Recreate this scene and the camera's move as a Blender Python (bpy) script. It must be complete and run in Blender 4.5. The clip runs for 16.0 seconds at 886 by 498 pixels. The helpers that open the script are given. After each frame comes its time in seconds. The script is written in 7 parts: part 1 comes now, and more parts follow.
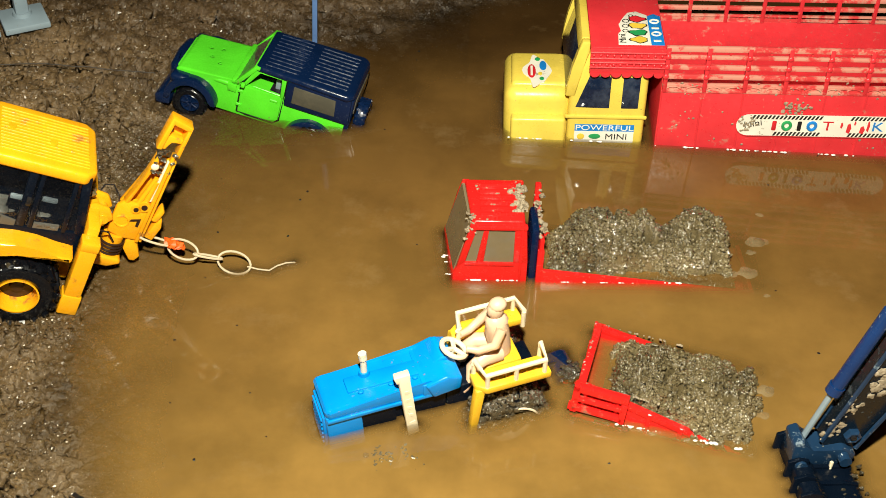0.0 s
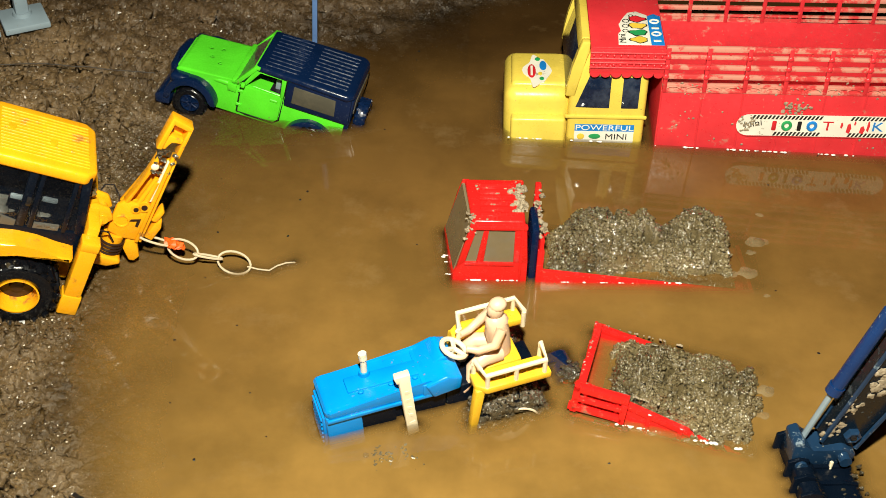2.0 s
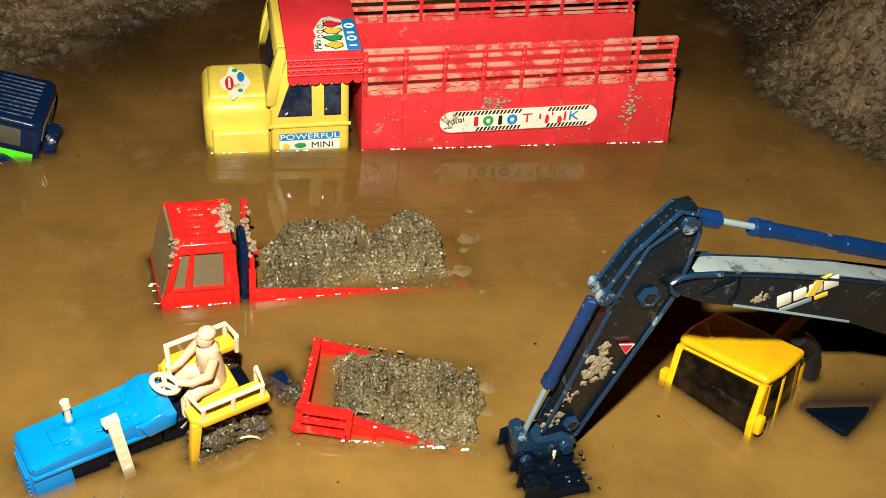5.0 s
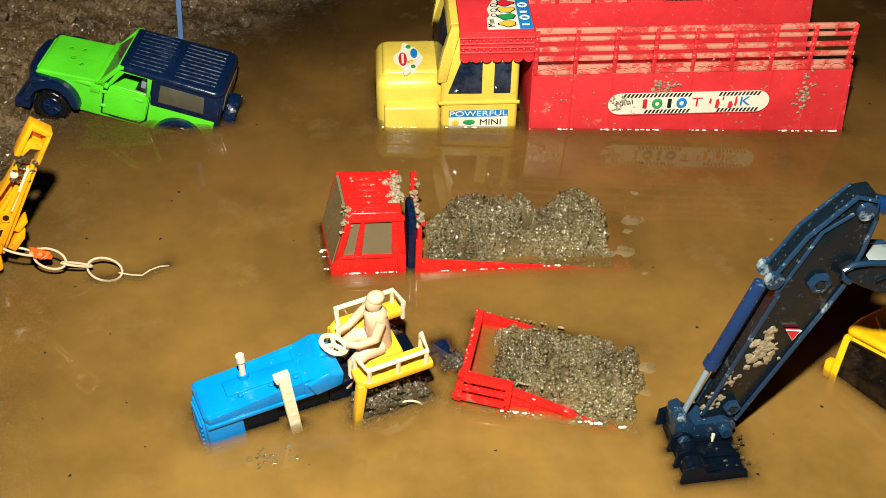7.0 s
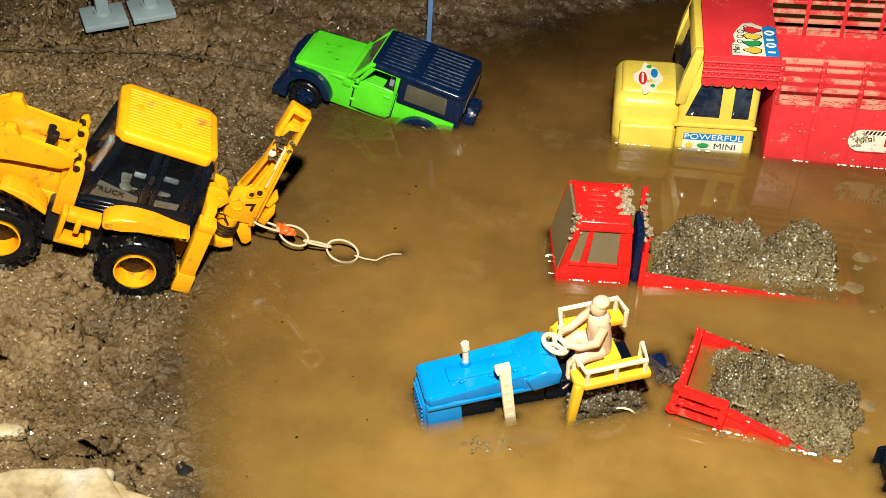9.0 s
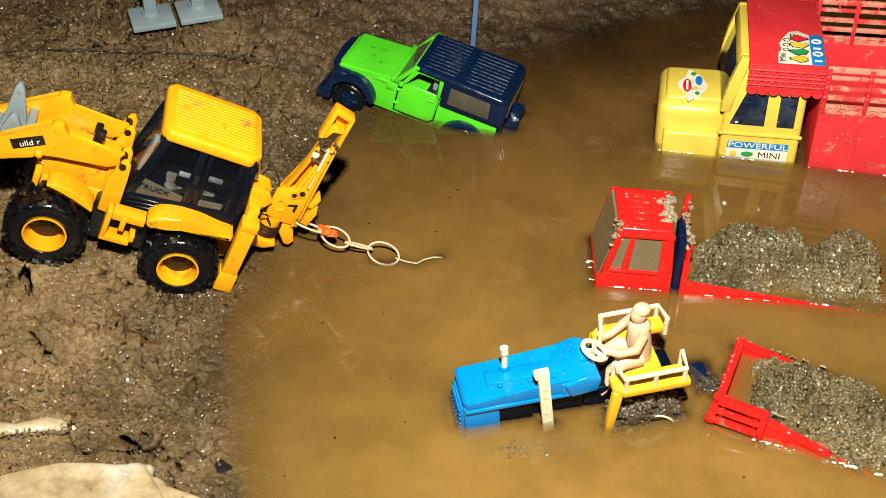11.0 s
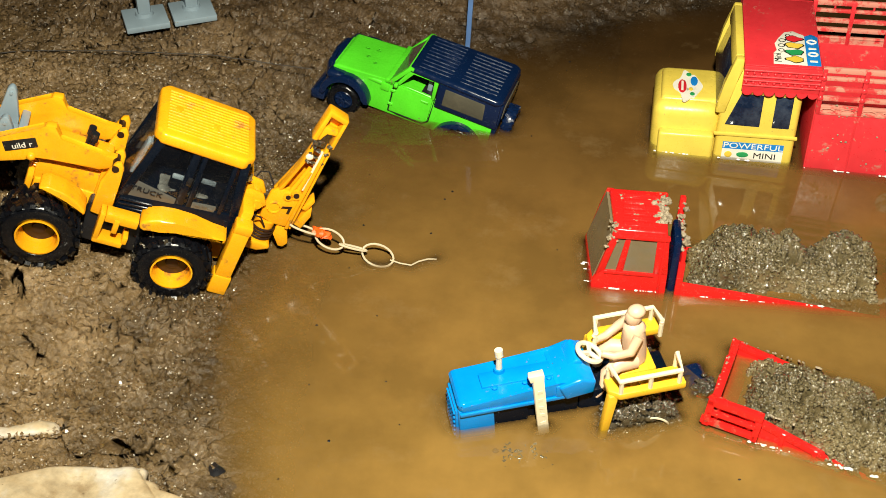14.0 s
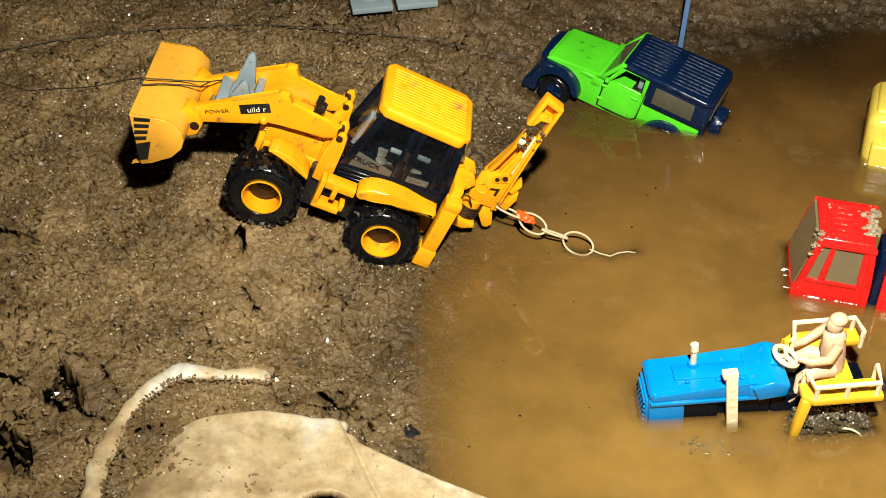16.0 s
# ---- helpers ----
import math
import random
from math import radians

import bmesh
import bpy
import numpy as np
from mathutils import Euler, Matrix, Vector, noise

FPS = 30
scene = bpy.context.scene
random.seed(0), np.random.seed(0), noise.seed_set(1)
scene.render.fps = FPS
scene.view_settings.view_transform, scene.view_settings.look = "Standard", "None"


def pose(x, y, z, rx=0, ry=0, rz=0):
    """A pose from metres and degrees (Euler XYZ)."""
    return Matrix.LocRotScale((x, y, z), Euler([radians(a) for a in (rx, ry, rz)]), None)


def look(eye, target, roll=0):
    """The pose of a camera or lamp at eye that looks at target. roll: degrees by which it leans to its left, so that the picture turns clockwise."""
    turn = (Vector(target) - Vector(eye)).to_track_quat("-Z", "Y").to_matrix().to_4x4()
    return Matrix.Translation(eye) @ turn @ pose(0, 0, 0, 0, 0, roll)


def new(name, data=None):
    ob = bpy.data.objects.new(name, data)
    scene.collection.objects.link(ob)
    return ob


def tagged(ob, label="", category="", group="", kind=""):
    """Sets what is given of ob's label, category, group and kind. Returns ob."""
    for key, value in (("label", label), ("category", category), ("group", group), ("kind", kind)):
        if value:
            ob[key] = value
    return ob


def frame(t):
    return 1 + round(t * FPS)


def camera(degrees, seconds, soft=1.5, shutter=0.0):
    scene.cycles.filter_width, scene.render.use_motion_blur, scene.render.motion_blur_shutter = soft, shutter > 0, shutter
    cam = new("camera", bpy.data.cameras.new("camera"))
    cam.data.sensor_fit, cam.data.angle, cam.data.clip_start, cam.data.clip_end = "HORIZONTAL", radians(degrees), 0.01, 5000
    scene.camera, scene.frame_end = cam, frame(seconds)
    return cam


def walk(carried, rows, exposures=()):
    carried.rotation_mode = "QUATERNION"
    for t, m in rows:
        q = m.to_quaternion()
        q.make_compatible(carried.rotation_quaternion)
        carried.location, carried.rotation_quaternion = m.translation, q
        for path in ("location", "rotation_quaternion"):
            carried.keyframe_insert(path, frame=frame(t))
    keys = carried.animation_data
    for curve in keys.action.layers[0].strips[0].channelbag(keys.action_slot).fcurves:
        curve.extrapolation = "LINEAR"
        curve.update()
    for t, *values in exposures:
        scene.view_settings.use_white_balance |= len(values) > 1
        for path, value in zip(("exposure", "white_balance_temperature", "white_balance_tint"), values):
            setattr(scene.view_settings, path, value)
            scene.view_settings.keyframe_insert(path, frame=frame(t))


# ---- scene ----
cam = camera(40.35, 16.0, soft=0.6)
PATH = [
    (0.0, pose(-0.0000, -0.0000, 0.4500, 49.977, -1.776, 2.542)),
    (1.0, pose(-0.0000, -0.0000, 0.4500, 49.977, -1.776, 2.542)),
    (2.0, pose(-0.0000, -0.0000, 0.4500, 49.977, -1.776, 2.542)),
    (2.5, pose(-0.0000, -0.0000, 0.4500, 49.977, -1.776, 2.542)),
    (3.0, pose(0.0029, 0.0059, 0.4485, 50.085, -2.827, -0.653)),
    (3.5, pose(0.0070, 0.0113, 0.4478, 50.523, -4.446, -5.419)),
    (4.0, pose(0.0109, 0.0149, 0.4481, 50.823, -5.261, -8.977)),
    (4.2, pose(0.0133, 0.0162, 0.4484, 50.906, -5.452, -10.031)),
    (6.3, pose(0.0215, 0.0171, 0.4481, 49.972, -3.766, -9.674)),
    (6.5, pose(0.0200, 0.0149, 0.4475, 49.940, -3.516, -8.548)),
    (7.0, pose(0.0100, 0.0068, 0.4475, 49.616, -2.653, -3.203)),
    (7.5, pose(0.0088, 0.0046, 0.4475, 49.615, -2.321, -1.935)),
    (8.0, pose(0.0017, -0.0044, 0.4473, 49.883, -2.028, 1.536)),
    (8.5, pose(-0.0036, -0.0120, 0.4485, 50.207, -1.566, 5.415)),
    (9.0, pose(-0.0065, -0.0150, 0.4483, 50.535, -1.239, 7.724)),
    (9.5, pose(-0.0070, -0.0166, 0.4482, 50.651, -0.958, 8.927)),
    (12.0, pose(-0.0072, -0.0147, 0.4489, 50.741, -0.854, 9.888)),
    (12.5, pose(-0.0066, -0.0135, 0.4479, 50.754, -0.869, 9.696)),
    (13.0, pose(-0.0060, -0.0133, 0.4480, 50.714, -0.821, 9.673)),
    (13.5, pose(-0.0067, -0.0133, 0.4475, 50.730, -0.854, 9.627)),
    (14.0, pose(-0.0060, -0.0135, 0.4483, 50.690, -0.860, 9.663)),
    (14.5, pose(-0.0062, -0.0134, 0.4479, 50.714, -0.839, 9.662)),
    (15.0, pose(-0.0091, -0.0248, 0.4503, 50.669, -0.401, 11.662)),
    (15.5, pose(-0.0157, -0.0344, 0.4510, 50.684, -0.060, 16.563)),
    (16.0, pose(-0.0178, -0.0375, 0.4524, 50.728, 0.353, 19.167)),
]
walk(cam, PATH)

# ---- light: one work lamp above the pond at night, faint sky glow ----
world = bpy.data.worlds.new("night")
scene.world = world
world.use_nodes = True
world.node_tree.nodes["Background"].inputs[0].default_value = (0.55, 0.62, 0.8, 1)
world.node_tree.nodes["Background"].inputs[1].default_value = 0.002

lamp_data = bpy.data.lights.new("work_lamp", "SPOT")
lamp_data.energy = 53
lamp_data.color = (1.0, 0.95, 0.76)
lamp_data.shadow_soft_size = 0.014
lamp_data.spot_size = radians(170)
lamp_data.spot_blend = 1.0
lamp = new("work_lamp", lamp_data)
lamp.matrix_world = look((0.0, 0.08, 0.58), (0.15, 1.45, 0.0))

# ---- materials ----
def nodes_of(name):
    m = bpy.data.materials.new(name)
    m.use_nodes = True
    nt = m.node_tree
    return m, nt, nt.nodes["Principled BSDF"]


def noise_node(nt, scale, detail=4.0, rough=0.6, coord="Object"):
    tc = nt.nodes.new("ShaderNodeTexCoord")
    n = nt.nodes.new("ShaderNodeTexNoise")
    n.inputs["Scale"].default_value, n.inputs["Detail"].default_value, n.inputs["Roughness"].default_value = scale, detail, rough
    nt.links.new(tc.outputs[coord], n.inputs["Vector"])
    return n.outputs["Fac"]


def ramp(nt, fac, stops):
    r = nt.nodes.new("ShaderNodeValToRGB")
    els = r.color_ramp.elements
    while len(els) < len(stops):
        els.new(0.5)
    for e, (p, c) in zip(els, stops):
        e.position, e.color = p, (*c, 1) if len(c) == 3 else c
    nt.links.new(fac, r.inputs[0])
    return r.outputs[0]


def grey(v):
    return (v, v, v)


def mix(nt, fac, a, b, mode="MIX"):
    n = nt.nodes.new("ShaderNodeMix")
    n.data_type, n.blend_type = "RGBA", mode
    for sock, v in ((n.inputs[0], fac), (n.inputs[6], a), (n.inputs[7], b)):
        if isinstance(v, (int, float)):
            sock.default_value = v
        elif isinstance(v, tuple):
            sock.default_value = (*v, 1)
        else:
            nt.links.new(v, sock)
    return n.outputs[2]


def bump(nt, bsdf, height, strength, distance):
    b = nt.nodes.new("ShaderNodeBump")
    b.inputs["Strength"].default_value, b.inputs["Distance"].default_value = strength, distance
    nt.links.new(height, b.inputs["Height"])
    nt.links.new(b.outputs[0], bsdf.inputs["Normal"])


MUDC = (0.115, 0.078, 0.046)


def plastic(name, col, rough=0.32, dirt=0.35, dirt_col=(0.20, 0.145, 0.085), spec=0.5, sheen_var=0.12):
    """Moulded toy plastic: slight tone drift, fine scuffs, splashed dried mud."""
    m, nt, b = nodes_of(name)
    tone = ramp(nt, noise_node(nt, 35, 3), [(0.3, tuple(c * 0.84 for c in col)), (0.7, tuple(min(1, c * 1.08) for c in col))])
    lo = 0.72 - 0.22 * dirt
    patch = ramp(nt, noise_node(nt, 60, 8, 0.72), [(lo, grey(0)), (lo + 0.07, grey(0.85))])
    spots = ramp(nt, noise_node(nt, 420, 3, 0.6), [(0.69 - 0.07 * dirt, grey(0)), (0.74 - 0.07 * dirt, grey(0.8))])
    spots = mix(nt, 1.0, spots, ramp(nt, noise_node(nt, 45, 2), [(0.42, grey(0)), (0.6, grey(1))]), "MULTIPLY")
    d = mix(nt, 1.0, patch, spots, "LIGHTEN")
    nt.links.new(mix(nt, d, tone, dirt_col), b.inputs["Base Color"])
    scuff = noise_node(nt, 260, 6, 0.7)
    r0 = ramp(nt, scuff, [(0.35, grey(max(0.05, rough - sheen_var))), (0.7, grey(rough + sheen_var))])
    nt.links.new(mix(nt, d, r0, grey(0.8)), b.inputs["Roughness"])
    b.inputs["Specular IOR Level"].default_value = spec
    bump(nt, b, mix(nt, 0.5, scuff, d), 0.25, 0.0006)
    return m


def mud_mat(name, dark, mid, light, wet, dry=0.6, relief=1.0, grain_size=420, spec=0.6, darker_zones=False, film=0.0):
    """Wet crumbly mud: clods, grit, glistening film."""
    m, nt, b = nodes_of(name)
    base = ramp(nt, noise_node(nt, 24, 6, 0.65), [(0.30, dark), (0.5, mid), (0.70, light)])
    grain = noise_node(nt, grain_size, 5, 0.62)
    # relief shade put into the colour: grain hollows darker, crests lighter
    grit = ramp(nt, grain, [(0.28, grey(0.34)), (0.42, grey(0.88)), (0.56, grey(1.08)), (0.70, grey(1.5))])
    col = mix(nt, 1.0, base, grit, "MULTIPLY")
    pale = ramp(nt, noise_node(nt, 760, 1, 0.5), [(0.735, grey(0)), (0.76, grey(0.8))])
    if darker_zones:
        # colour darkens towards high Y, with a noisy edge, and towards high X
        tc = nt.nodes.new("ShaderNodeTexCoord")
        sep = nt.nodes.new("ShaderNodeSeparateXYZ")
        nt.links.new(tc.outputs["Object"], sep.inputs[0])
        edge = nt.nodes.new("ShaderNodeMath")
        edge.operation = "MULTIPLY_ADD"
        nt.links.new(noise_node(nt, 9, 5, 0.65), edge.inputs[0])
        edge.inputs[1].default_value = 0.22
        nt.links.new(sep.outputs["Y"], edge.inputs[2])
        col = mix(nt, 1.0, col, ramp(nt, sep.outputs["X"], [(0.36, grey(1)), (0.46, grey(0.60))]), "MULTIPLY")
        # soil by the water's edge is soaked through
        low = nt.nodes.new("ShaderNodeMath")
        low.operation = "MULTIPLY_ADD"
        nt.links.new(noise_node(nt, 30, 4, 0.6), low.inputs[0])
        low.inputs[1].default_value = 0.010
        nt.links.new(sep.outputs["Z"], low.inputs[2])
        col = mix(nt, 1.0, col, ramp(nt, low.outputs[0], [(0.004, grey(0.46)), (0.020, grey(1))]), "MULTIPLY")
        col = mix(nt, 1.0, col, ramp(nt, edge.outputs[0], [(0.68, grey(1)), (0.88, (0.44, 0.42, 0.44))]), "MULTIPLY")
    nt.links.new(mix(nt, pale, col, (0.55, 0.47, 0.36)), b.inputs["Base Color"])
    rr = ramp(nt, noise_node(nt, 190, 4, 0.65), [(0.40, grey(wet)), (0.62, grey(dry))])
    nt.links.new(rr, b.inputs["Roughness"])
    h = mix(nt, 0.35, grain, noise_node(nt, grain_size * 0.4, 3, 0.6))
    bump(nt, b, h, 1.0, 0.0022 * relief)
    b.inputs["Coat Weight"].default_value = film
    b.inputs["Coat Roughness"].default_value = 0.07
    b.inputs["Specular IOR Level"].default_value = spec
    return m


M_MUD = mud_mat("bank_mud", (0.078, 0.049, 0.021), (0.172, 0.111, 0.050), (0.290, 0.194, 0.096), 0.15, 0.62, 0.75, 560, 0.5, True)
M_SLUDGE = mud_mat("dumped_sludge", (0.052, 0.041, 0.020), (0.122, 0.094, 0.046), (0.205, 0.160, 0.084), 0.14, 0.30, 0.30, 520, 1.0, film=1.0)
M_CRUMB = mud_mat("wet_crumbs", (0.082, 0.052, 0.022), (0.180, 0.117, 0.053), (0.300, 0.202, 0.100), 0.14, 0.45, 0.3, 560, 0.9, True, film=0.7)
M_CAKED = mud_mat("caked_wet_mud", (0.030, 0.026, 0.018), (0.055, 0.046, 0.030), (0.10, 0.082, 0.055), 0.14, 0.30, 0.6, 520, 1.0, film=1.0)


def bone_mat():
    """Old bone: pale grey-white crown, tan stains, brown pits."""
    m, nt, b = nodes_of("weathered_bone")
    col = ramp(nt, noise_node(nt, 20, 5, 0.6), [(0.32, (0.25, 0.165, 0.082)), (0.44, (0.40, 0.29, 0.160)), (0.54, (0.53, 0.42, 0.265)), (0.66, (0.66, 0.64, 0.60))])
    fine = ramp(nt, noise_node(nt, 130, 6, 0.7), [(0.30, grey(0.72)), (0.6, grey(1.08))])
    col = mix(nt, 1.0, col, fine, "MULTIPLY")
    pits = ramp(nt, noise_node(nt, 190, 3, 0.6), [(0.655, grey(0)), (0.70, grey(0.75))])
    col = mix(nt, pits, col, (0.13, 0.085, 0.045))
    smear = ramp(nt, noise_node(nt, 44, 7, 0.7), [(0.58, grey(0)), (0.68, grey(0.65))])
    nt.links.new(mix(nt, smear, col, (0.22, 0.145, 0.075)), b.inputs["Base Color"])
    b.inputs["Roughness"].default_value = 0.55
    bump(nt, b, mix(nt, 0.4, noise_node(nt, 160, 5, 0.65), noise_node(nt, 40, 3)), 0.35, 0.0016)
    return m


M_BONE = bone_mat()


def water_mat():
    m, nt, b = nodes_of("muddy_water")
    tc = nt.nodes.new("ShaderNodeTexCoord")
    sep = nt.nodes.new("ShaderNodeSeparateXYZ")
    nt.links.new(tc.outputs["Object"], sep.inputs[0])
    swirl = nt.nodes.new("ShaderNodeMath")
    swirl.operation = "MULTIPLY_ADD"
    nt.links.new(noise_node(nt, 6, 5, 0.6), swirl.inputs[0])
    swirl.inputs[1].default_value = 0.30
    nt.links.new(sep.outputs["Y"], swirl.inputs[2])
    # ochre at low Y, grading to dark brown towards the far bank
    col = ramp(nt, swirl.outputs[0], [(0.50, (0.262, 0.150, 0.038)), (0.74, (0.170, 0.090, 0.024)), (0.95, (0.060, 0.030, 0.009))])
    murk = ramp(nt, noise_node(nt, 11, 6, 0.62), [(0.38, grey(0.74)), (0.60, grey(1.06))])
    col = mix(nt, 1.0, col, murk, "MULTIPLY")
    silt = ramp(nt, noise_node(nt, 24, 7, 0.7), [(0.56, grey(0)), (0.78, grey(0.35))])
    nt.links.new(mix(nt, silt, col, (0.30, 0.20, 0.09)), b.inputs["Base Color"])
    b.inputs["Roughness"].default_value = 0.055
    b.inputs["IOR"].default_value = 1.33
    at = nt.nodes.new("ShaderNodeAttribute")
    at.attribute_name = "depth"
    cloud = ramp(nt, at.outputs["Fac"], [(0.0, grey(0.10)), (0.08, grey(0.42)), (0.20, grey(0.68)), (0.45, grey(0.88)), (1.0, grey(0.96))])
    nt.links.new(cloud, b.inputs["Alpha"])
    bump(nt, b, noise_node(nt, 22, 2, 0.4), 0.05, 0.004)
    return m


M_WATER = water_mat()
M_YEL = plastic("loader_yellow", (0.88, 0.385, 0.008), 0.28, 0.55, (0.30, 0.12, 0.02))
M_BUCKET = plastic("bucket_faded_yellow", (0.86, 0.41, 0.040), 0.36, 0.6, (0.28, 0.17, 0.08))
M_REDDUST = plastic("dusted_red", (0.64, 0.045, 0.048), 0.45, 1.15, (0.60, 0.27, 0.20))
M_YELCAB = plastic("truck_cab_yellow", (0.74, 0.56, 0.085), 0.34, 0.05)
M_SUNYEL = plastic("sunk_cab_yellow", (0.88, 0.48, 0.008), 0.3, 0.05)
M_RED = plastic("truck_red", (0.67, 0.032, 0.042), 0.38, 0.46, (0.44, 0.22, 0.16))
M_RED2 = plastic("lorry_red", (0.74, 0.016, 0.014), 0.24, 0.42)
M_BLUE = plastic("tractor_blue", (0.001, 0.25, 0.74), 0.17, 0.34)
M_FENDER = plastic("fender_yellow", (0.86, 0.50, 0.03), 0.34, 0.12)
M_GREEN = plastic("jeep_green", (0.090, 0.66, 0.022), 0.3, 0.1)
M_NAVY = plastic("dark_navy", (0.0025, 0.011, 0.044), 0.24, 0.25, (0.035, 0.050, 0.075))
M_CABBLACK = plastic("cab_black", (0.002, 0.005, 0.012), 0.3, 0.12, (0.03, 0.042, 0.06), spec=0.2)
M_BOOM = plastic("boom_slate", (0.004, 0.009, 0.016), 0.22, 0.62, (0.085, 0.105, 0.115))
M_BOOMBLUE = plastic("boom_blue", (0.004, 0.028, 0.115), 0.22, 0.40, (0.16, 0.23, 0.32))
M_BOOMTOP = plastic("boom_dust", (0.26, 0.31, 0.33), 0.5, 0.75, (0.03, 0.042, 0.055))
M_GLINT_GRIT = plastic("pale_glint_grit", (0.72, 0.66, 0.56), 0.25, 0.0)
M_BLACK = plastic("black_plastic", (0.012, 0.012, 0.014), 0.35, 0.2, (0.09, 0.075, 0.055))
M_TYRE = plastic("rubber", (0.0035, 0.004, 0.006), 0.24, 0.22, (0.06, 0.048, 0.036))
M_EDGE = plastic("boom_edge", (0.010, 0.032, 0.075), 0.20, 0.70, (0.26, 0.34, 0.40))
M_NAVYWORN = plastic("worn_navy_edge", (0.007, 0.019, 0.048), 0.36, 0.20, (0.06, 0.10, 0.15))
M_CREAM = plastic("cream_plastic", (0.80, 0.70, 0.50), 0.4, 0.2)
M_SKIN = plastic("figure_tan", (0.72, 0.50, 0.34), 0.42, 0.1)
M_GREY = plastic("grey_plastic", (0.22, 0.285, 0.335), 0.4, 0.2)
M_POLE = plastic("pole_blue", (0.10, 0.19, 0.42), 0.35, 0.1)
M_STEEL = plastic("chain_steel", (0.55, 0.46, 0.32), 0.3, 0.12)
M_ORANGE = plastic("orange_rag", (0.85, 0.12, 0.01), 0.5, 0.1)
M_STRING = plastic("dark_string", (0.03, 0.022, 0.016), 0.7, 0.2)
M_WHITE = plastic("white_print", (0.80, 0.77, 0.68), 0.4, 0.45)
M_PBLUE = plastic("print_blue", (0.01, 0.20, 0.60), 0.35, 0.15)
M_PRED = plastic("print_red", (0.60, 0.02, 0.03), 0.35, 0.15)
M_PGREEN = plastic("print_green", (0.02, 0.30, 0.09), 0.35, 0.15)
M_PYEL = plastic("print_yellow", (0.80, 0.55, 0.06), 0.35, 0.2)
M_PBLACK = plastic("print_black", (0.012, 0.012, 0.012), 0.35, 0.1)
M_DRY = mud_mat("dried_mud", (0.24, 0.185, 0.12), (0.32, 0.26, 0.18), (0.42, 0.35, 0.26), 0.5)


def glass_mat(name, tint, alpha, dusty=(0.20, 0.17, 0.12)):
    m, nt, b = nodes_of(name)
    dust = ramp(nt, noise_node(nt, 90, 6, 0.7), [(0.45, tint), (0.75, dusty)])
    nt.links.new(dust, b.inputs["Base Color"])
    b.inputs["Roughness"].default_value = 0.07
    a = ramp(nt, noise_node(nt, 70, 5), [(0.4, grey(alpha)), (0.75, grey(min(1, alpha + 0.35)))])
    nt.links.new(a, b.inputs["Alpha"])
    return m


M_GLASS = glass_mat("smoked_glass", (0.006, 0.013, 0.036), 0.95, (0.045, 0.062, 0.10))
M_DUSTGLASS = glass_mat("muddy_glass", (0.20, 0.155, 0.09), 0.86)
M_CLEAR = glass_mat("clear_glass", (0.004, 0.005, 0.008), 0.30, (0.006, 0.007, 0.009))
M_JEEPGLASS = glass_mat("smeared_glass", (0.075, 0.072, 0.055), 0.9, (0.13, 0.115, 0.08))
M_DUSTY = plastic("dusty_panel", (0.085, 0.082, 0.072), 0.4, 0.5, (0.22, 0.19, 0.14))
M_SEAT = plastic("seat_grey", (0.30, 0.31, 0.28), 0.4, 0.5)
M_HEADREST = plastic("pale_blue_grey", (0.40, 0.50, 0.56), 0.4, 0.3)
M_BROWN = plastic("dark_brown", (0.022, 0.008, 0.003), 0.5, 0.2)
# white base colour stands in for specular glints at the waterline
M_GLINT = plastic("white_glint", (0.82, 0.78, 0.76), 0.12, 0.0, spec=1.0, sheen_var=0.05)
M_BUBBLE = glass_mat("bubble_film", (0.20, 0.13, 0.055), 0.22, (0.30, 0.22, 0.12))
# brown patches paint a brown reflection into the black glass
M_DARKGLASS = glass_mat("wet_black_glass", (0.004, 0.003, 0.003), 0.96, (0.030, 0.018, 0.010))
M_FOAM = glass_mat("foam_scum", (0.34, 0.25, 0.13), 0.28, (0.42, 0.34, 0.21))

# ---- building helpers ----
def bm_new():
    return bmesh.new()


def part(name, bm, material, parent, label="", smooth=35):
    me = bpy.data.meshes.new(name)
    bmesh.ops.recalc_face_normals(bm, faces=bm.faces[:])
    bm.to_mesh(me)
    bm.free()
    for p in me.polygons:
        p.use_smooth = True
    me.set_sharp_from_angle(angle=radians(smooth))
    me.materials.append(material)
    ob = new(name, me)
    if parent:
        ob.parent = parent
    if label:
        ob["label"] = label
    return ob


def thing(name, m, label, category, group="", kind=""):
    ob = new(name)
    ob.empty_display_size = 0.01
    ob.matrix_world = m
    return tagged(ob, label, category, group, kind)


def mesh_thing(name, bm, material, label, category, m=None, group="", kind="", smooth=35):
    ob = part(name, bm, material, None, "", smooth)
    if m is not None:
        ob.matrix_world = m
    return tagged(ob, label, category, group, kind)


def box(bm, x, y, z, bev=0.0006, seg=2, m=None):
    """A rounded block between the given x, y and z pairs."""
    mm = Matrix.Translation(((x[0] + x[1]) / 2, (y[0] + y[1]) / 2, (z[0] + z[1]) / 2)) @ Matrix.Diagonal((abs(x[1] - x[0]), abs(y[1] - y[0]), abs(z[1] - z[0]), 1))
    vs = bmesh.ops.create_cube(bm, size=1, matrix=(m @ mm) if m is not None else mm)["verts"]
    if bev:
        es = list({e for v in vs for e in v.link_edges})
        bmesh.ops.bevel(bm, geom=es, offset=bev, segments=seg, affect="EDGES", profile=0.5)
    return bm


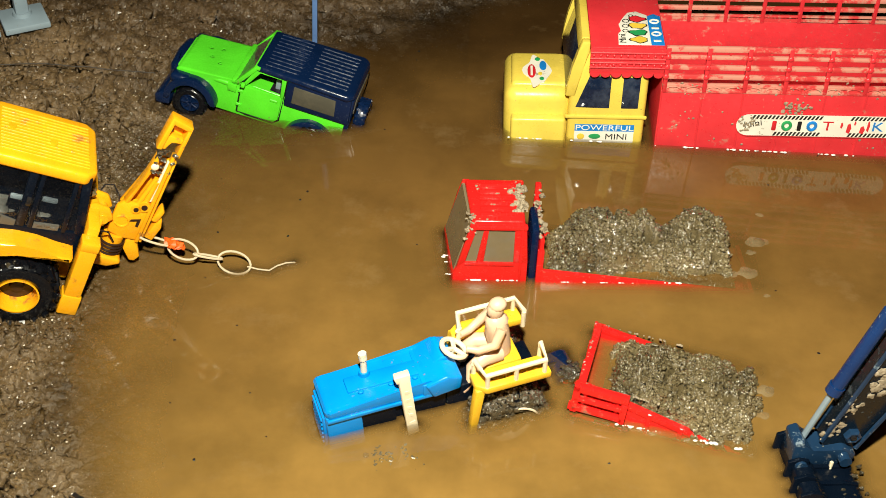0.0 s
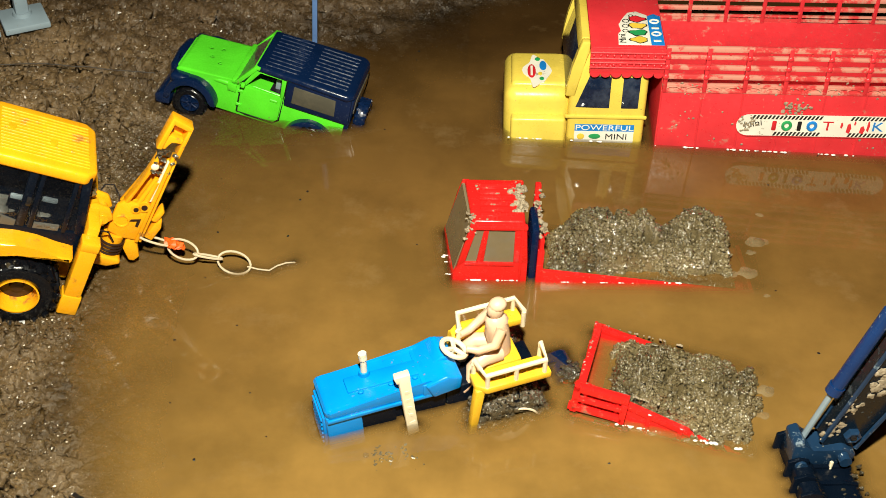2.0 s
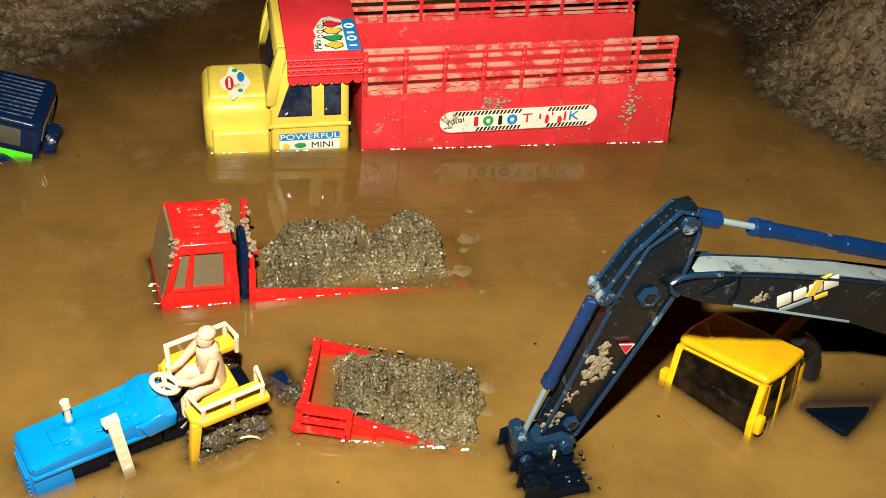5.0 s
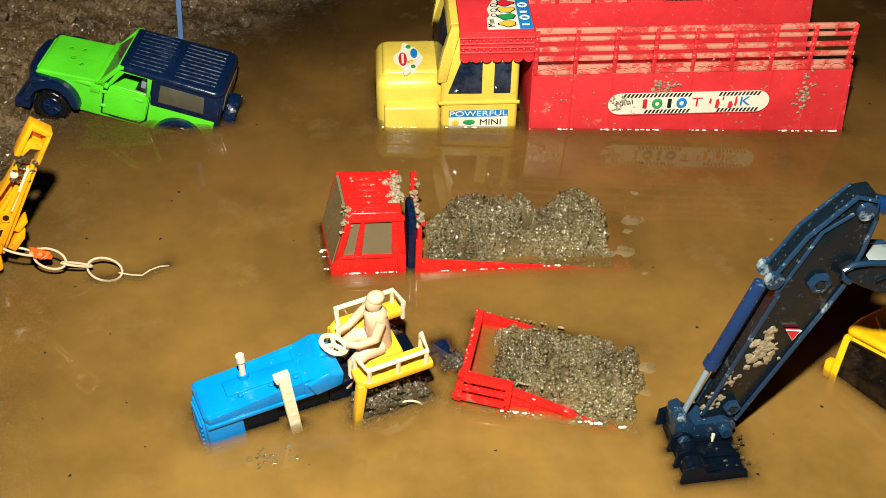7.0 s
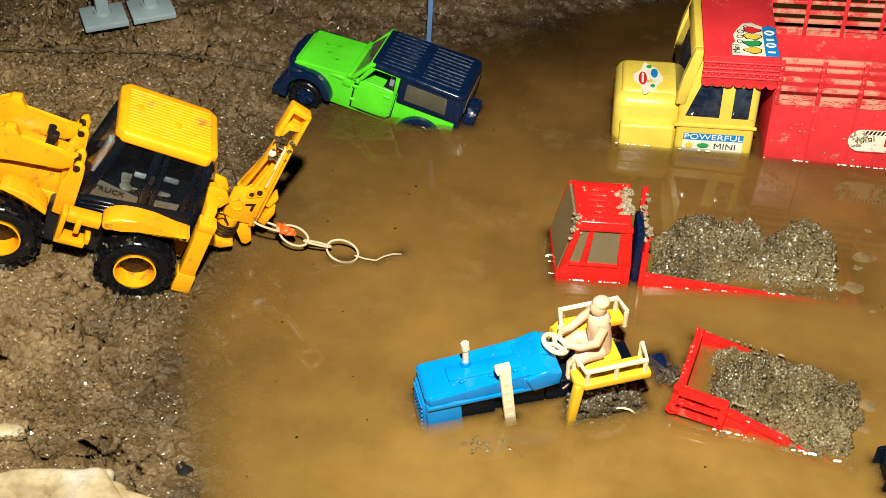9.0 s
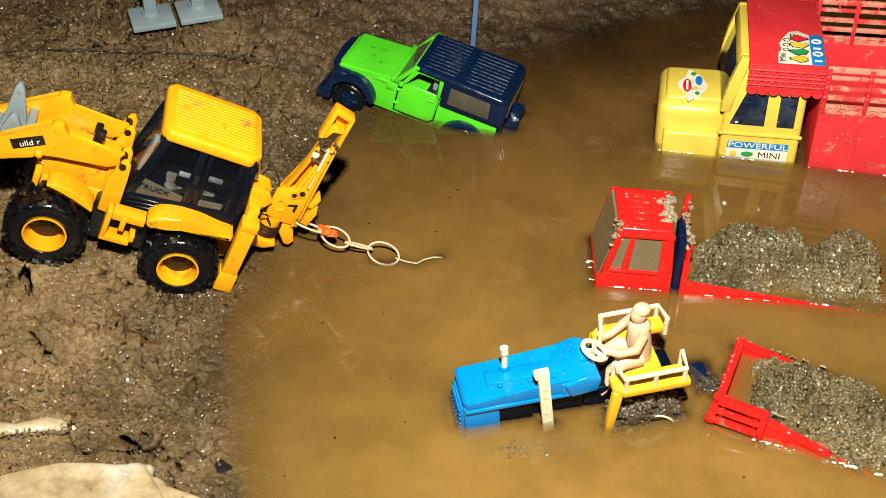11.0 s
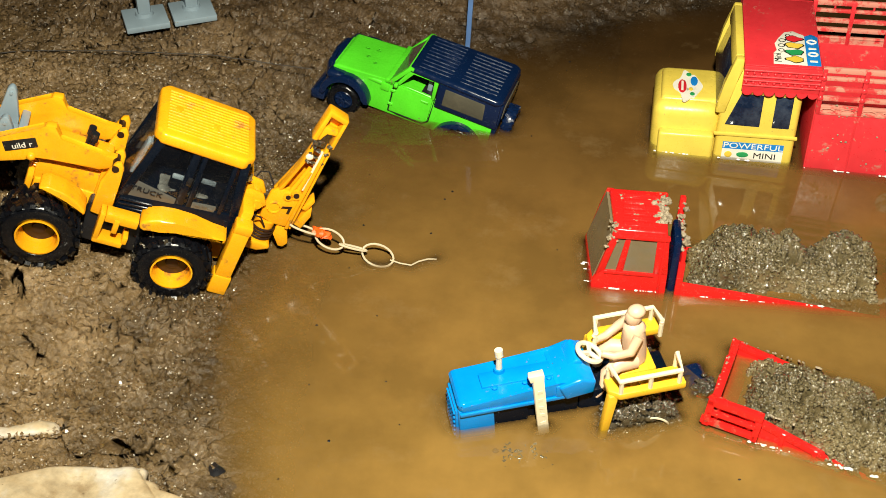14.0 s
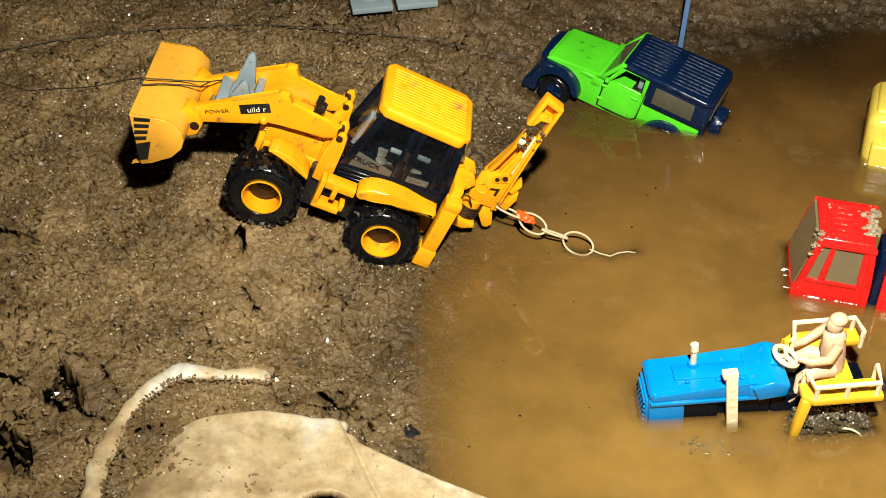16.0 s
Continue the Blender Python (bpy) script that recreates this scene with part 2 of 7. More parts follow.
def prism(bm, pts, y0, y1, bev=0.0006, seg=2, m=None, taper=None):
    """A profile in x and z, carried from y0 to y1. taper: a (sx, sz, cx, cz) squeeze of the y1 end."""
    a = [bm.verts.new((p[0], y0, p[1])) for p in pts]
    if taper:
        sx, sz, cx, cz = taper
        b = [bm.verts.new((cx + (p[0] - cx) * sx, y1, cz + (p[1] - cz) * sz)) for p in pts]
    else:
        b = [bm.verts.new((p[0], y1, p[1])) for p in pts]
    bm.faces.new(a)
    bm.faces.new(b[::-1])
    n = len(pts)
    for i in range(n):
        bm.faces.new((a[i], b[i], b[(i + 1) % n], a[(i + 1) % n]))
    vs = a + b
    if m is not None:
        bmesh.ops.transform(bm, matrix=m, verts=vs)
    if bev:
        es = list({e for v in vs for e in v.link_edges})
        bmesh.ops.bevel(bm, geom=es, offset=bev, segments=seg, affect="EDGES", profile=0.5)
    return bm


def slab(bm, pts, z0, z1, bev=0.0006, seg=2, m=None):
    """An outline in x and y, carried from z0 to z1."""
    t = Matrix(((1, 0, 0, 0), (0, 0, 1, 0), (0, 1, 0, 0), (0, 0, 0, 1)))
    return prism(bm, pts, z0, z1, bev, seg, (m @ t) if m is not None else t)


def rod(bm, p, q, r, r2=None, n=12):
    p, q = Vector(p), Vector(q)
    d = q - p
    mm = Matrix.Translation((p + q) / 2) @ d.to_track_quat("Z", "Y").to_matrix().to_4x4()
    bmesh.ops.create_cone(bm, cap_ends=True, segments=n, radius1=r, radius2=r if r2 is None else r2, depth=d.length, matrix=mm)
    return bm


def ball(bm, c, r, sx=1, sy=1, sz=1, n=12):
    bmesh.ops.create_uvsphere(bm, u_segments=n, v_segments=max(6, n // 2 + 2), radius=r, matrix=Matrix.Translation(c) @ Matrix.Diagonal((sx, sy, sz, 1)))
    return bm


def tube(bm, pts, r, n=8, closed=False, flat=1.0):
    """A round bar along points; r may be a list."""
    pts = [Vector(p) for p in pts]
    k = len(pts)
    rings = []
    up = Vector((0.13, 0.21, 1)).normalized()
    for i, p in enumerate(pts):
        a = pts[(i - 1) % k] if (closed or i > 0) else p
        b = pts[(i + 1) % k] if (closed or i < k - 1) else p
        d = (b - a).normalized()
        u = d.cross(up).normalized()
        w = u.cross(d)
        rr = r[i] if isinstance(r, (list, tuple)) else r
        rings.append([bm.verts.new(p + u * math.cos(2 * math.pi * j / n) * rr + w * math.sin(2 * math.pi * j / n) * rr * flat) for j in range(n)])
    for i in range(k if closed else k - 1):
        a, b = rings[i], rings[(i + 1) % k]
        for j in range(n):
            bm.faces.new((a[j], a[(j + 1) % n], b[(j + 1) % n], b[j]))
    if not closed:
        bm.faces.new(rings[0][::-1])
        bm.faces.new(rings[-1])
    return bm


def lathe(bm, prof, n=32, m=None):
    """Turns a profile of (radius, height) round the local y axis; open ends with radius 0 close."""
    rings = []
    for r, h in prof:
        if r < 1e-6:
            rings.append([bm.verts.new((0, h, 0))])
        else:
            rings.append([bm.verts.new((r * math.cos(2 * math.pi * j / n), h, r * math.sin(2 * math.pi * j / n))) for j in range(n)])
    for a, b in zip(rings, rings[1:]):
        for j in range(n):
            k = (j + 1) % n
            if len(a) == 1 and len(b) == 1:
                continue
            if len(a) == 1:
                bm.faces.new((a[0], b[j], b[k]))
            elif len(b) == 1:
                bm.faces.new((a[j], a[k], b[0]))
            else:
                bm.faces.new((a[j], a[k], b[k], b[j]))
    if m is not None:
        bmesh.ops.transform(bm, matrix=m, verts=[v for r in rings for v in r])
    return bm


def arc(cx, cz, r, a0, a1, n):
    return [(cx + r * math.cos(radians(a0 + (a1 - a0) * i / n)), cz + r * math.sin(radians(a0 + (a1 - a0) * i / n))) for i in range(n + 1)]


def lettering(name, text, size, m, material, parent, depth=0.0002, stretch=1.0, label=""):
    cu = bpy.data.curves.new(name, "FONT")
    cu.body, cu.size, cu.extrude, cu.align_x, cu.align_y = text, size, depth, "CENTER", "CENTER"
    tmp = bpy.data.objects.new(name, cu)
    scene.collection.objects.link(tmp)
    bpy.context.view_layer.update()
    me = bpy.data.meshes.new_from_object(tmp.evaluated_get(bpy.context.evaluated_depsgraph_get()))
    bpy.data.objects.remove(tmp)
    me.transform(m @ Matrix.Diagonal((stretch, 1, 1, 1)))
    me.materials.clear()
    me.materials.append(material)
    me.name = name
    ob = new(name, me)
    ob.parent = parent
    if label:
        ob["label"] = label
    return ob


# lettering that stands on a side facing +y (read from there)
SIDE = Matrix(((-1, 0, 0, 0), (0, 0, 1, 0), (0, 1, 0, 0), (0, 0, 0, 1)))


def fbm(p, octaves=4, gain=0.5):
    v, a = 0.0, 1.0
    for _ in range(octaves):
        v += a * noise.noise(p)
        p = p * 2.03
        a *= gain
    return v


def lattice(ix, iy, seed):
    h = (ix * 374761393 + iy * 668265263 + seed * 974634777) & 0xFFFFFFFF
    h = ((h ^ (h >> 13)) * 1274126177) & 0xFFFFFFFF
    return ((h ^ (h >> 16)) & 0xFFFFFF) / 16777216.0


def vnoise(X, Y, s, seed=0):
    """Smooth noise from -1 to 1 over arrays, s cells to the metre."""
    x, y = X * s + 1000.37, Y * s + 1000.71
    ix, iy = np.floor(x).astype(np.int64), np.floor(y).astype(np.int64)
    u, v = x - ix, y - iy
    u, v = u * u * (3 - 2 * u), v * v * (3 - 2 * v)
    a = lattice(ix, iy, seed) * (1 - u) + lattice(ix + 1, iy, seed) * u
    b = lattice(ix, iy + 1, seed) * (1 - u) + lattice(ix + 1, iy + 1, seed) * u
    return (a * (1 - v) + b * v) * 2 - 1


def vfbm(X, Y, s, octaves=4, gain=0.5, seed=0):
    out, a = 0.0, 1.0
    for k in range(octaves):
        out = out + a * vnoise(X, Y, s, seed + k * 17)
        s, a = s * 2.07, a * gain
    return out


def clods(X, Y, s, seed=0):
    """Broken lumps over arrays: distance to the joint between cells, and a value for each cell."""
    x, y = X * s + 500.0, Y * s + 500.0
    ix, iy = np.floor(x).astype(np.int64), np.floor(y).astype(np.int64)
    f1, f2, val = np.full(x.shape, 9.0), np.full(x.shape, 9.0), np.zeros(x.shape)
    for dx in (-1, 0, 1):
        for dy in (-1, 0, 1):
            cx, cy = ix + dx, iy + dy
            d = np.hypot(cx + lattice(cx, cy, seed) - x, cy + lattice(cx, cy, seed + 1) - y)
            near = d < f1
            f2 = np.where(near, f1, np.minimum(f2, d))
            val = np.where(near, lattice(cx, cy, seed + 2), val)
            f1 = np.where(near, d, f1)
    return f1, f2 - f1, val


def grid_faces(nx, ny):
    a = (np.arange(ny - 1)[:, None] * nx + np.arange(nx - 1)[None, :]).ravel()
    return np.stack([a, a + 1, a + nx + 1, a + nx], 1)


def heap(name, w, d, fn, cell, material, label, m, floor=-0.004, fade=0.12, lumps=12000, seed=5):
    """A mound of sludge on a w by d footprint; fn(u, v) gives its height in metres."""
    nx, ny = int(w / cell), int(d / cell)
    U, V = np.meshgrid(np.linspace(0, 1, nx), np.linspace(0, 1, ny))
    X, Y = (U - 0.5) * w, (V - 0.5) * d
    E = np.minimum(np.minimum(U, 1 - U) * w, np.minimum(V, 1 - V) * d) / (fade * w)
    E = np.clip(E + 0.5 * vfbm(X, Y, 90, 3, 0.6, seed + 40) * np.clip(1.3 - E, 0, 1), 0, 1)
    K = E * E * (3 - 2 * E)
    f1, j1, v1 = clods(X + 0.0014 * vnoise(X, Y, 300, 3), Y + 0.0014 * vnoise(X, Y, 300, 4), 190, seed)
    pits = np.clip(vfbm(X, Y, 150, 2, 0.5, seed + 60) - 0.50, 0, 1)
    lump = (v1 - 0.5) * 0.0044 - np.clip(0.26 - j1, 0, 1) * 0.014 + vfbm(X, Y, 110, 3, 0.5, seed) * 0.0030 - pits * 0.030
    Z = floor * (1 - K) + fn(U, V) * K + lump * (0.15 + 0.85 * K)
    P = np.stack([X.ravel(), Y.ravel(), Z.ravel()], 1)
    quads = grid_faces(nx, ny).tolist()
    # crumbs pressed into the mound, packed closest where it is loose
    g = np.random.default_rng(seed)
    q = g.integers(0, len(P), lumps)
    q = q[(K.ravel()[q] > 0.22) & (pits.ravel()[q] < 0.05)]
    n, k = len(q), len(CRUMB_V)
    r = g.choice(np.array((0.0005, 0.0008, 0.0011, 0.0015)), n, p=(0.36, 0.36, 0.20, 0.08))
    S = CRUMB_V[None] * (0.30 + 1.30 * g.random((n, k, 1)) ** 1.2) * (r[:, None, None] * (0.7 + 0.6 * g.random((n, 1, 3))))
    S = S + (P[q] + np.stack([0 * r, 0 * r, r * 0.1], 1))[:, None, :]
    vs = [P, S.reshape(-1, 3)]
    tris = (CRUMB_F[None] + len(P) + (np.arange(n) * k)[:, None, None]).reshape(-1, 3).tolist()
    me = bpy.data.meshes.new(name)
    me.from_pydata(np.concatenate(vs).tolist(), [], quads + tris)
    me.materials.append(material)
    me.polygons.foreach_set("use_smooth", np.arange(len(me.polygons)) < len(quads) + len(tris) // 80 * 60)
    ob = new(name, me)
    ob.matrix_world = m
    return tagged(ob, label, "mud", "", "stuff")


def splat(bm, c, r, seed, squash=0.5, axis=2):
    """A small stuck clump of mud."""
    vs = bmesh.ops.create_icosphere(bm, subdivisions=2, radius=r, matrix=Matrix.Translation(c))["verts"]
    c = Vector(c)
    for v in vs:
        d = v.co - c
        k = 1 + 0.75 * noise.noise(v.co * 900 + Vector((seed, 0, 0))) + 0.4 * noise.noise(v.co * 2200)
        d *= k
        d[axis] *= squash
        v.co = c + d
    return bm


def crumb_template():
    bm = bm_new()
    bmesh.ops.create_icosphere(bm, subdivisions=1, radius=1)
    bm.verts.index_update()
    v = np.array([x.co[:] for x in bm.verts])
    f = np.array([[x.index for x in q.verts] for q in bm.faces])
    bm.free()
    return v, f


CRUMB_V, CRUMB_F = crumb_template()


def crumb_field(name, X, Y, Z, R, material, label, category, seed=0):
    """Thousands of angular crumbs in one mesh, from arrays of places and radii."""
    T, F = CRUMB_V, CRUMB_F
    g = np.random.default_rng(seed)
    n, k = len(X), len(T)
    S = T[None] * (0.35 + 1.25 * g.random((n, k, 1)) ** 1.3) * (R[:, None, None] * (0.7 + 0.6 * g.random((n, 1, 3))))
    a = g.random(n) * 6.283
    c, s = np.cos(a)[:, None], np.sin(a)[:, None]
    P = np.stack([S[:, :, 0] * c - S[:, :, 1] * s + X[:, None], S[:, :, 0] * s + S[:, :, 1] * c + Y[:, None], S[:, :, 2] * 0.75 + Z[:, None]], 2)
    faces = (F[None] + (np.arange(n) * k)[:, None, None]).reshape(-1, 3)
    me = bpy.data.meshes.new(name)
    me.from_pydata(P.reshape(-1, 3).tolist(), [], faces.tolist())
    me.materials.append(material)
    return tagged(new(name, me), label, category, "", "stuff")


def wheel_tyre(r, w, hub_r, lugs, lug_h):
    """A deep-lugged tyre round the local y axis, outer face towards +y."""
    bm = bm_new()
    half = [(r, 0.0), (r * 0.99, 0.22), (r * 0.965, 0.36), (r * 0.915, 0.45), (r * 0.83, 0.50), (hub_r * 1.16, 0.50), (hub_r, 0.42)]
    lathe(bm, [(a, -b * w) for a, b in half[::-1]] + [(a, b * w) for a, b in half[1:]], 40)
    for i in range(lugs):
        for side in (-1, 1):
            a = 2 * math.pi * (i + (0.5 if side > 0 else 0)) / lugs
            mm = Matrix.Rotation(-a, 4, "Y") @ Matrix.Translation((r - lug_h * 0.2, side * w * 0.20, 0)) @ Matrix.Rotation(radians(26 * side), 4, "X")
            box(bm, (-lug_h, lug_h), (-w * 0.25, w * 0.25), (-r * 0.075, r * 0.075), 0, m=mm)
            mm = Matrix.Rotation(-a, 4, "Y") @ Matrix.Translation((r * 0.925, side * w * 0.42, -side * r * 0.07)) @ Matrix.Rotation(radians(-38 * side), 4, "Z")
            box(bm, (-lug_h * 0.8, lug_h * 0.8), (-w * 0.11, w * 0.11), (-r * 0.07, r * 0.07), 0, m=mm)
    return bm


def wheel_rim(hub_r, w, depth):
    """A dished rim, open to +y."""
    bm = bm_new()
    lathe(bm, [(hub_r * 1.0, w * 0.42), (hub_r * 1.06, w * 0.52), (hub_r * 0.98, w * 0.53), (hub_r * 0.93, w * 0.44), (hub_r * 0.85, w * 0.5 - depth)], 32)
    return bm

# ---- pond, banks and water ----
POND = [(-0.13, 0.25), (-0.155, 0.31), (-0.176, 0.36), (-0.202, 0.43), (-0.205, 0.50), (-0.197, 0.55), (-0.200, 0.62), (-0.178, 0.660), (-0.150, 0.715), (-0.105, 0.752),
        (-0.05, 0.79), (0.03, 0.848), (0.06, 0.862), (0.20, 0.93), (0.40, 0.92), (0.45, 0.80), (0.428, 0.715), (0.455, 0.66), (0.476, 0.632), (0.53, 0.55), (0.58, 0.40), (0.58, 0.20), (0.30, 0.10), (-0.05, 0.14)]


def axis_steps(spans, far):
    """Even steps within each (start, end, step) span, then ever wider ones out to the horizon."""
    mid = np.concatenate([np.arange(a, b - st / 2, st) for a, b, st in spans] + [np.array([spans[-1][1]])])
    out, d, x = [], spans[0][2], 0.0
    while x < far:
        d *= 1.35
        x += d
        out.append(x)
    return np.concatenate([mid[0] - np.array(out[::-1]), mid, mid[-1] + np.array(out)])


def pond_distance(X, Y):
    """Signed distance to the water's edge, negative in the pond."""
    P = np.array(POND)
    Q = np.roll(P, -1, axis=0)
    best = np.full(X.shape, 1e9)
    inside = np.zeros(X.shape, bool)
    for (ax, ay), (bx, by) in zip(P, Q):
        dx, dy = bx - ax, by - ay
        t = np.clip(((X - ax) * dx + (Y - ay) * dy) / (dx * dx + dy * dy), 0, 1)
        best = np.minimum(best, np.hypot(X - ax - t * dx, Y - ay - t * dy))
        hit = ((ay > Y) != (by > Y)) & (X < (bx - ax) * (Y - ay) / (by - ay + 1e-12) + ax)
        inside ^= hit
    return np.where(inside, -best, best)


def ground_base(X, Y):
    d = pond_distance(X, Y)
    s = np.clip((d - 0.004) / 0.112, 0, 1)
    out = 0.0012 * np.clip(d / 0.02, 0, 1) + 0.022 * s * s * (3 - 2 * s) + 0.07 * np.clip(Y - 0.46, 0, 0.07) * np.clip(d / 0.12, 0, 1) * (X < 0) + 0.05 * np.clip(d - 0.25, 0, 2) * 0.3
    z = np.where(d > 0, out, np.maximum(-0.07, np.where(X < 0.0, 0.13, 0.28) * d))
    z = z + 0.16 * np.clip(Y - 0.80, 0, 0.25) * (d > 0) * np.clip(d / 0.05, 0, 1)
    z = z + 0.100 * np.exp(-(((X - 0.545) / 0.070) ** 2 + ((Y - 0.725) / 0.068) ** 2) ** 1.3)
    z = z + 0.0065 * np.exp(-(((X + 0.315) / 0.075) ** 2 + ((Y - 0.465) / 0.06) ** 2) ** 2) - 0.0032 * np.exp(-(((X + 0.236) / 0.026) ** 2 + ((Y - 0.488) / 0.045) ** 2) ** 2)
    z = z - 0.03 * np.exp(-(((X + 0.183) / 0.016) ** 2 + ((Y - 0.272) / 0.016) ** 2) ** 2)
    return z, d


# open holes and crevices in the bank: x, y, half length, half width, turn in degrees, depth
HOLES = [(-0.3350, 0.2889, 0.0125, 0.0052, 0, 0.034), (-0.3618, 0.2925, 0.0105, 0.0025, -1, 0.020), (-0.3107, 0.2857, 0.0110, 0.0023, -8, 0.018),
         (-0.3171, 0.3071, 0.0068, 0.0027, -40, 0.016), (-0.3444, 0.3122, 0.0114, 0.0016, -28, 0.012), (-0.3369, 0.2531, 0.0120, 0.0070, -25, 0.034),
         (-0.2815, 0.2864, 0.0049, 0.0023, 42, 0.014), (-0.2412, 0.3342, 0.0081, 0.0019, -58, 0.012), (-0.2180, 0.3350, 0.0095, 0.0023, 15, 0.012),
         (-0.2887, 0.2421, 0.0105, 0.0046, -69, 0.026), (-0.2878, 0.3552, 0.0083, 0.0025, -44, 0.014), (-0.2765, 0.3450, 0.0053, 0.0019, 0, 0.012),
         (-0.3479, 0.2662, 0.0044, 0.0019, 8, 0.012), (-0.2136, 0.3439, 0.0044, 0.0018, -7, 0.009), (-0.2801, 0.3892, 0.0046, 0.0018, -25, 0.010),
         (-0.1911, 0.3374, 0.0034, 0.0015, -21, 0.008), (-0.3035, 0.4290, 0.0085, 0.0038, 115, 0.018), (-0.4400, 0.3900, 0.0135, 0.0036, 20, 0.013),
         (-0.5050, 0.4300, 0.0160, 0.0042, -30, 0.014), (-0.3330, 0.2980, 0.0175, 0.0042, -35, 0.022)]


def build_ground():
    xs = axis_steps([(-0.62, -0.13, 0.0011), (-0.13, 0.64, 0.0024)], 60)
    ys = axis_steps([(0.20, 0.66, 0.0011), (0.66, 1.00, 0.0022)], 60)
    X, Y = np.meshgrid(xs, ys)
    Z, D = ground_base(X, Y)
    wet = np.clip((D + 0.014) / 0.030, 0.25, 1.0) * (np.abs(X) < 1.5) * (Y < 2.0)
    WX, WY = X + 0.0016 * vfbm(X, Y, 160, 2, 0.5, 61), Y + 0.0016 * vfbm(X, Y, 160, 2, 0.5, 62)
    f1, j1, v1 = clods(WX, WY, 210, 11)
    f2, j2, v2 = clods(WX, WY, 430, 21)
    f3, j3, v3 = clods(WX + 0.004 * vfbm(X, Y, 50, 3, 0.6, 5), WY + 0.004 * vfbm(X, Y, 50, 3, 0.6, 6), 38, 31)
    loose = np.clip(0.55 + 0.9 * vfbm(X, Y, 22, 3, 0.5, 41), 0.15, 1.3)
    rough = vfbm(X, Y, 13, 3, 0.5, 1) * 0.0034 + vfbm(X, Y, 60, 4, 0.6, 2) * 0.0018
    rough += loose * ((v1 - 0.5) * 0.0034 - np.clip(0.24 - j1, 0, 1) * 0.014 * (v1 > 0.30)) + (v2 - 0.5) * 0.0028 - np.clip(0.22 - j2, 0, 1) * 0.004
    pits = np.clip(vfbm(X, Y, 95, 3, 0.5, 71) - 0.66, 0, 1)
    rough -= pits * 0.058 * loose
    split = np.clip((vnoise(X, Y, 9, 81) - 0.05) * 3, 0, 1) + np.clip((-0.30 - X) / 0.03, 0, 1) * np.clip((0.36 - Y) / 0.04, 0, 1)
    rough -= np.clip(0.065 - j3, 0, 1) / 0.065 * 0.013 * np.clip(split, 0, 1)
    Z = Z + wet * rough
    UX, UY = np.zeros(X.shape), np.zeros(X.shape)
    far = np.hypot(X, Y) + 1e-6
    for hx, hy, a, b, turn, deep in HOLES:
        c, s = math.cos(radians(turn)), math.sin(radians(turn))
        px, py = (X - hx) + 0.22 * a * vfbm(X, Y, 90, 2, 0.5, 91), (Y - hy) + 0.0012 * vfbm(X, Y, 160, 2, 0.5, 92)
        hole = np.clip(1.3 - (np.abs((px * c + py * s) / (1.4 * a)) ** 1.5 + ((py * c - px * s) / (1.6 * b)) ** 2), 0, 1) ** 0.5
        Z = Z - 1.1 * deep * hole
        # the farther wall is washed out below its lip
        under = hole * 1.1 * deep * np.clip((px * hx + py * hy) / math.hypot(hx, hy) / b + 0.3, 0, 1)
        UX, UY = UX + under * X / far, UY + under * Y / far
    # lips of the clods bulge over the hollows below them
    B = Z.copy()
    for axis in (0, 1, 0, 1):
        B = sum(np.roll(B, k, axis) for k in (-2, -1, 0, 1, 2)) / 5
    gy, gx = np.gradient(B, ys, xs)
    H = np.clip(Z - B, -0.008, 0.006) * (wet > 0.3) * (np.abs(X) < 0.7) * (Y < 1.05)
    H = np.where(H < 0, 2.2 * H, H)
    X, Y = X + UX - np.clip(gx * H * 1.2, -0.0035, 0.0035), Y + UY - np.clip(gy * H * 1.2, -0.0035, 0.0035)
    relief.extend((xs, ys, Z))
    me = bpy.data.meshes.new("ground")
    me.from_pydata(np.stack([X.ravel(), Y.ravel(), Z.ravel()], 1).tolist(), [], grid_faces(len(xs), len(ys)).tolist())
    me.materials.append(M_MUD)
    me.polygons.foreach_set("use_smooth", np.ones(len(me.polygons), bool))
    return tagged(new("ground", me), "wet brown crumbly mud bank round a puddle", "ground", "", "structure")


relief = []
ground = build_ground()


def relief_z(X, Y):
    """Height of the finished bank under each point."""
    i = np.clip(np.searchsorted(relief[0], X), 0, len(relief[0]) - 1)
    j = np.clip(np.searchsorted(relief[1], Y), 0, len(relief[1]) - 1)
    return relief[2][j, i]


def ground_z(x, y):
    z, _ = ground_base(np.array([x]), np.array([y]))
    return float(z[0])

